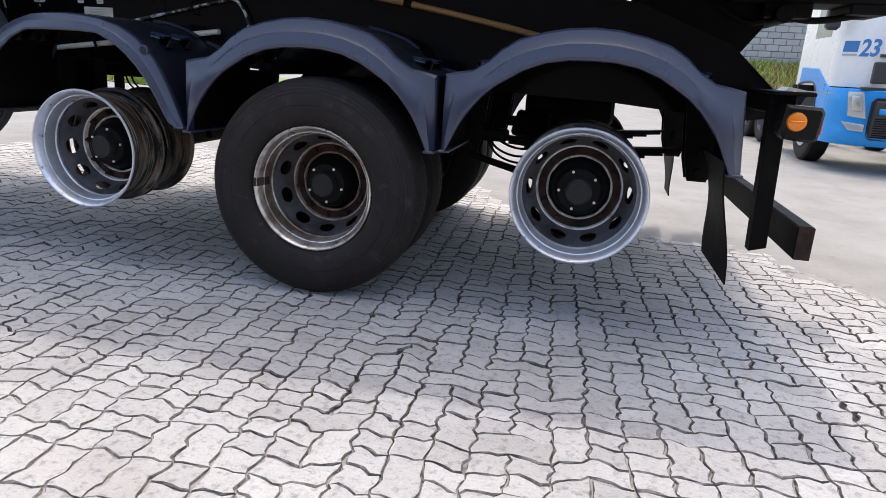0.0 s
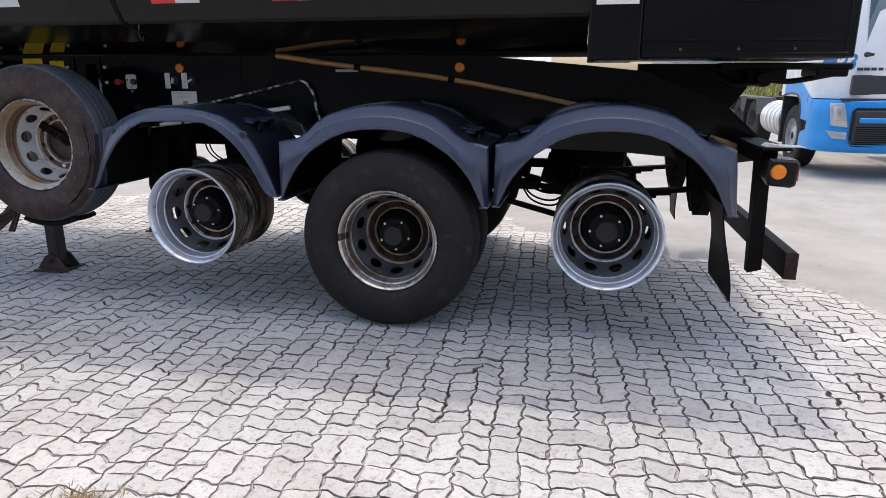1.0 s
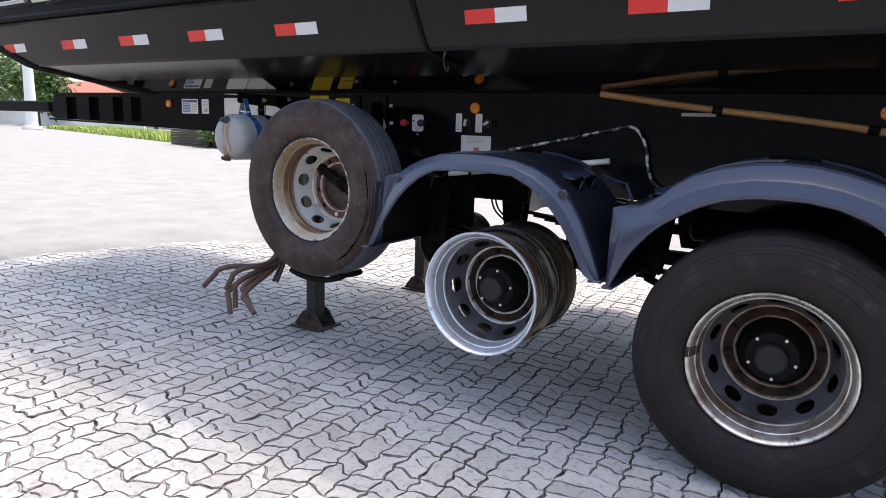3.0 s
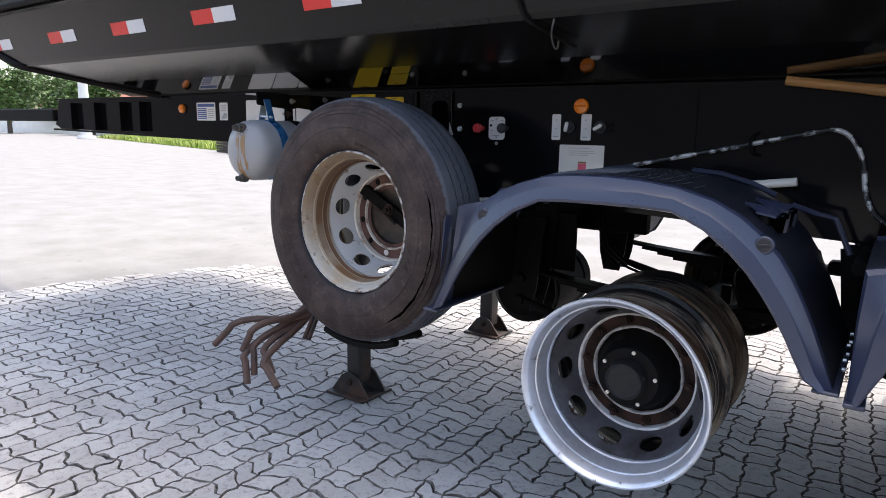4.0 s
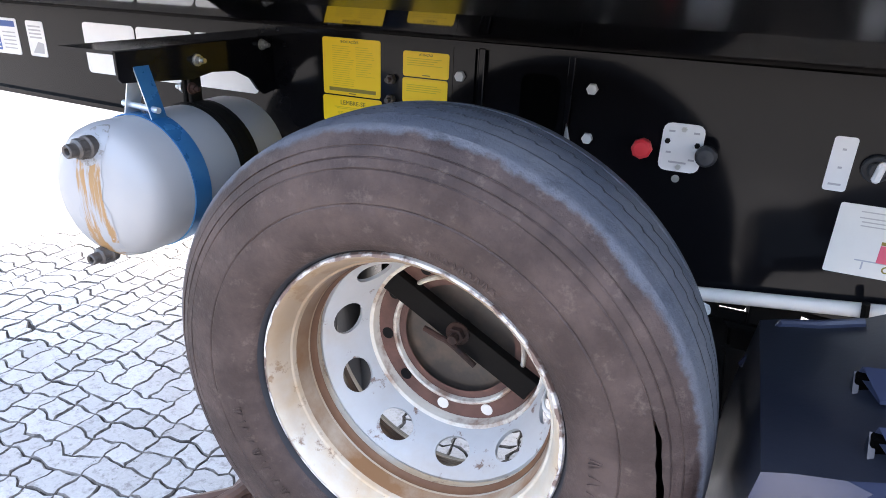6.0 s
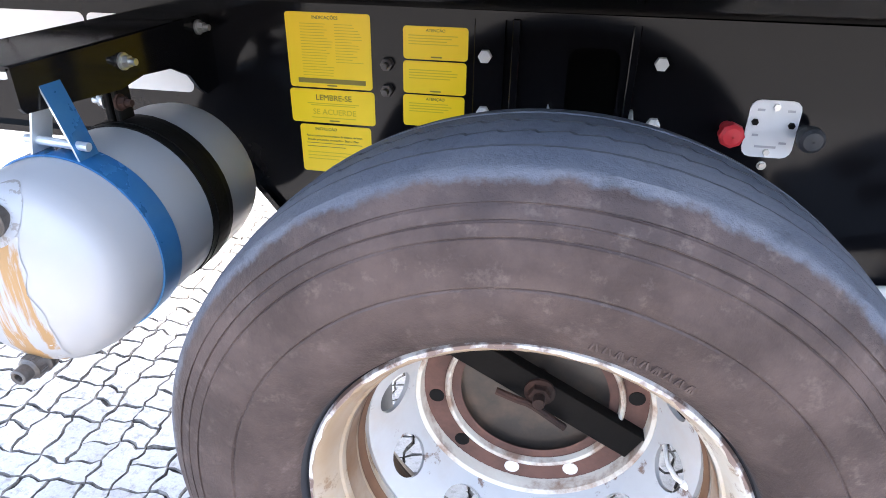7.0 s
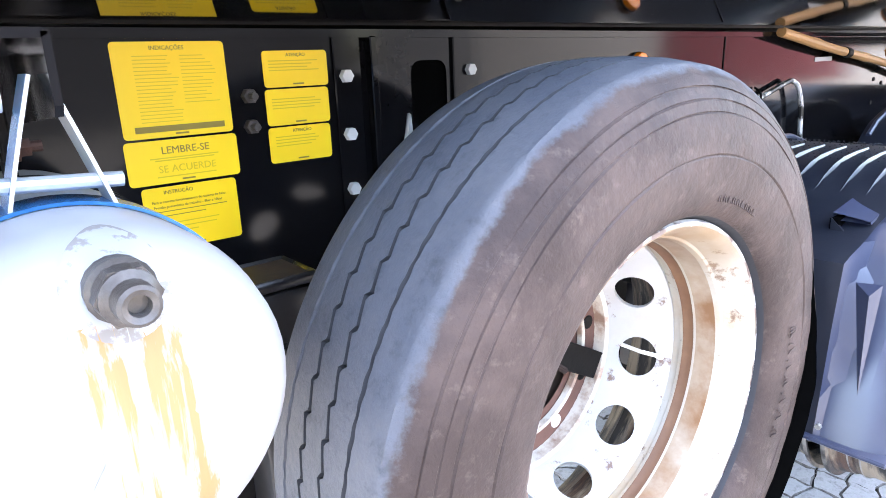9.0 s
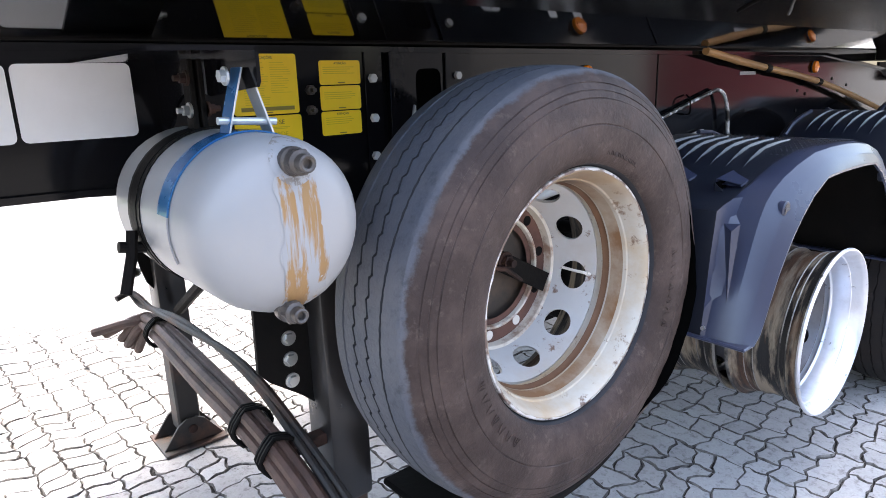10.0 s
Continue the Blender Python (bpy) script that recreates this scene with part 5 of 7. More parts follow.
for x in (-1.86, -0.62, 0.62, 1.78):
    for s in (0, 1):
        Y = 0.59 if s == 0 else 2 * YC - 0.59
        hb = thing("spring_hanger", (x, Y, 0.60), "black welded spring hanger under the frame", "hanger", "spring hangers")
        lowz = 0.62 if x in (-1.86, 1.78) else 0.66
        prof = [(x - 0.10, 1.02), (x + 0.10, 1.02), (x + 0.07, lowz + 0.10), (x + 0.045, lowz), (x - 0.045, lowz), (x - 0.07, lowz + 0.10)]
        part("cheek_plate", prism(B(), prof, Y - 0.065, Y - 0.053), "dull", hb, smooth=0)
        part("cheek_plate", prism(B(), prof, Y + 0.053, Y + 0.065), "dull", hb, smooth=0)
        part("back_plate", box(B(), (x - 0.05, x + 0.05), (Y - 0.052, Y + 0.052), (lowz + 0.18, 1.01), 0.005), "dull", hb)
        for dz in (0.045, 0.14):
            part("pin", cyl(B(), (x, Y - 0.09, lowz + dz), (x, Y + 0.09, lowz + dz), 0.022, n=12, bevel=0.003), "dull", hb)
        if x in (-0.62, 0.62):
            part("balance_beam", box(B(), (x - 0.20, x + 0.20), (Y - 0.045, Y + 0.045), (0.735, 0.80), 0.012), "dull", hb)
    if x < 1:
        for s in (0, 1):
            Y = 0.53 if s == 0 else 2 * YC - 0.53
            z1 = min(AXLES, key=lambda a: abs(a[0] - x - 0.55))
            solid("torque_rod", cyl(B(), (x, Y, 0.665), (z1[0], Y, z1[1] - 0.085), 0.019, n=12), "dull", (x, Y, 0.665), "dark torque rod from hanger to axle", "rod", "torque rods")
for k, (y, dz) in enumerate(((0.62, 0), (0.72, 0.03), (0.66, -0.04), (0.8, 0.02))):
    bm = tube(B(), curve_points([(0.68, y, 0.82 + dz), (0.76, y - 0.03, 0.70 + dz), (0.90, y, 0.66 + dz), (1.0, y + 0.02, 0.74 + dz), (1.02, y, 0.86 + dz)]), 0.007, 6)
    solid("air_hose", bm, "dull", (0.68, y, 0.7), "looped black brake air hose under the frame", "hose", "looped air hoses")
for k, dy in enumerate((0.0, 0.05)):
    bm = tube(B(), curve_points([(-1.62, 0.75 + dy, 1.02), (-1.58, 0.74 + dy, 0.90), (-1.50, 0.75 + dy, 0.83), (-1.42, 0.76 + dy, 0.80)]), 0.006, 6)
    solid("air_hose", bm, "dull", (-1.5, 0.75 + dy, 0.8), "thin black air hose beside the spring hanger", "hose", "thin air hoses")
solid("air_reservoir", cyl(B(), (0.86, 1.05, 0.915), (1.36, 1.05, 0.925), 0.10, n=24, bevel=0.02), "dull", (1.1, 1.05, 0.81), "black air reservoir behind the rear axle", "air tank")
solid("air_reservoir", cyl(B(), (-0.5, 0.95, 0.92), (0.15, 0.95, 0.92), 0.11, n=24, bevel=0.02), "dull", (-0.2, 0.95, 0.81), "black air reservoir under the frame", "air tank")

# ---- rear: mud flap, bumper, light box ----
def mudflap(near):
    Y = (lambda y: y) if near else (lambda y: 2 * YC - y)
    bm = B()
    rows = []
    for k in range(9):
        f = k / 8
        z = 0.80 - 0.49 * f
        x = 1.775 + 0.03 * math.sin(3.2 * f) + 0.075 * f * f
        wob = 0.012 * math.sin(5 * f)
        n0, n1 = -0.11 + 0.02 * f, 0.40 - 0.03 * f
        rows.append([(x + wob * (j - 2) / 2 + d, Y(n0 + (n1 - n0) * j / 4), z - (0.02 * (4 - j) / 4 if k == 8 else 0)) for d in (0,) for j in range(5)])
    ribbon(bm, rows)
    bmesh.ops.recalc_face_normals(bm, faces=bm.faces)
    bmesh.ops.solidify(bm, geom=bm.faces[:], thickness=0.007)
    solid("mud_flap", bm, "dull", (1.8, Y(0.15), 0.32), "torn black rubber mud flap behind the rear wheel", "mud flap", "mud flaps")


mudflap(True)
mudflap(False)
bumper = thing("rear_bumper", (2.12, YC, 0.43), "dark underrun bumper beam with a rusty end", "bumper")
part("beam", box(B(), (2.095, 2.16), (-0.085, 2 * YC + 0.085), (0.425, 0.565), 0.006), "dull", bumper)
part("end_face", box(B(), (2.097, 2.158), (-0.088, -0.0855), (0.427, 0.563), 0.001), "rust", bumper, "rusty brown end cap")
for y in (0.13, 2 * YC - 0.13):
    bm = prism(B(), [(1.95, 1.0), (2.02, 1.0), (2.04, 0.42), (1.97, 0.40)], y - 0.035, y + 0.035)
    part("bumper_post", bm, "dull", bumper, smooth=0)
for s in (0, 1):
    Y = (lambda y: y) if s == 0 else (lambda y: 2 * YC - y)
    lb = thing("light_box", (2.02, Y(0.2), 0.89), "black tail light box on a bracket", "light box", "light boxes")
    outline = [(1.966, 1.035), (2.095, 1.03), (2.108, 1.01), (2.098, 0.905), (2.075, 0.893), (1.972, 0.902), (1.958, 0.94)]
    a, b = sorted((Y(-0.085), Y(0.08)))
    part("housing", prism(B(), outline, a, b, bevel=0.012), "tub", lb)
    part("tail_lens", box(B(), (2.098, 2.112), tuple(sorted((Y(-0.06), Y(0.055)))), (0.925, 1.0), 0.004), "red_plastic", lb, "red tail lens")
    part("bracket", box(B(), (1.94, 2.08), tuple(sorted((Y(-0.03), Y(0.6)))), (1.068, 1.082), 0.003), "dull", lb)
    part("arm", box(B(), (1.95, 2.05), tuple(sorted((Y(0.10), Y(0.64)))), (0.99, 1.066), 0.006), "dull", lb)
    if s == 0:
        part("bracket_edge", prism(B(), [(1.98, 1.100), (2.04, 1.090), (2.14, 1.088), (2.14, 1.085), (1.96, 1.085)], -0.02, 0.10), "chrome", lb, "bare metal bracket edge", smooth=0)
side_lamp(2.008, -0.085, 0.972, 0.036, label="round amber lamp on the tail light box")

# ---- bamboo pole, rod and pipe along the frame ----
here()
pole = thing("bamboo_pole", (0.4, 0.59, 1.28), "split bamboo pole tucked along the frame, with taped joint", "pole")
LINE = curve_points([(-0.94, 0.605, 1.555), (-0.5, 0.60, 1.495), (0.0, 0.60, 1.438), (0.4, 0.597, 1.378), (1.0, 0.59, 1.262), (1.65, 0.585, 1.12), (2.02, 0.58, 1.008)], 8)
part("cane", tube(B(), LINE, 0.0165, 10, [0.0165 * (1.16 if k % 8 == 5 else 1.0) * (1 - 0.12 * k / 48) for k in range(len(LINE))]), "wood", pole)
for k in (10, 21):
    p, q = LINE[k], (LINE[k + 1] - LINE[k]).normalized() * 0.022
    part("tape_band", cyl(B(), p - q, p + q, 0.0195, n=14), "dull", pole, "dark tape binding")
rod = [(-1.60, WEB - 0.06, 1.215), (-1.56, WEB - 0.03, 1.226), (-1.2, WEB - 0.02, 1.305), (-0.90, WEB - 0.02, 1.372), (-0.835, WEB - 0.025, 1.380), (-0.79, WEB - 0.03, 1.352), (-0.755, WEB - 0.03, 1.285), (-0.735, WEB - 0.03, 1.18), (-0.70, WEB - 0.03, 1.11), (-0.65, WEB - 0.03, 1.085), (-0.58, WEB - 0.04, 1.08)]
here(0.06, 0, 0.013)
t = thing("bent_rod", (-0.7, WEB - 0.03, 1.08), "bent steel rod with scraped black paint on the frame", "rod")
part("bar", tube(B(), curve_points(rod, 5), 0.0085, 8), "scraped", t)
part("hook_clip", tube(B(), curve_points([(-1.07, WEB - 0.005, 1.37), (-1.09, WEB - 0.035, 1.35), (-1.085, WEB - 0.035, 1.30), (-1.06, WEB - 0.005, 1.29)]), 0.004, 6), "dull", t)
here(0.074, 0, 0.022)
solid("white_pipe", tube(B(), [(-2.42, 0.628, 1.012), (-1.65, 0.628, 1.105), (-0.95, 0.628, 1.197)], 0.0155, 12), "cream", (-1.65, 0.628, 1.09), "off-white plastic pipe below the frame side", "pipe")
bm = B()
for k in range(9):
    a = k * 0.9
    cyl(bm, (-2.09 + 0.006 * k, 0.585 + 0.01 * math.sin(a), 1.035 + 0.012 * math.cos(a)), (-2.085 + 0.006 * k, 0.60, 1.03), 0.012, n=6)
solid("rag_knot", bm, "label", (-2.07, 0.59, 1.02), "greyish rag knot tied at the pipe", "rag")
solid("tie_wire", tube(B(), curve_points([(-1.76, 0.60, 1.12), (-1.755, 0.605, 1.09), (-1.75, 0.61, 1.05)]), 0.008, 6), "dull", (-1.755, 0.605, 1.05), "black cable tie on the white pipe", "tie")

# ---- stickers and controls on the frame ----
def label_plate(name, x, z, mat, label, category, group="", radius=0.006, proud=0.0014, y=WEB):
    """A thin rounded plate on the frame web."""
    t = thing(name, (sum(x) / 2, y, sum(z) / 2), label, category, group)
    pts = []
    for cx, cz, a0 in ((x[1] - radius, z[1] - radius, 0), (x[0] + radius, z[1] - radius, 90), (x[0] + radius, z[0] + radius, 180), (x[1] - radius, z[0] + radius, 270)):
        pts += [(cx + radius * math.cos(radians(a0 + 30 * k)), cz + radius * math.sin(radians(a0 + 30 * k))) for k in range(4)]
    part("sheet", prism(B(), pts, y - proud, y - 0.0003), mat, t, smooth=0)
    return t


def bars(t, rows, mat, y, name="text_bar", h=0.0016):
    for x0, x1, z in rows:
        part(name, box(B(), (x0, x1), (y - 0.0017, y - 0.0013), (z - h, z + h)), mat, t, smooth=0)


random.seed(4)
yl = [((-3.023, -2.859), (1.386, 1.523)), ((-3.026, -2.856), (1.317, 1.3825)), ((-3.012, -2.866), (1.215, 1.3125)),
      ((-2.798, -2.679), (1.449, 1.507)), ((-2.799, -2.681), (1.387, 1.446)), ((-2.800, -2.683), (1.325, 1.384))]
made = [label_plate("yellow_sticker", x, z, "yellow", k, "sticker", "yellow stickers") for (x, z), k in zip(yl, (
    "large yellow instruction sticker with a dark bar below", "yellow reminder sticker with a two-line heading", "yellow brake instruction sticker with small print",
    "small yellow warning sticker, topmost of three", "small yellow warning sticker, middle of three", "small yellow warning sticker, lowest of three"))]
bars(made[0], [(-2.995, -2.995 + random.uniform(0.045, 0.064), 1.503 - 0.0052 * k) for k in range(19)], "ink_faint", WEB, h=0.0006)
bars(made[0], [(-2.928, -2.928 + random.uniform(0.03, 0.055), 1.503 - 0.0052 * k) for k in range(14)], "ink_faint", WEB, h=0.0006)
part("dark_bar", box(B(), (-3.006, -2.872), (WEB - 0.0018, WEB - 0.0013), (1.3945, 1.4035)), "ink", made[0], "dark printed bar", smooth=0)
text_mesh("INDICA\u00c7\u00d5ES", 0.0085, (-2.945, WEB - 0.0016, 1.514), FACING, "ink", "heading", made[0])
text_mesh("LEMBRE-SE", 0.0155, (-2.938, WEB - 0.0016, 1.3665), FACING, "ink", "heading", made[1])
text_mesh("SE ACUERDE", 0.0155, (-2.938, WEB - 0.0016, 1.3385), FACING, "ink_faint", "heading", made[1])
bars(made[1], [(-2.992, -2.888, 1.3555), (-2.985, -2.895, 1.352), (-2.985, -2.895, 1.3275)], "ink_faint", WEB, h=0.0009)
text_mesh("INSTRU\u00c7\u00c3O", 0.008, (-2.958, WEB - 0.0016, 1.304), FACING, "ink", "heading", made[2])
text_mesh("Para o correto funcionamento do sistema de freio:", 0.0056, (-2.942, WEB - 0.0016, 1.290), FACING, "ink", "text_line", made[2])
text_mesh("Press\u00e3o pneum\u00e1tica de trabalho - 8bar a 10bar", 0.0056, (-2.945, WEB - 0.0016, 1.282), FACING, "ink", "text_line", made[2])
bars(made[2], [(-3.0, -2.885, 1.275), (-3.0, -2.92, 1.268)], "ink", WEB, h=0.0006)
bars(made[2], [(-3.0, -2.9, 1.256), (-3.0, -2.905, 1.249), (-3.0, -2.935, 1.242)], "ink_faint", WEB, h=0.0008)
text_mesh("ATEN\u00c7\u00c3O", 0.0075, (-2.738, WEB - 0.0016, 1.5), FACING, "ink", "heading", made[3])
text_mesh("ATEN\u00c7\u00c3O", 0.0075, (-2.738, WEB - 0.0016, 1.377), FACING, "ink", "heading", made[5])
for k in (3, 4, 5):
    z = yl[k][1][1]
    bars(made[k], [(-2.788, -2.788 + random.uniform(0.06, 0.095), z - 0.016 - 0.005 * j) for j in range(4)], "ink_faint", WEB, h=0.0008)
for k in range(6):
    (x0, x1), (z0, z1) = yl[k]
    mx = (x0 + x1) / 2
    part("maker_mark", box(B(), (mx - 0.008, mx + 0.012), (WEB - 0.0018, WEB - 0.0013), (z0 + 0.0035, z0 + 0.006)), "ink", made[k], smooth=0)

for x0, x1 in ((-3.44, -3.232), (-3.655, -3.447), (-3.87, -3.662)):
    label_plate("white_sticker", (x0, x1), (1.36, 1.505), "label", "blank white rounded sticker on the frame side", "sticker", "white stickers", 0.012)
s1 = label_plate("data_sticker", (-4.356, -4.166), (1.386, 1.496), "label", "white data sticker with blue print", "sticker")
part("blue_band", box(B(), (-4.346, -4.176), (WEB - 0.0018, WEB - 0.0013), (1.470, 1.488)), "ink_blue", s1, smooth=0)
part("blue_block", box(B(), (-4.346, -4.256), (WEB - 0.0018, WEB - 0.0013), (1.396, 1.462)), "ink_blue", s1, smooth=0)
bars(s1, [(-4.341, -4.261, 1.453 - 0.012 * k) for k in range(5)], "label", WEB - 0.0005, h=0.0022)
bars(s1, [(-4.241, -4.181, 1.453 - 0.012 * k) for k in range(5)], "ink_grey", WEB, h=0.002)
s2 = label_plate("data_sticker", (-4.123, -4.044), (1.388, 1.494), "label", "narrow white sticker with grey print", "sticker")
bars(s2, [(-4.113, -4.058, 1.478 - 0.011 * k) for k in range(4)], "ink_grey", WEB, h=0.0025)
part("grey_figure", prism(B(), [(-4.108, 1.398), (-4.058, 1.398), (-4.053, 1.428), (-4.078, 1.433)], WEB - 0.0018, WEB - 0.0013), "ink_grey", s2, smooth=0)
solid("pale_mark", box(B(), (-0.62, -0.465), (WEB - 0.002, WEB - 0.0004), (1.43, 1.446)), "ink_grey", (-0.5, WEB, 1.45), "small grey sticker on the frame", "sticker")

v = label_plate("valve_plate", (-2.190, -2.108), (1.313, 1.413), "label", "white brake valve plate with push knobs", "control plate", radius=0.016, proud=0.003)
bars(v, [(-2.178, -2.166, 1.396), (-2.13, -2.118, 1.396), (-2.178, -2.168, 1.352), (-2.132, -2.12, 1.34), (-2.17, -2.135, 1.332)], "ink_grey", WEB - 0.0016, h=0.002)
for x, z in ((-2.149, 1.402), (-2.149, 1.323), (-2.178, 1.375), (-2.119, 1.372)):
    part("screw", hexbolt(B(), (x, WEB - 0.003, z), 0.006, 0.005, washer=False), "chrome" if abs(x + 2.149) < 0.01 else "hub", v)
for x, z, m in ((-2.222, 1.362, "red_plastic"), (-2.098, 1.363, "dark_plastic")):
    bm = cyl(B(), (x, WEB, z), (x, WEB - 0.035, z), 0.011, n=12)
    lathe(bm, [(0.010, -0.032), (0.0195, -0.034), (0.0215, -0.044), (0.0205, -0.056), (0.015, -0.061), (0.002, -0.062)], (x, WEB, z), n=18 if m != "red_plastic" else 8)
    part("push_knob", bm, m, v, "red push knob" if m == "red_plastic" else "black push knob")
part("screw", hexbolt(B(), (-2.150, WEB, 1.297), 0.006, 0.006), "chrome", v)
for x0, x1, kx, tilt in ((-1.882, -1.842, -1.803, 10), (-1.752, -1.708, -1.668, 60)):
    c = label_plate("switch_plate", (x0, x1), (1.319, 1.424), "label", "tall white valve label with a black rotary switch", "control plate", "switch plates", 0.006)
    bars(c, [(x0 + 0.017, x0 + 0.024, 1.40), (x0 + 0.017, x0 + 0.024, 1.365), (x0 + 0.008, x0 + 0.03, 1.332)], "ink_grey", WEB, h=0.002)
    bm = cyl(B(), (kx, WEB, 1.372), (kx, WEB - 0.012, 1.372), 0.026, n=24, bevel=0.003)
    cyl(bm, (kx, WEB - 0.012, 1.372), (kx, WEB - 0.028, 1.372), 0.017, n=20, bevel=0.003)
    part("rotary_switch", bm, "dark_plastic", c)
    part("switch_lever", box(B(), (kx - 0.007, kx + 0.007), (WEB - 0.042, WEB - 0.027), (1.352, 1.392), 0.004, Matrix.Rotation(radians(tilt), 4, "Y")), "label", c, "pale lever")
    if tilt > 30:
        for dz in (0.012, -0.012):
            part("stud", cyl(B(), (kx + 0.045, WEB, 1.372 + dz), (kx + 0.045, WEB - 0.008, 1.372 + dz), 0.007, n=10), "dull", c)
here(0.059, 0, 0.011)
card = label_plate("warning_card", (-1.827, -1.632), (1.167, 1.311), "cream", "cream warning card with a red crossed lorry drawing", "sticker", radius=0.004)
bars(card, [(-1.79, -1.69, 1.298), (-1.79, -1.675, 1.286), (-1.785, -1.67, 1.278), (-1.785, -1.70, 1.270)], "ink_faint2", WEB, h=0.0012)
part("red_load", box(B(), (-1.742, -1.706), (WEB - 0.0018, WEB - 0.0013), (1.200, 1.236)), "pink", card, "red crossed square", smooth=0)
part("load_top", box(B(), (-1.742, -1.706), (WEB - 0.0018, WEB - 0.0013), (1.237, 1.244)), "ink", card, smooth=0)
bars(card, [(-1.778, -1.675, 1.200)], "ink_grey", WEB, h=0.0014)
bars(card, [(-1.765, -1.762, 1.190)], "ink_grey", WEB, h=0.008)
for x in (-1.722, -1.703, -1.684):
    bm = B()
    lathe(bm, [(0.0075, -0.0013), (0.0075, -0.0019), (0.0045, -0.0019), (0.0045, -0.0013)], (x, WEB, 1.188), n=14)
    part("drawn_wheel", bm, "ink", card, smooth=0)
bars(card, [(-1.712, -1.668, 1.203)], "ink", WEB, h=0.004)

# ---- landing legs ----
here(0.075, 0, 0)
def landing_leg(near):
    Y = (lambda y: y) if near else (lambda y: 2 * YC - y)
    x, y = -2.88, 0.535
    Y = (lambda v: v) if near else (lambda v: 2.385 - v)
    t = thing("landing_leg", (x, Y(y), 0.0), "black steel landing leg with worn foot plate on the pavers", "landing leg", "landing legs")
    part("outer_tube", box(B(), (x - 0.058, x + 0.058), (Y(y) - 0.058, Y(y) + 0.058), (0.42, 1.184), 0.014, segments=2), "leg_paint", t)
    bm = box(B(), (x - 0.0595, x + 0.0595), (Y(y) - 0.0595, Y(y) + 0.0595), (1.184, 1.205), 0.009, segments=3)
    up = [f for f in bm.faces if f.normal.z > 0.9]
    r = bmesh.ops.inset_region(bm, faces=up, thickness=0.004)
    bmesh.ops.translate(bm, verts=list({v for f in up for v in f.verts}), vec=(0, 0, -0.006))
    for f in up:
        f.material_index = 1
    part("top_cap", bm, ["leg_paint", "dusty"], t, "black cap with dust lying in its top")
    part("inner_tube", box(B(), (x - 0.047, x + 0.047), (Y(y) - 0.047, Y(y) + 0.047), (0.06, 0.43), 0.008), "leg_dirty", t, "worn inner tube with rust")
    bm = box(B(), (x - 0.13, x + 0.13), (Y(y) - 0.115, Y(y) + 0.115), (0.001, 0.013), 0.002)
    for s in (-1, 1):
        prism(bm, [(x - 0.125, 0.012), (x + 0.125, 0.012), (x + 0.055, 0.105), (x + 0.02, 0.125), (x - 0.02, 0.125), (x - 0.055, 0.105)], Y(y) + s * 0.068 - 0.005, Y(y) + s * 0.068 + 0.005)
    part("foot", bm, "leg_dirty", t, "grimy sloped foot plate")
    part("foot_pin", cyl(B(), (x, Y(y) - 0.082, 0.075), (x, Y(y) + 0.082, 0.075), 0.019, n=14, bevel=0.003), "rust", t, "rusty pivot pin")
    plate = [(x - 0.19, 1.06), (x - 0.058, 1.06), (x - 0.058, 0.70), (x - 0.09, 0.73), (x - 0.17, 0.79), (x - 0.195, 0.82)]
    if not near:
        plate = [(u if u > x - 0.07 else x - 0.10 - (x - 0.19 - u) * 0.2, v) for u, v in plate]
    part("side_bracket", prism(B(), plate, Y(y + 0.02) - 0.006, Y(y + 0.02) + 0.006), "dull", t, smooth=0)
    for z in (0.888, 0.834, 0.778):
        part("bolt", hexbolt(B(), (x - 0.112, Y(y + 0.02) + (-0.006 if near else 0.006), z), 0.014, 0.012, (0, -1 if near else 1, 0)), "chrome", t, "zinc bolt")
    part("mount_plate", box(B(), (x - 0.07, x + 0.07), tuple(sorted((Y(y + 0.058), Y(WEB)))), (1.03, 1.13), 0.004), "dull", t)
    return t


landing_leg(True)
landing_leg(False)
solid("leg_cross_shaft", cyl(B(), (-2.88, 0.5, 0.93), (-2.88, 2 * YC - 0.5, 0.93), 0.02, n=12), "dull", (-2.88, 0.5, 0.91), "dark shaft between the landing legs", "shaft")
bm = B()
tube(bm, [(-2.88, 0.50, 0.62), (-2.88, YC, 0.98), (-2.88, 2 * YC - 0.5, 0.62)], 0.022, 8)
solid("leg_brace", bm, "dull", (-2.88, YC, 0.62), "black bent brace between the landing legs", "brace")

# ---- bundle of hooked rods tied to the leg ----
rods = thing("hooked_rods", (-3.0, 0.5, 0.15), "bundle of rusty hooked steel rods tied to the landing leg", "rod bundle")
near_ends = [((-3.353, 0.0, 0.305), (-3.224, 0.02, 0.428)), ((-3.139, 0.0, 0.316), (-3.101, 0.03, 0.417)), ((-3.072, -0.03, 0.174), (-3.124, 0.0, 0.30)),
             ((-3.07, 0.01, 0.207), (-3.091, 0.03, 0.34)), ((-2.962, 0.03, 0.235), (-3.043, 0.05, 0.33)), ((-2.835, -0.05, 0.225), (-2.95, -0.03, 0.31))]
far_ends = [(-3.191, 1.75, 0.605), (-3.15, 1.76, 0.585), (-3.101, 1.75, 0.556), (-3.085, 1.74, 0.53), (-3.048, 1.75, 0.494), (-3.06, 1.77, 0.51)]
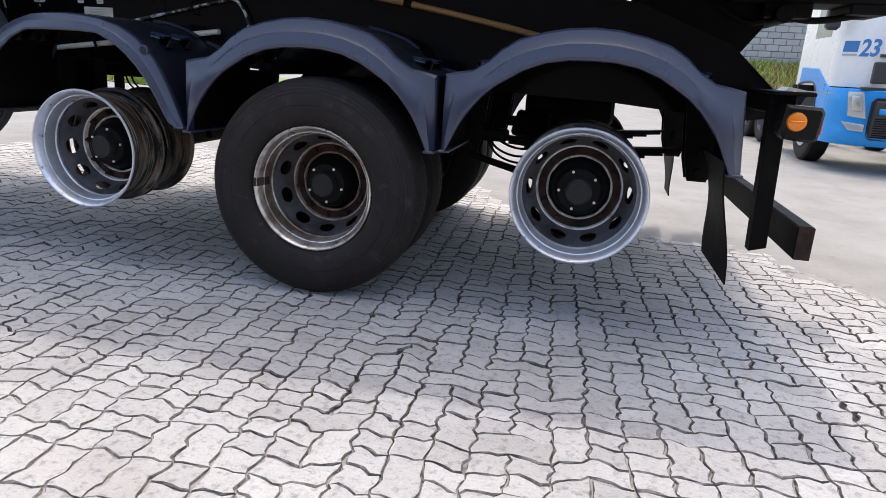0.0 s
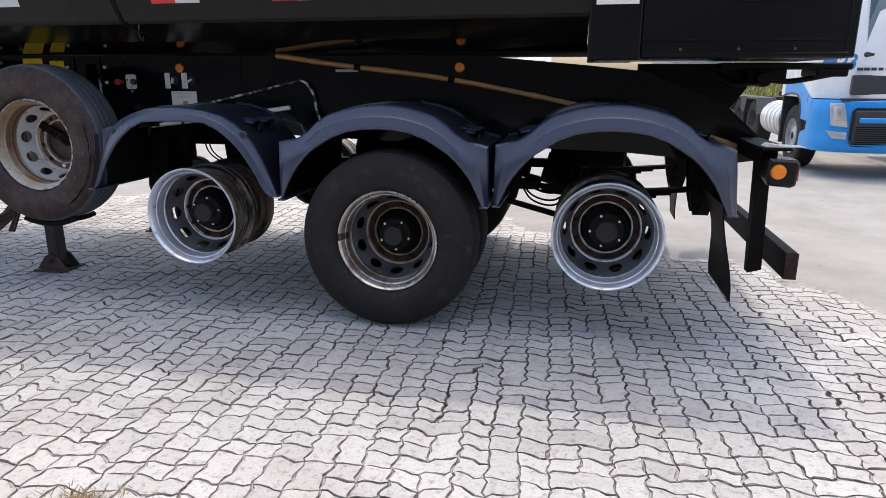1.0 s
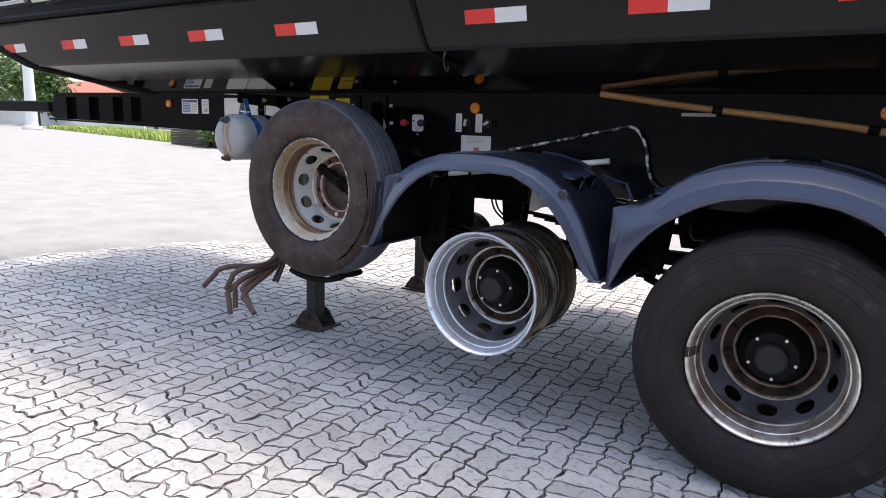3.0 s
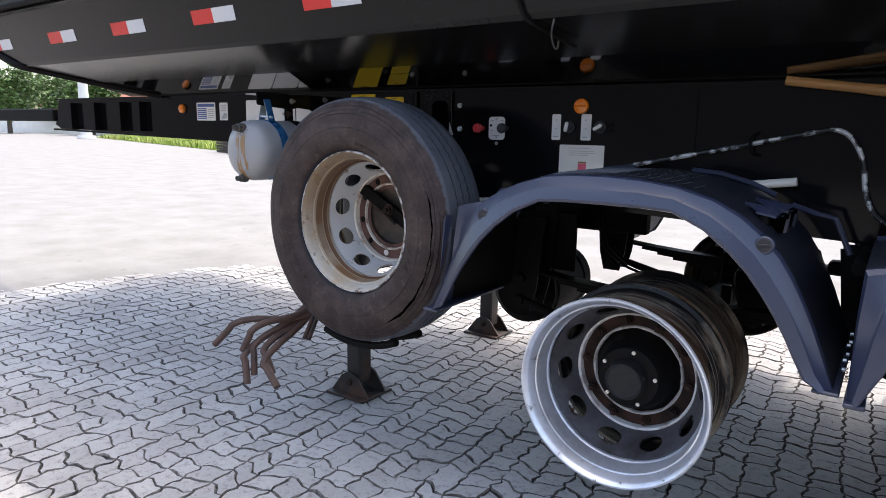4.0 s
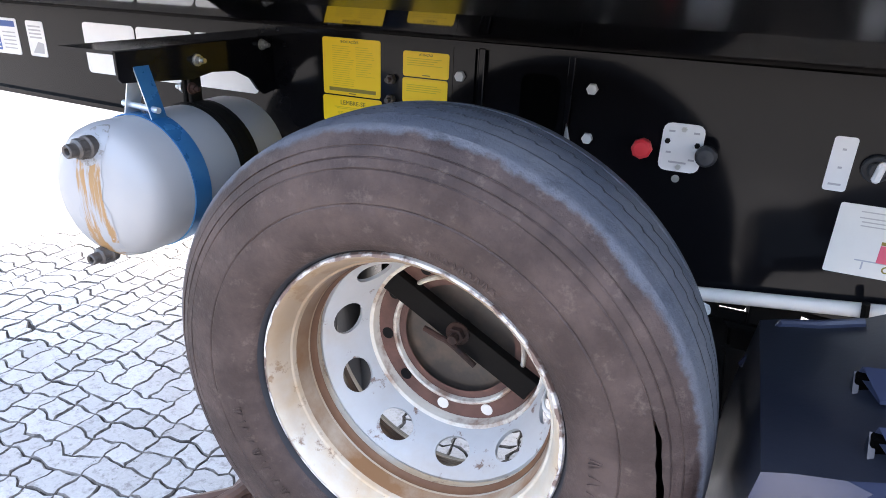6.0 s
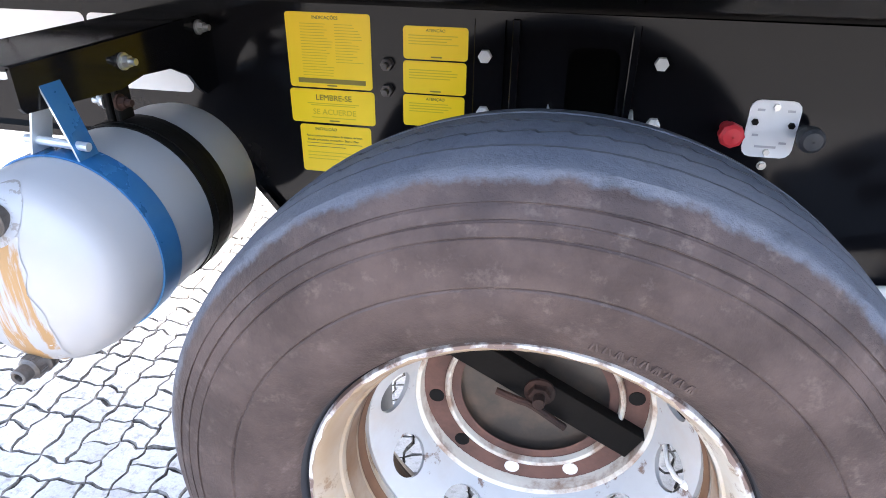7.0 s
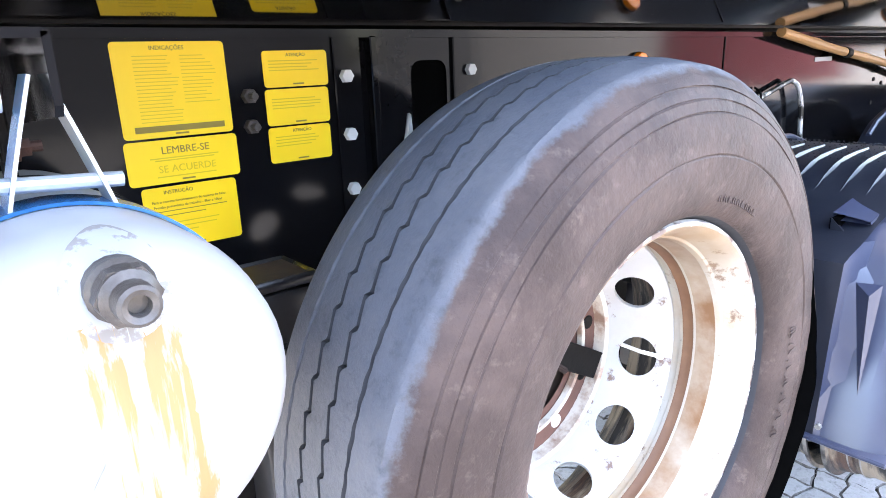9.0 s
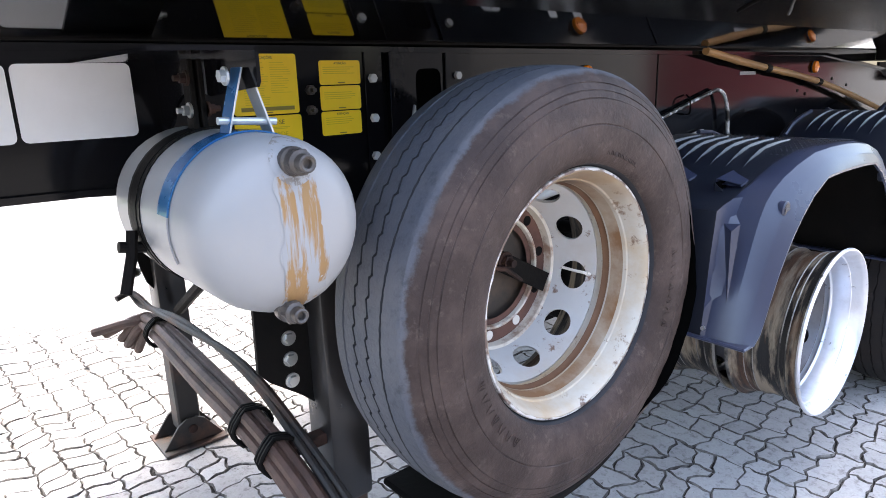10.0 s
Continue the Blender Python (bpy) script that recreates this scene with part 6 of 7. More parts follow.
for k, ((tip, bend), end) in enumerate(zip(near_ends, far_ends)):
    ph = 2 * math.pi * k / 6
    o = Vector((0.026 * math.cos(ph), 0.0, 0.030 * math.sin(ph)))
    tip, bend, end = Vector(tip), Vector(bend), Vector(end)
    conv, tie, mid, far = Vector((-3.03, 0.30, 0.452)) + o * 0.9, Vector((-3.06, 0.55, 0.615)) + o, Vector((-3.045, 1.05, 0.635)) + o * 1.2, Vector((-3.02, 1.58, 0.632)) + o * 0.9
    pts = curve_points([tip, tip.lerp(bend, 0.72), bend, bend.lerp(conv, 0.25) + Vector((0, 0, 0.014)), conv, tie, mid, far, far.lerp(end, 0.35) + Vector((0, 0.02, 0.018)), end], 5)
    part("rod", tube(B(), pts, 0.0165, 8), "rod_rust", rods)
for k in range(2):
    pts = curve_points([(-2.95 + 0.03 * k, 0.22, 0.36), (-3.01 + 0.02 * k, 0.48, 0.62), (-3.01, 0.80, 0.72 + 0.02 * k), (-3.01 - 0.02 * k, 1.25, 0.735), (-3.02, 1.58, 0.70), (-3.03, 1.70, 0.69 + 0.03 * k), (-3.05, 1.74, 0.73), (-3.10, 1.73, 0.72)], 6)
    part("rod", tube(B(), pts, 0.011, 8), "leg_dirty", rods, "dark grey rod arching over the bundle")
for p, q in (((-3.055, 0.53, 0.608), 0.05), ((-3.055, 0.68, 0.625), 0.052), ((-3.025, 1.5, 0.635), 0.05)):
    bm = B()
    for d in (-0.012, 0, 0.012):
        ring = [(p[0] + q * math.cos(2 * math.pi * i / 14), p[1] + d + 0.006 * math.sin(i * 2), p[2] + q * math.sin(2 * math.pi * i / 14)) for i in range(15)]
        tube(bm, ring, 0.006, 6)
    part("wire_tie", bm, "dull", rods, "dark binding wire")
bm = box(B(), (-3.03, -2.93), (0.50, 0.54), (0.60, 0.63), 0.004)
part("tie_hook", bm, "rust", rods)

# ---- air tank ----
here(0.066, 0, 0.05)
TX, TZ, TR = -3.182, 1.212, 0.142
tank = thing("air_tank", (TX, 0.3, TZ - TR), "white painted air tank with rust streaks under its valve", "air tank")
bm = B()
prof = [(0.012, 0.062), (0.05, 0.064), (0.09, 0.073), (0.12, 0.090), (0.136, 0.112), (TR, 0.140), (TR, 0.485), (0.136, 0.515), (0.11, 0.537), (0.06, 0.553), (0.012, 0.557)]
rings = lathe(bm, prof, (TX, 0, TZ), n=48)
cap(bm, rings[0]), cap(bm, rings[-1])
part("vessel", bm, "white", tank)


def tank_skin(r):
    """How far out the near end cap reaches at a distance from its middle."""
    for (ra, ya), (rb, yb) in zip(prof, prof[1:]):
        if ra <= r <= rb:
            return ya + (yb - ya) * (r - ra) / max(1e-6, rb - ra)
    return 0.062


bm = B()
rows = []
for k in range(15):
    z = TZ + 0.085 - 0.2185 * k / 14
    row = []
    for j in range(9):
        wide = 0.036 + 0.013 * (k / 14) + 0.004 * math.sin(k * 1.9 + j)
        x = TX + 0.008 + 0.010 * k / 14 + wide * (j - 4) / 4 * (0.9 + 0.1 * math.sin(k))
        r = min(0.1415, math.hypot(x - TX, z - TZ))
        row.append((x, tank_skin(r) - 0.0012, z))
    rows.append(row)
ribbon(bm, rows)
part("rust_streak", bm, "rust_stain", tank, "ochre rust streaks and flaking white paint")


def valve(x, z, big):
    y = tank_skin(math.hypot(x - TX, z - TZ))
    s = 0.74 if big else 0.66
    bm = B()
    rings = lathe(bm, [(0.030 * s, 0.004), (0.031 * s, -0.010), (0.027 * s, -0.014), (0.026 * s, -0.030), (0.019 * s, -0.034), (0.0185 * s, -0.050), (0.015 * s, -0.052), (0.010 * s, -0.050), (0.009 * s, -0.042)], (x, y, z), n=18)
    cap(bm, rings[-1])
    ob = part("valve", bm, "brass", tank, "dull grey test valve" if big else "dull drain valve")
    if big:
        bm = B()
        ring = [[(x + r * math.cos(a), tank_skin(min(0.1415, math.hypot(x + r * math.cos(a) - TX, z + r * math.sin(a) - TZ))) - 0.0012, z + r * math.sin(a)) for a in (2 * math.pi * q / 40 for q in range(41))] for r in (0.018, 0.024, 0.030, 0.035)]
        ribbon(bm, ring)
        part("flaking_paint", bm, "flaking", tank, "paint flaking round the valve")
    bm = cyl(B(), (x, y - 0.016, z), (x, y - 0.028, z), 0.029 * s, n=6)
    part("hex_collar", bm, "brass", ob)


valve(-3.172, 1.316, True)
valve(-3.192, 1.083, False)

def strap(y0, y1, mat, a0, a1, lift=0.0022, label=""):
    bm = B()
    rows = []
    for k in range(37):
        a = radians(a0 + (a1 - a0) * k / 36)
        rows.append([(TX + (TR + lift + e) * math.cos(a), y, TZ + (TR + lift + e) * math.sin(a)) for y, e in ((y0, -0.0015), (y0, 0.0015), (y1, 0.0015), (y1, -0.0015), (y0, -0.0015))])
    ribbon(bm, rows)
    return part("strap", bm, mat, tank, label)


strap(0.200, 0.245, "blue_strap", 20, 170, label="blue filmed steel strap")
strap(0.200, 0.245, "white", 170, 200, label="white taped strap end")
strap(0.200, 0.245, "blue_strap", -75, 20, label="blue filmed steel strap")
strap(0.36, 0.395, "dull", -70, 250, label="black rubber-lined strap")
strap(0.345, 0.41, "hub", -70, 250, 0.0008)
for s in (-1, 1):
    bm = B()
    ribbon(bm, [[(TX + (0.010 + 0.036 * f if s > 0 else -0.034 * f), y, 1.455 - 0.105 * f - 0.008 * f * f) for y in (0.203, 0.242)] for f in (0, 0.2, 0.4, 0.6, 0.8, 1.0)])
    bmesh.ops.recalc_face_normals(bm, faces=bm.faces)
    bmesh.ops.solidify(bm, geom=bm.faces[:], thickness=0.003)
    bmesh.ops.recalc_face_normals(bm, faces=bm.faces)
    for f in bm.faces:
        f.material_index = 0 if f.normal.x * s > 0.3 else 1
    part("strap_tail", bm, ["blue_strap", "steel"], tank, "strap tail, blue film outside, bare steel inside")
part("strap_bolt", cyl(B(), (TX - 0.042, 0.215, 1.374), (TX + 0.056, 0.215, 1.368), 0.0065, n=10), "steel", tank)
bm = hexbolt(B(), (TX - 0.018, 0.222, 1.442), 0.011, 0.012, (-1, 0, 0))
part("bolt", bm, "steel", tank)
bm = cyl(B(), (TX - 0.175, 0.38, 1.165), (TX - 0.12, 0.38, 1.155), 0.010, n=10)
tube(bm, [(TX - 0.150, 0.38, 1.19), (TX - 0.158, 0.375, 1.145), (TX - 0.180, 0.36, 1.085)], 0.010, 8)
part("drain_hose", bm, "dull", tank, "short black hose end")

here()
bracket = thing("tank_bracket", (-3.15, 0.4, 1.53), "black folded bracket holding the air tank", "bracket")
cheek = [(0.165, 1.533), (WEB, 1.535), (WEB, 1.40), (0.60, 1.394), (0.575, 1.41), (0.55, 1.44), (0.50, 1.463), (0.42, 1.469), (0.36, 1.460), (0.172, 1.474), (0.165, 1.482)]
part("cheek", prism(B(), cheek, -3.108, -3.102, "x"), "black", bracket, smooth=0)
bm = prism(B(), [(-3.265, 1.527), (-3.108, 1.5285), (-3.104, 1.531), (-3.102, 1.534), (-3.108, 1.5355), (-3.265, 1.534)], 0.165, WEB)
part("top_plate", bm, "black", bracket, smooth=0)
for x in (-3.137, -3.121):
    part("hanger_bar", box(B(), (x - 0.005, x + 0.005), (0.362, 0.398), (1.40, 1.524), 0.002), "dull", bracket)
for x, y, z, way, m, label in ((-3.142, 0.372, 1.492, -1, "rust", "rusty bolt"), (-3.116, 0.365, 1.438, 1, "rust", "rusty bolt"), (-3.142, 0.372, 1.437, -1, "chrome", "zinc nut"),
                               (-3.102, 0.376, 1.500, 1, "chrome", "zinc bolt"), (-3.102, 0.60, 1.517, 1, "chrome", "zinc bolt")):
    bm = hexbolt(B(), (x, y, z), 0.010, 0.014, (way, 0, 0))
    cyl(bm, (x, y, z), (x + way * 0.024, y, z), 0.0055, n=10)
    part("bolt", bm, m, bracket, label)

here()

# ---- blue and white lorry parked behind ----
def lorry(at, turn, label, number):
    t = thing("parked_lorry", at, label, "lorry", "parked lorries")
    Mx = Matrix.Translation(at) @ Matrix.Rotation(radians(turn), 4, "Z")

    def put(name, bm, mat, parent=t, lab="", smooth=30):
        bmesh.ops.transform(bm, verts=bm.verts, matrix=Mx)
        return part(name, bm, mat, parent, lab, smooth)

    # front towards -y; plan outlines of the right half, mirrored, stacked in height
    W = 1.24

    def shell(levels, mat, name, lab):
        bm, rings = B(), []
        for z, pts in levels:
            rings.append([bm.verts.new((x, y, z)) for x, y in pts] + [bm.verts.new((-x, y, z)) for x, y in reversed(pts)])
        for a, b in zip(rings, rings[1:]):
            for k in range(len(a)):
                bm.faces.new((a[k], a[(k + 1) % len(a)], b[(k + 1) % len(a)], b[k]))
        cap(bm, rings[0])
        cap(bm, rings[-1])
        return put(name, bm, mat, lab=lab, smooth=38)

    def slab(corners, depth, mat, name, lab="", parent=t, bevel=0.01):
        """A plate with four corners, its outside first, as thick as depth."""
        p = [Vector(q) for q in corners]
        n = (p[1] - p[0]).cross(p[3] - p[0]).normalized()
        if n.y > 0:
            n = -n
        bm = B()
        lo, hi = [bm.verts.new(q) for q in p], [bm.verts.new(q - n * depth) for q in p]
        top = bm.faces.new(lo)
        bm.faces.new(hi[::-1])
        for k in range(4):
            bm.faces.new((lo[k], hi[k], hi[(k + 1) % 4], lo[(k + 1) % 4]))
        bmesh.ops.bevel(bm, geom=list(top.edges), offset=bevel, segments=2, profile=0.5, affect="EDGES")
        return put(name, bm, mat, parent, lab)

    def cab_plan(d, back=2.0):
        return [(0.30, -0.05 + d), (0.66, -0.035 + d), (0.80, 0.0 + d), (0.88, 0.035 + d), (1.19, 0.37 + d), (1.225, 0.44 + d), (W, 0.56 + d), (W, back)]

    shell([(1.13, cab_plan(-0.02)), (1.20, cab_plan(-0.03)), (1.82, cab_plan(-0.03)), (2.62, cab_plan(0.16)), (2.86, cab_plan(0.30)), (2.95, cab_plan(0.46))], "cab_white", "cab_upper", "white cab shell")

    def low_plan(d, end):
        return [(0.40, -0.14 + d), (0.86, -0.115 + d), (1.00, -0.07 + d), (1.11, 0.01 + d), (1.185, 0.13 + d), (1.235, 0.30 + d), (W + 0.01, 0.42 + d), (W + 0.01, end)]

    shell([(0.38, low_plan(0.03, 0.74)), (0.42, low_plan(0.0, 0.78)), (0.53, low_plan(-0.01, 0.78)), (0.58, low_plan(0.0, 0.76)), (0.62, low_plan(0.015, 0.70)), (0.66, low_plan(0.015, 0.52)),
           (0.92, low_plan(0.02, 0.50)), (1.09, low_plan(0.035, 0.50)), (1.115, low_plan(0.06, 0.50))], "cab_blue", "front_bumper", "bright blue bumper with rounded corners")
    for s in (-1, 1):
        arch = [(0.46, 0.78), (0.40, 1.10), (0.62, 1.20), (0.98, 1.37), (1.78, 1.40), (1.80, 1.14), (1.72, 1.13), (1.60, 1.17), (1.10, 1.17), (0.95, 1.10), (0.86, 0.96), (0.82, 0.80)]
        put("step_panel", prism(B(), arch, *sorted((s * (W - 0.05), s * (W + 0.012))), "x", bevel=0.012), "cab_blue", lab="blue wheel arch panel")
        put("arch_lip", tube(B(), curve_points([(s * (W + 0.012), y, z) for y, z in ((1.79, 1.14), (1.60, 1.165), (1.35, 1.18), (1.10, 1.165), (0.95, 1.095), (0.86, 0.95), (0.82, 0.80))], 4), 0.016, 8), "dark_plastic", lab="black rubber arch lip")
        put("step_recess", box(B(), (min(s * 0.90, s * 1.215), max(s * 0.90, s * 1.215)), (0.48, 0.74), (0.62, 0.80), 0.01), "dull")
        light = slab([(s * 1.125, 0.022, 1.075), (s * 0.975, -0.085, 1.075), (s * 0.895, -0.125, 0.735), (s * 1.09, -0.022, 0.755)], 0.05, "headlamp", "headlight", "clear headlight")
        slab([(s * 1.085, -0.010, 1.03), (s * 1.0, -0.080, 1.03), (s * 0.955, -0.105, 0.83), (s * 1.06, -0.040, 0.83)], 0.03, "chrome", "reflector", "", light, 0.02)
        slab([(s * 1.14, 0.012, 0.685), (s * 0.895, -0.128, 0.665), (s * 0.90, -0.135, 0.565), (s * 1.06, -0.05, 0.575)], 0.04, "headlamp", "fog_lamp")
        wheel = put("front_wheel", B_ring((s * 1.05, 1.36, 0.50), 0.50, 0.29, s), "tyre")
        bm = B()
        lathe(bm, [(0.285, s * 0.145), (0.27, s * 0.08), (0.18, s * 0.05), (0.15, s * 0.10), (0.06, s * 0.12)], (s * 1.05, 1.36, 0.50), "x", 32)
        put("rim", bm, "rim_mid", wheel)
        put("wheel_housing", box(B(), (min(s * 0.72, s * 0.90), max(s * 0.72, s * 0.90)), (0.80, 1.92), (0.5, 1.20), 0.02), "dull")
        put("wheel_flap", box(B(), (min(s * 0.80, s * 1.22), max(s * 0.80, s * 1.22)), (1.93, 1.97), (0.34, 1.14), 0.01), "dark_plastic", lab="black flap behind the front wheel")
        put("mirror", box(B(), (s * 1.40 - 0.09, s * 1.40 + 0.09), (0.22, 0.36), (1.85, 2.45), 0.04), "dark_plastic")
        put("mirror_arm", cyl(B(), (s * 1.2, 0.55, 2.40), (s * 1.40, 0.29, 2.38), 0.02, n=8), "dark_plastic")
        put("side_window", box(B(), (s * W - 0.004, s * W + 0.010), (0.75, 1.45), (1.80, 2.48), 0.003), "window")
    put("windscreen", prism(B(), [(-0.032, 1.80), (0.098, 2.60), (0.113, 2.60), (-0.01, 1.80)], -0.78, 0.78, "x"), "window")
    mouth = put("grille", box(B(), (-0.86, 0.86), (-0.150, -0.09), (0.47, 1.01), 0.05), "dark_plastic", lab="dark grille opening")
    for k in range(9):
        put("grille_slat", box(B(), (-0.80, 0.80), (-0.158, -0.148), (0.50 + 0.03 * k, 0.512 + 0.03 * k), 0.003), "dull", mouth)
    put("grille_bar", box(B(), (-0.77, 0.77), (-0.172, -0.145), (0.80, 0.875), 0.012), "cab_blue", lab="blue bar across the grille")
    put("upper_grille", box(B(), (-0.90, 0.90), (-0.075, 0.02), (1.19, 1.46), 0.015), "dark_plastic", lab="dark upper grille")
    put("black_line", box(B(), (-1.0, 1.0), (-0.075, 0.02), (1.105, 1.14), 0.006), "dark_plastic")
    for k in range(5):
        put("badge_bar", box(B(), (-0.86 + 0.085 * k, -0.795 + 0.085 * k), (-0.072, -0.02), (1.52, 1.56), 0.003), "dark_plastic", smooth=0)
    put("plate", box(B(), (-0.20, 0.20), (-0.166, -0.150), (0.37, 0.47), 0.004), "label", lab="blank white plate")
    put("wiper_cowl", box(B(), (-0.80, 0.80), (-0.06, 0.02), (1.70, 1.77), 0.02), "dark_plastic")
    if number:
        # lettering lies on the sloped corner of the cab
        way = Vector((0.31, -0.335, 0)).normalized()
        face = Matrix.Translation((-1.19, 0.34, 0)) @ Matrix(((way.x, 0, way.y, 0), (way.y, 0, -way.x, 0), (0, 1, 0, 0), (0, 0, 0, 1)))
        bm = prism(B(), [(0.0, 1.585), (0.195, 1.585), (0.205, 1.725), (0.01, 1.725)], -0.004, 0.005, "z")
        bmesh.ops.transform(bm, verts=bm.verts, matrix=face)
        put("logo_block", bm, "mark_blue", lab="slanted blue logo block", smooth=0)
        bm = box(B(), (0.0, 0.195), (1.535, 1.56), (-0.004, 0.005))
        bmesh.ops.transform(bm, verts=bm.verts, matrix=face)
        put("logo_line", bm, "ink_grey", smooth=0)
        cu = bpy.data.curves.new("fleet_number", "FONT")
        cu.body, cu.size, cu.extrude, cu.offset, cu.shear = "23", 0.30, 0.005, 0.007, 0.15
        cu.align_x = "CENTER"
        tmp = bpy.data.objects.new("fleet_number", cu)
        me = bpy.data.meshes.new_from_object(tmp)
        bpy.data.objects.remove(tmp)
        me.transform(Matrix.Translation(-Vector(at)) @ Mx @ face @ Matrix.Translation((0.345, 1.535, 0)) @ Matrix.Diagonal((0.85, 1, 1, 1)))
        me.materials.append(M["mark_blue"])
        ob = new("fleet_number", me)
        ob.parent = t
        BASE[ob.name] = BASE[t.name]
    for s in (-1, 1):
        put("chassis_rail", box(B(), (s * 0.42 - 0.04, s * 0.42 + 0.04), (0.5, 6.2), (0.78, 1.02), 0.01), "dull")
        put("fuel_tank", cyl(B(), (s * 0.93, 2.10, 0.70), (s * 0.93, 3.25, 0.70), 0.31, n=28, bevel=0.03), "chrome", lab="bare aluminium fuel tank")
        for y in (2.35, 2.60, 2.85):
            bm = B()
            lathe(bm, [(0.313, -0.035), (0.318, -0.035), (0.318, 0.035), (0.313, 0.035)], (s * 0.93, y, 0.70), "y", 28)
            put("tank_strap", bm, "label")
        for y in (4.3, 5.6):
            wheel = put("rear_wheel", B_ring((s * 0.98, y, 0.50), 0.50, 0.30, s), "tyre")
            bm = B()
            lathe(bm, [(0.285, s * 0.14), (0.26, s * 0.02), (0.15, 0.0), (0.10, s * 0.06), (0.03, s * 0.07)], (s * 0.98, y, 0.50), "x", 32)
            put("rim", bm, "rim_dark", wheel)
            put("mud_cover", prism(B(), [(y - 0.60, 0.72), (y - 0.42, 1.04), (y + 0.42, 1.04), (y + 0.60, 0.72), (y + 0.56, 0.70), (y + 0.40, 1.0), (y - 0.40, 1.0), (y - 0.56, 0.70)], s * 0.82, s * 1.18, "x"), "dark_plastic", smooth=0)
    put("air_filter", cyl(B(), (-0.85, 2.2, 1.25), (-0.85, 2.2, 1.85), 0.2, n=24, bevel=0.03), "dark_plastic")
    put("coupling_plate", cyl(B(), (0, 4.95, 1.05), (0, 4.95, 1.14), 0.48, n=28, bevel=0.01), "dull")
    return t


def B_ring(c, r, w, s):
    bm = B()
    lathe(bm, [(r * 0.56, -w / 2 + 0.02), (r * 0.75, -w / 2 - 0.005), (r * 0.93, -w / 2 + 0.01), (r, -w / 2 + 0.04), (r, w / 2 - 0.04), (r * 0.93, w / 2 - 0.01), (r * 0.75, w / 2 + 0.005), (r * 0.56, w / 2 - 0.02)], c, "x", 40)
    return bm


lorry((5.66, 6.9, 0.0), 0, "white lorry tractor with bright blue bumper and fleet number", True)
lorry((-2.5, 46.0, 0.0), 4, "white and blue lorry parked across the yard", False)

# ---- surroundings ----
bm = B()
ribbon(bm, [[(x, y, z + 0.05 * math.sin(x * 0.7 + y)) for x in range(5, 62, 2)] for y, z in ((16.6, 0.0), (17.5, 0.25), (19.0, 1.0), (20.6, 1.62), (23, 1.7))])
solid("grass_bank", bm, "earth", (10, 19, 0), "low grassy bank below the block wall", "bank", kind="structure")
wall = thing("block_wall", (20.0, 21.2, 1.5), "grey concrete block boundary wall with visible courses", "wall", kind="structure")
part("core", box(B(), (4.0, 60.0), (21.06, 21.2), (1.4, 4.6)), "mortar", wall, smooth=0)
rest = B()
count = 0
block = box(B(), (0, 0.385), (0, 0.15), (0, 0.185), 0.008)
block_mesh = mesh_of("block", block, "block", Vector((0, 0, 0)), 0)
for row in range(15):
    for k in range(44):
        x = 3.2 + 0.4 * k + (0.2 if row % 2 else 0)
        z = 1.55 + 0.2 * row
        if 3.2 < x < 9.6 and row < 14 and count < 220:
            ob = new("block", block_mesh)
            ob.parent = wall
            ob.location = Vector((x, 21.02 + random.uniform(-0.004, 0.004), z)) - BASE[wall.name]
            count += 1
        else:
            box(rest, (x, x + 0.385), (21.02, 21.10), (z, z + 0.185))
tagged(part("block_rest", rest, "block", wall, smooth=0), kind="stuff")


def blades(name, region, count, h, mat, label, category, seed, zf=lambda x, y: 0.0, lean=0.4, width=0.012):
    rnd = random.Random(seed)
    verts, faces = [], []
    for _ in range(count):
        x, y = region(rnd)
        z = zf(x, y)
        a, hh = rnd.uniform(0, 6.28), h * rnd.uniform(0.4, 1.2)
        w = width * rnd.uniform(0.6, 1.4)
        dx, dy = w * math.cos(a), w * math.sin(a)
        lx, ly = lean * hh * math.cos(a * 3.1), lean * hh * math.sin(a * 3.1)
        k = len(verts)
        verts += [(x - dx, y - dy, z), (x + dx, y + dy, z), (x + 0.5 * lx + dx * 0.6, y + 0.5 * ly + dy * 0.6, z + 0.6 * hh), (x + 0.5 * lx - dx * 0.6, y + 0.5 * ly - dy * 0.6, z + 0.6 * hh), (x + lx, y + ly, z + hh * 0.95)]
        faces += [(k, k + 1, k + 2, k + 3), (k + 3, k + 2, k + 4)]
    me = bpy.data.meshes.new(name)
    me.from_pydata(verts, [], faces)
    me.materials.append(M[mat])
    return tagged(new(name, me), label, category, kind="stuff")


def bank_z(x, y):
    pts = ((16.6, 0.0), (17.5, 0.25), (19.0, 1.0), (20.6, 1.62), (23, 1.7))
    for (a, za), (b, zb) in zip(pts, pts[1:]):
        if a <= y <= b:
            return za + (zb - za) * (y - a) / (b - a)
    return 0.0


blades("bank_grass", lambda r: (r.uniform(5, 22), r.uniform(16.9, 21.0)), 14000, 0.30, "grass", "dry green grass on the bank", "grass", 2, bank_z, 0.5, 0.02)
blades("bank_straw", lambda r: (r.uniform(5, 22), r.uniform(17.2, 21.0)), 5000, 0.34, "straw", "straw-coloured weeds on the bank", "weeds", 3, bank_z, 0.6, 0.02)


def strip(r):
    u = r.random()
    x = -75 + 66 * u
    y = 36 - 0.33 * (x + 75) + r.uniform(0, 3.0 + 5 * (1 - u))
    return x, y


blades("verge_grass", strip, 16000, 0.45, "grass", "bright green grass verge along the yard edge", "grass", 5, lambda x, y: 0, 0.5, 0.07)
bm = B()
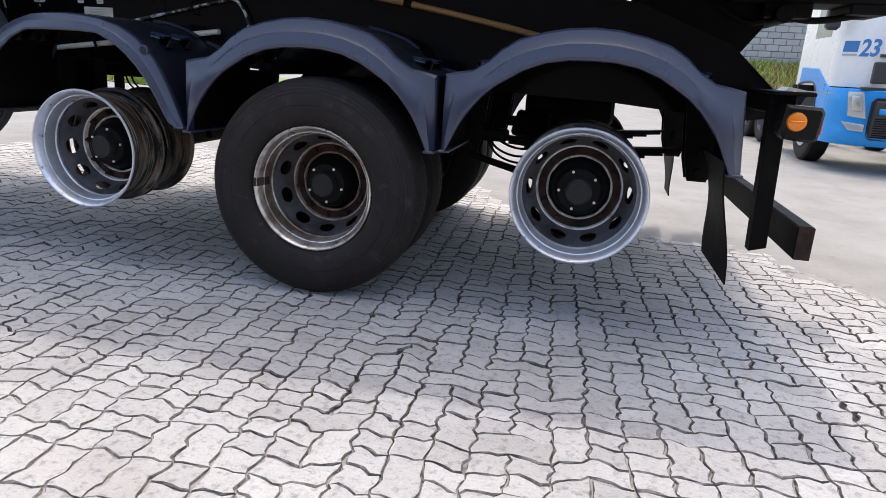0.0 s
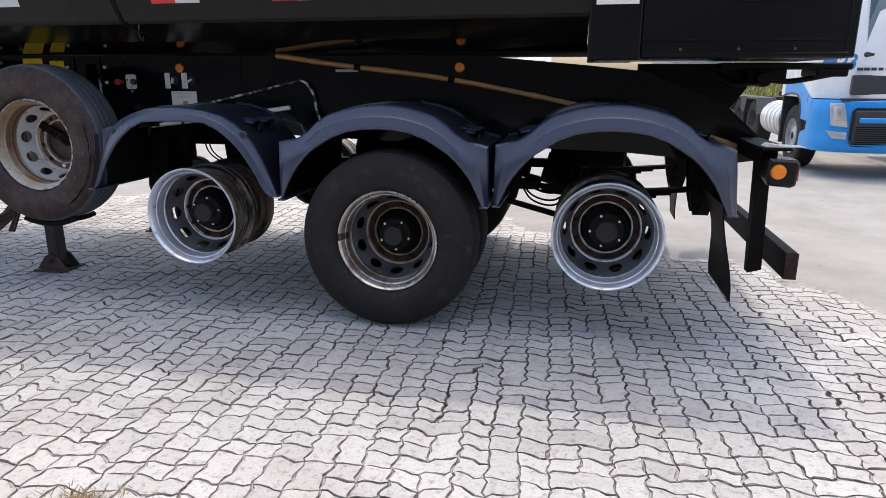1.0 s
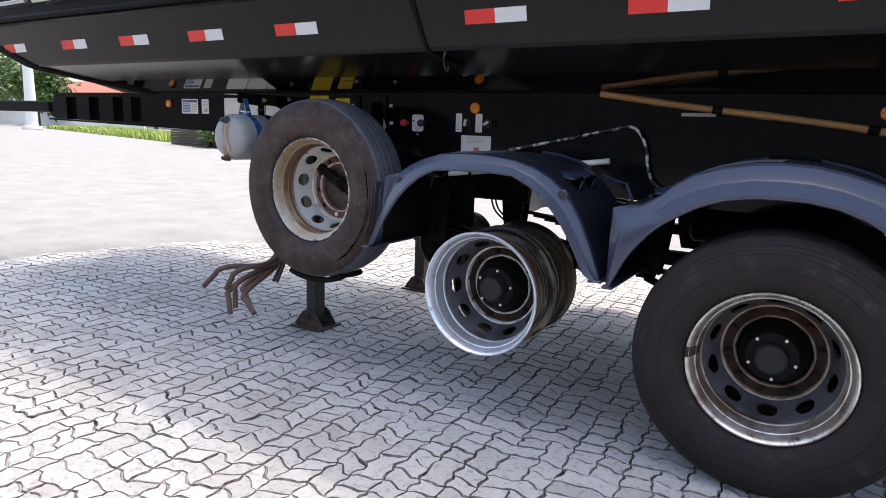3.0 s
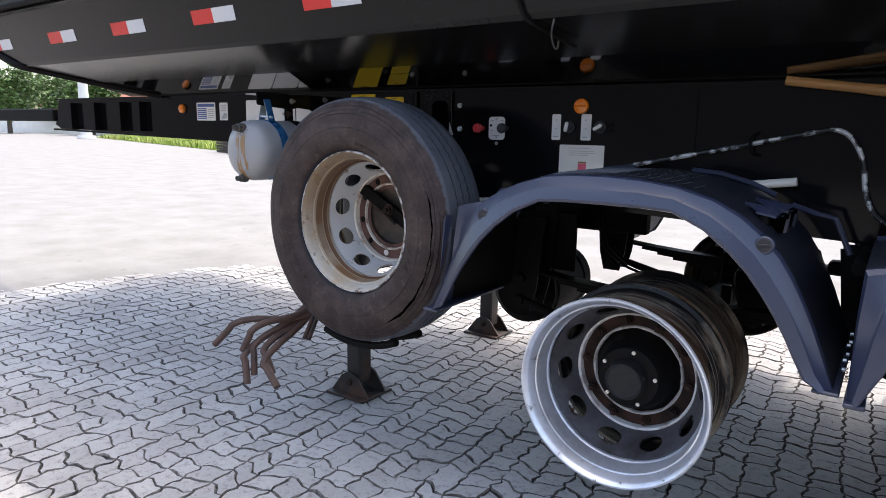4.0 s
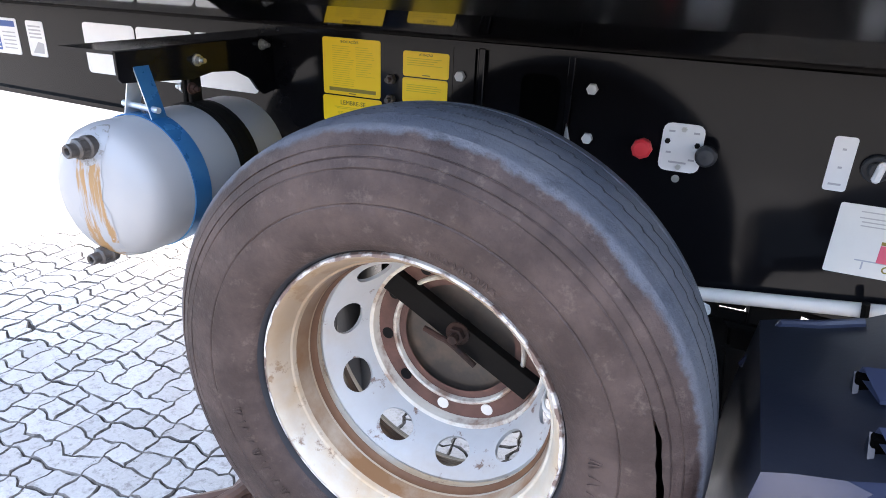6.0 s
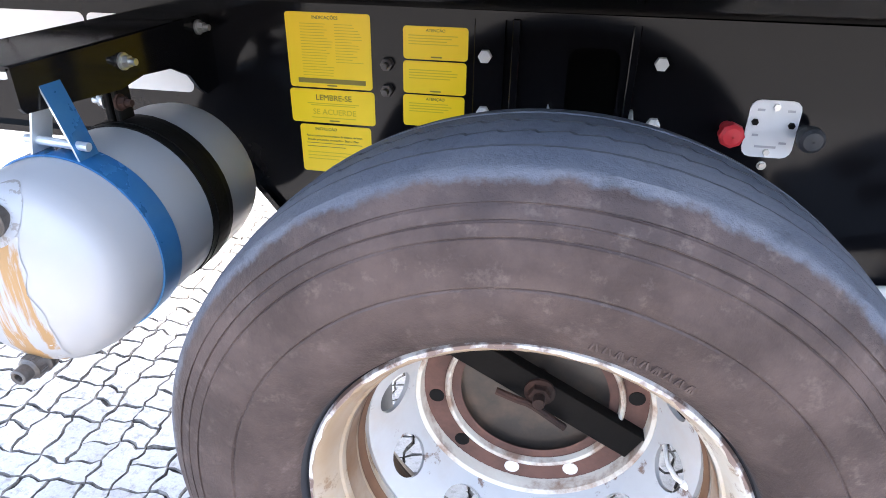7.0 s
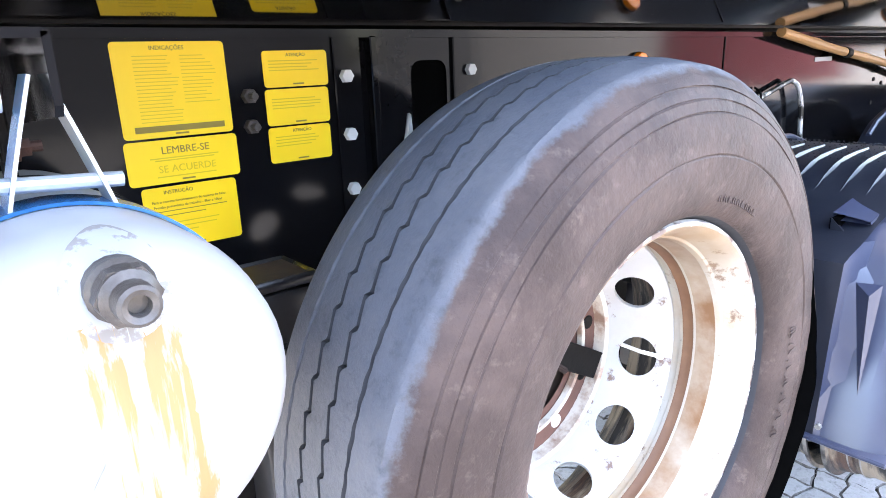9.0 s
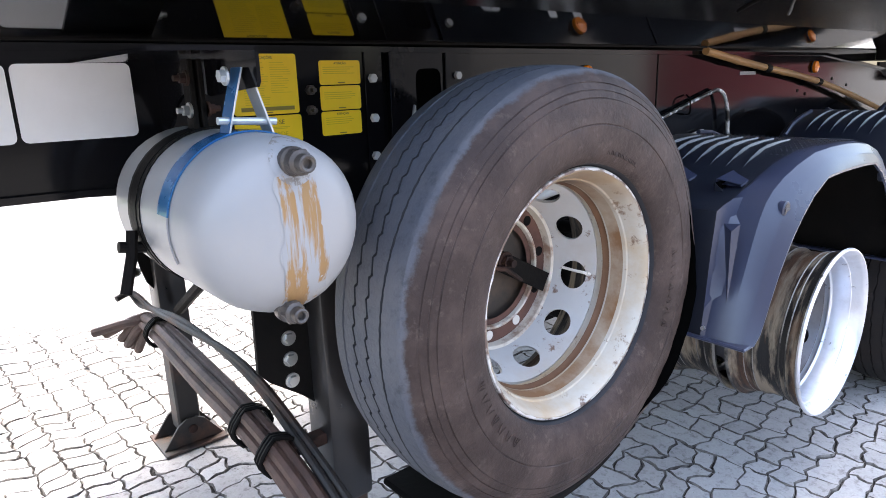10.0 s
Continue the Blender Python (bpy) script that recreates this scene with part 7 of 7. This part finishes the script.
ribbon(bm, [[(-80 + 4 * k, 37.6 - 0.33 * (4 * k) + d, 0.03) for k in range(20)] for d in (0, 12)])
solid("verge_soil", bm, "verge", (-40, 30, 0), "green grassy verge soil", "verge", kind="structure")


def weeds_patch(r):
    a, d = r.uniform(0, 6.28), abs(r.gauss(0, 0.5))
    return -0.55 + 0.20 * d * math.cos(a), -1.91 + 0.11 * d * math.sin(a)


blades("weed_tuft", weeds_patch, 1000, 0.036, "straw", "small dry weed tuft growing in the paver joints", "weeds", 9, lambda x, y: -0.004, 0.9, 0.0022)


def joint_weeds(r):
    row = r.randint(-14, 10)
    return -2.6 + r.gauss(0, 0.9), row * 0.112 + r.uniform(-0.006, 0.006)


blades("joint_moss", joint_weeds, 500, 0.010, "straw", "tiny dry growth in the paver joints", "weeds", 10, lambda x, y: -0.008, 0.8, 0.0015)


def pallet_stack(x, y, levels, label):
    t = thing("pallet", (x, y, 0), label, "pallet", "stacked pallets")
    for k in range(levels):
        z = 0.145 * k
        for j in range(3):
            part("bearer", box(B(), (x - 0.6, x + 0.6), (y - 0.5 + 0.45 * j, y - 0.4 + 0.45 * j), (z + 0.02, z + 0.12), 0.005), "old_wood", t)
        for j in range(5):
            part("slat", box(B(), (x - 0.6 + 0.27 * j, x - 0.48 + 0.27 * j), (y - 0.55, y + 0.55), (z + 0.12, z + 0.143), 0.003), "old_wood", t)


for dx, lv in ((0, 6), (1.5, 7), (3.1, 6)):
    pallet_stack(-31.5 + dx, 21.2 - 0.33 * dx, lv, "stack of weathered dark wooden pallets at the verge")


def leafy(name, at, radius, height, count, leaf, label, category, seed, trunk=True):
    t = thing(name, at, label, category)
    rnd = random.Random(seed)
    base = Vector(at)
    tips = []
    bm = B()
    if trunk:
        top = base + Vector((0.2, 0.1, height * 0.55))
        tube(bm, [base, base + Vector((0.05, 0, height * 0.25)), top], 0.2, 8, [0.035 * height, 0.028 * height, 0.018 * height])
        for k in range(9):
            a = k * 2.4
            s = base.lerp(top, 0.45 + 0.06 * k)
            e = s + Vector((math.cos(a) * radius * 0.75, math.sin(a) * radius * 0.75, height * (0.18 + 0.03 * k)))
            tube(bm, [s, s.lerp(e, 0.5) + Vector((0, 0, 0.1)), e], 0.05, 6, [0.012 * height, 0.008 * height, 0.003 * height])
            tips += [e, s.lerp(e, 0.6)]
        part("trunk", bm, "bark", t)
    else:
        for k in range(8):
            a = k * 2.4
            e = base + Vector((math.cos(a) * radius * 0.6, math.sin(a) * radius * 0.6, height * (0.4 + 0.06 * k)))
            tube(bm, [base, e], 0.02, 5)
            tips.append(e)
        part("stems", bm, "bark", t)
    verts, faces = [], []
    for _ in range(count):
        c = rnd.choice(tips)
        p = c + Vector((rnd.gauss(0, radius * 0.26), rnd.gauss(0, radius * 0.26), rnd.gauss(0, radius * 0.2))) - base
        u = Vector((rnd.gauss(0, 1), rnd.gauss(0, 1), rnd.gauss(0, 0.6))).normalized() * leaf
        v = u.cross(Vector((rnd.gauss(0, 1), rnd.gauss(0, 1), rnd.gauss(0, 1)))).normalized() * leaf * 0.4
        k = len(verts)
        verts += [p - u, p + v, p + u, p - v]
        faces.append((k, k + 1, k + 2, k + 3))
    me = bpy.data.meshes.new("crown")
    me.from_pydata(verts, [], faces)
    me.materials.append(M["leaf"])
    ob = new("crown", me)
    ob.parent = t
    BASE[ob.name] = BASE[t.name]
    tagged(ob, kind="stuff")


leafy("shrub", (-27.4, 19.9, 0), 0.9, 1.3, 900, 0.13, "leafy green shrub beside the pallets", "shrub", 4, False)
for k, (x, y, h) in enumerate(((-92, 44, 9), (-108, 40, 10), (-84, 56, 8.5), (-122, 52, 11))):
    leafy("tree", (x, y, 0), h * 0.42, h, 2600, 0.42, "broad green tree beyond the yard", "tree", 20 + k)
for x, y in ((-68.5, 31.5),):
    t = thing("concrete_post", (x, y, 0), "pale concrete utility post at the yard edge", "post")
    part("shaft", cyl(B(), (x, y, 0), (x, y, 7.5), 0.55, 0.42, n=14), "plaster", t)
    part("footing", cyl(B(), (x, y, 0), (x, y, 0.35), 0.9, 0.85, n=14, bevel=0.05), "plaster", t)
h = thing("warehouse", (-105, 62, 0), "long pale warehouse with clay roof and dark openings", "building")
part("walls", box(B(), (-150, -70), (62, 80), (0, 5.0), 0.05), "plaster", h)
part("roof", prism(B(), [(61, 5.0), (81, 5.0), (71, 8.2)], -151, -69, "x"), "roof", h, smooth=0)
for k in range(9):
    x = -146 + 8.4 * k
    w = part("window", box(B(), (x, x + 3.2), (61.9, 62.1), (2.2, 3.8), 0.02), "dark_plastic", h)
    part("window_frame", box(B(), (x - 0.1, x + 3.3), (61.95, 62.05), (2.05, 2.2), 0.02), "plaster", w)
solid("boundary_wall", box(B(), (-150, -72), (46, 46.3), (0, 2.4), 0.03), "plaster", (-110, 46, 0), "low pale boundary wall across the yard", "wall", kind="structure")
solid("dark_hall", box(B(), (-70.0, 8.5), (-24.0, -17.0), (0, 7.5), 0.05), "dark_hall", (-20, -20, 0), "plain grey hall closing the yard", "building", kind="structure")
solid("pale_hall", box(B(), (8.6, 17.0), (-15.5, -11.0), (0, 5.5), 0.03), "pale_hall", (12, -13, 0), "plain pale hall wall across the yard", "building", kind="structure")
solid("red_hall", box(B(), (17.1, 34.0), (-15.5, -11.0), (0, 4.4), 0.03), "red_wall", (15, -11, 0), "plain faded red hall wall across the yard", "building", kind="structure")

# ---- black reservoir shape added across the frame ahead of the first axle, to block the bright view ----
here(0.05, 0, 0)
hung = thing("air_reservoir", (-2.06, 1.0, 0.46), "added black drum that darkens the gap under the chassis", "air tank")
bm = cyl(B(), (-2.06, 0.80, 0.63), (-2.06, 1.30, 0.63), 0.165, n=32, bevel=0.04)
part("shell", bm, "dull", hung)
for y in (0.90, 1.20):
    bm = B()
    lathe(bm, [(0.166, y - 0.02), (0.170, y - 0.02), (0.170, y + 0.02), (0.166, y + 0.02)], (-2.06, 0, 0.63), n=32)
    part("strap", bm, "dull", hung)
    part("hanger", box(B(), (-2.085, -2.035), (y - 0.025, y + 0.025), (0.79, 1.06), 0.004), "dull", hung)


here()

# ---- pavers ----
# wavy-edged stones, single or double, on a net of wandering joints
CELL_X, CELL_Y, GAP = 0.1165, 0.0945, 0.0020
COLS, ROWS = (-86, 62), (-52, 90)
TILE_TURN = radians(3.0)
ca, sa = math.cos(TILE_TURN), math.sin(TILE_TURN)
rnd = random.Random(11)
net, seam = {}, {}
for i in range(COLS[0], COLS[1] + 3):
    slip = 0.30 * (i % 2) + rnd.uniform(-0.16, 0.16)
    for j in range(ROWS[0], ROWS[1] + 3):
        net[i, j] = ((i + rnd.uniform(-0.10, 0.10)) * CELL_X, (j + slip + rnd.uniform(-0.13, 0.13)) * CELL_Y)


def joint_line(a, b):
    """The wavy joint from one knot of the net to the next, without its end; the same line from both sides."""
    key = (min(a, b), max(a, b))
    if key not in seam:
        (ax, ay), (bx, by) = net[key[0]], net[key[1]]
        nx, ny = -(by - ay), bx - ax
        amp = rnd.uniform(0.025, 0.105)
        seam[key] = [(ax + (bx - ax) * f + nx * w * amp + rnd.uniform(-0.0034, 0.0034), ay + (by - ay) * f + ny * w * amp + rnd.uniform(-0.0034, 0.0034)) for f, w in ((0.22, 1.0), (0.48, 0.25), (0.74, -1.0))]
    line = seam[key]
    return [net[a]] + (line if a < b else line[::-1])


def paver_outline(i, j, nx, ny):
    """The outline of the stone that covers nx by ny cells, counter-clockwise."""
    ring = [(i + k, j) for k in range(nx)] + [(i + nx, j + k) for k in range(ny)] + [(i + nx - k, j + ny) for k in range(nx)] + [(i, j + ny - k) for k in range(ny)]
    return [p for a, b in zip(ring, ring[1:] + ring[:1]) for p in joint_line(a, b)]


def shrink(pts, d, rnd, jitter):
    """The outline moved inwards by d, each corner a little displaced."""
    out, k = [], len(pts)
    for i in range(k):
        (ax, ay), (bx, by), (cx, cy) = pts[i - 1], pts[i], pts[(i + 1) % k]
        n = (Vector((-(by - ay), bx - ax)).normalized() + Vector((-(cy - by), cx - bx)).normalized()).normalized()
        out.append((bx + n.x * d + rnd.uniform(-jitter, jitter), by + n.y * d + rnd.uniform(-jitter, jitter)))
    return out


def paver_data(pts, lift):
    """Vertices and faces of one worn stone in the paving's own plane: sides, rubbed edge, top; now and then a corner is broken off."""
    gap = GAP + rnd.uniform(-0.0016, 0.0022)
    cx, cy = sum(p[0] for p in pts) / len(pts), sum(p[1] for p in pts) / len(pts)
    if rnd.random() < 0.22:
        i = rnd.randrange(len(pts))
        pts = [(cx + (x - cx) * 0.88, cy + (y - cy) * 0.88) if min((k - i) % len(pts), (i - k) % len(pts)) < 2 else (x, y) for k, (x, y) in enumerate(pts)]
    tx, ty = rnd.gauss(0, 0.011), rnd.gauss(0, 0.011)
    rows = [(shrink(pts, gap, rnd, 0.0016), -0.014), (shrink(pts, gap + 0.0008, rnd, 0.0016), -0.0050), (shrink(pts, gap + 0.0036, rnd, 0.0030), 0.0)]
    k = len(pts)
    verts = [(x * ca - y * sa, x * sa + y * ca, z + lift + (x - cx) * tx + (y - cy) * ty + (rnd.uniform(-0.0010, 0.0006) if z == 0.0 else 0.0)) for line, z in rows for x, y in line]
    faces = [(r * k + i, r * k + (i + 1) % k, (r + 1) * k + (i + 1) % k, (r + 1) * k + i) for r in range(2) for i in range(k)]
    faces.append(tuple(2 * k + i for i in range(k)))
    return verts, faces


def paver_mesh(name, verts, faces, kinds):
    me = bpy.data.meshes.new(name)
    me.from_pydata(verts, [], faces)
    me.materials.append(M["paver"])
    me.materials.append(M["paver_edge"])
    me.polygons.foreach_set("material_index", kinds)
    return me


all_v, all_f, all_k, picked, taken = [], [], [], 0, set()
for i in range(*COLS):
    for j in range(*ROWS):
        if (i, j) in taken:
            continue
        dice = rnd.random()
        nx, ny = (2, 1) if dice < 0.12 and (i + 1, j) not in taken else (1, 2) if dice < 0.26 and (i, j + 1) not in taken else (1, 1)
        taken.update((i + u, j + v) for u in range(nx) for v in range(ny))
        x, y = (i + nx / 2) * CELL_X, (j + ny / 2) * CELL_Y
        x, y = x * ca - y * sa, x * sa + y * ca
        if not (-9.5 < x < 6.5 and -4.6 < y < 8.1) or dust(x, y) > 1.25:
            continue
        lift = rnd.gauss(0, 0.0013) + 0.003 * noise.noise(Vector((x * 0.6, y * 0.6, 3))) - 0.001 + 0.0035 * max(0.0, min(1.0, (-0.6 - y) / 0.4))
        v, f = paver_data(paver_outline(i, j, nx, ny), lift)
        kinds = [1] * (len(f) - 1) + [0]
        if 0.1 < x < 1.9 and -2.05 < y < -0.25 and picked < 300:
            ob = new("paver", paver_mesh("paver", v, f, kinds))
            ob.parent = pavement
            picked += 1
            continue
        base = len(all_v)
        all_v += v
        all_f += [tuple(q + base for q in face) for face in f]
        all_k += kinds
me = paver_mesh("paver_rest", all_v, all_f, all_k)
ob = new("paver_rest", me)
ob.parent = pavement
tagged(ob, kind="stuff")


# ---- grit lying in the joints ----
rnd = random.Random(21)
grit_v, grit_f = [], []
for k in range(15000):
    x, y = rnd.uniform(-5.6, 2.6), rnd.uniform(-2.6, 1.9)
    if noise.noise(Vector((x * 1.7, y * 1.7, 9))) + rnd.uniform(-0.5, 0.5) < 0.02:
        continue
    gx, gy = (x * ca + y * sa) / CELL_X, (-x * sa + y * ca) / CELL_Y
    across, along = rnd.gauss(0, 0.075), rnd.random()
    i, j = math.floor(gx), math.floor(gy)
    gx, gy = (i + along, j + across) if rnd.random() < 0.5 else (i + across, j + along)
    gx, gy = gx * CELL_X, gy * CELL_Y
    x, y = gx * ca - gy * sa, gx * sa + gy * ca
    r = rnd.uniform(0.0012, 0.0034) * (1.6 if rnd.random() < 0.08 else 1)
    base = len(grit_v)
    spin = rnd.uniform(0, 3.1)
    for a, h in ((0, 0.2), (1.6, 0.1), (3.0, 0.25), (4.6, 0.15)):
        q = r * rnd.uniform(0.7, 1.2)
        grit_v.append((x + q * math.cos(a + spin), y + q * math.sin(a + spin), h * r - 0.0015))
    grit_v.append((x + r * rnd.uniform(-0.3, 0.3), y + r * rnd.uniform(-0.3, 0.3), r * rnd.uniform(0.6, 1.0)))
    grit_f += [(base + q, base + (q + 1) % 4, base + 4) for q in range(4)]
me = bpy.data.meshes.new("joint_grit")
me.from_pydata(grit_v, [], grit_f)
me.materials.append(M["grit"])
ob = new("joint_grit", me)
ob.parent = pavement
tagged(ob, kind="stuff")
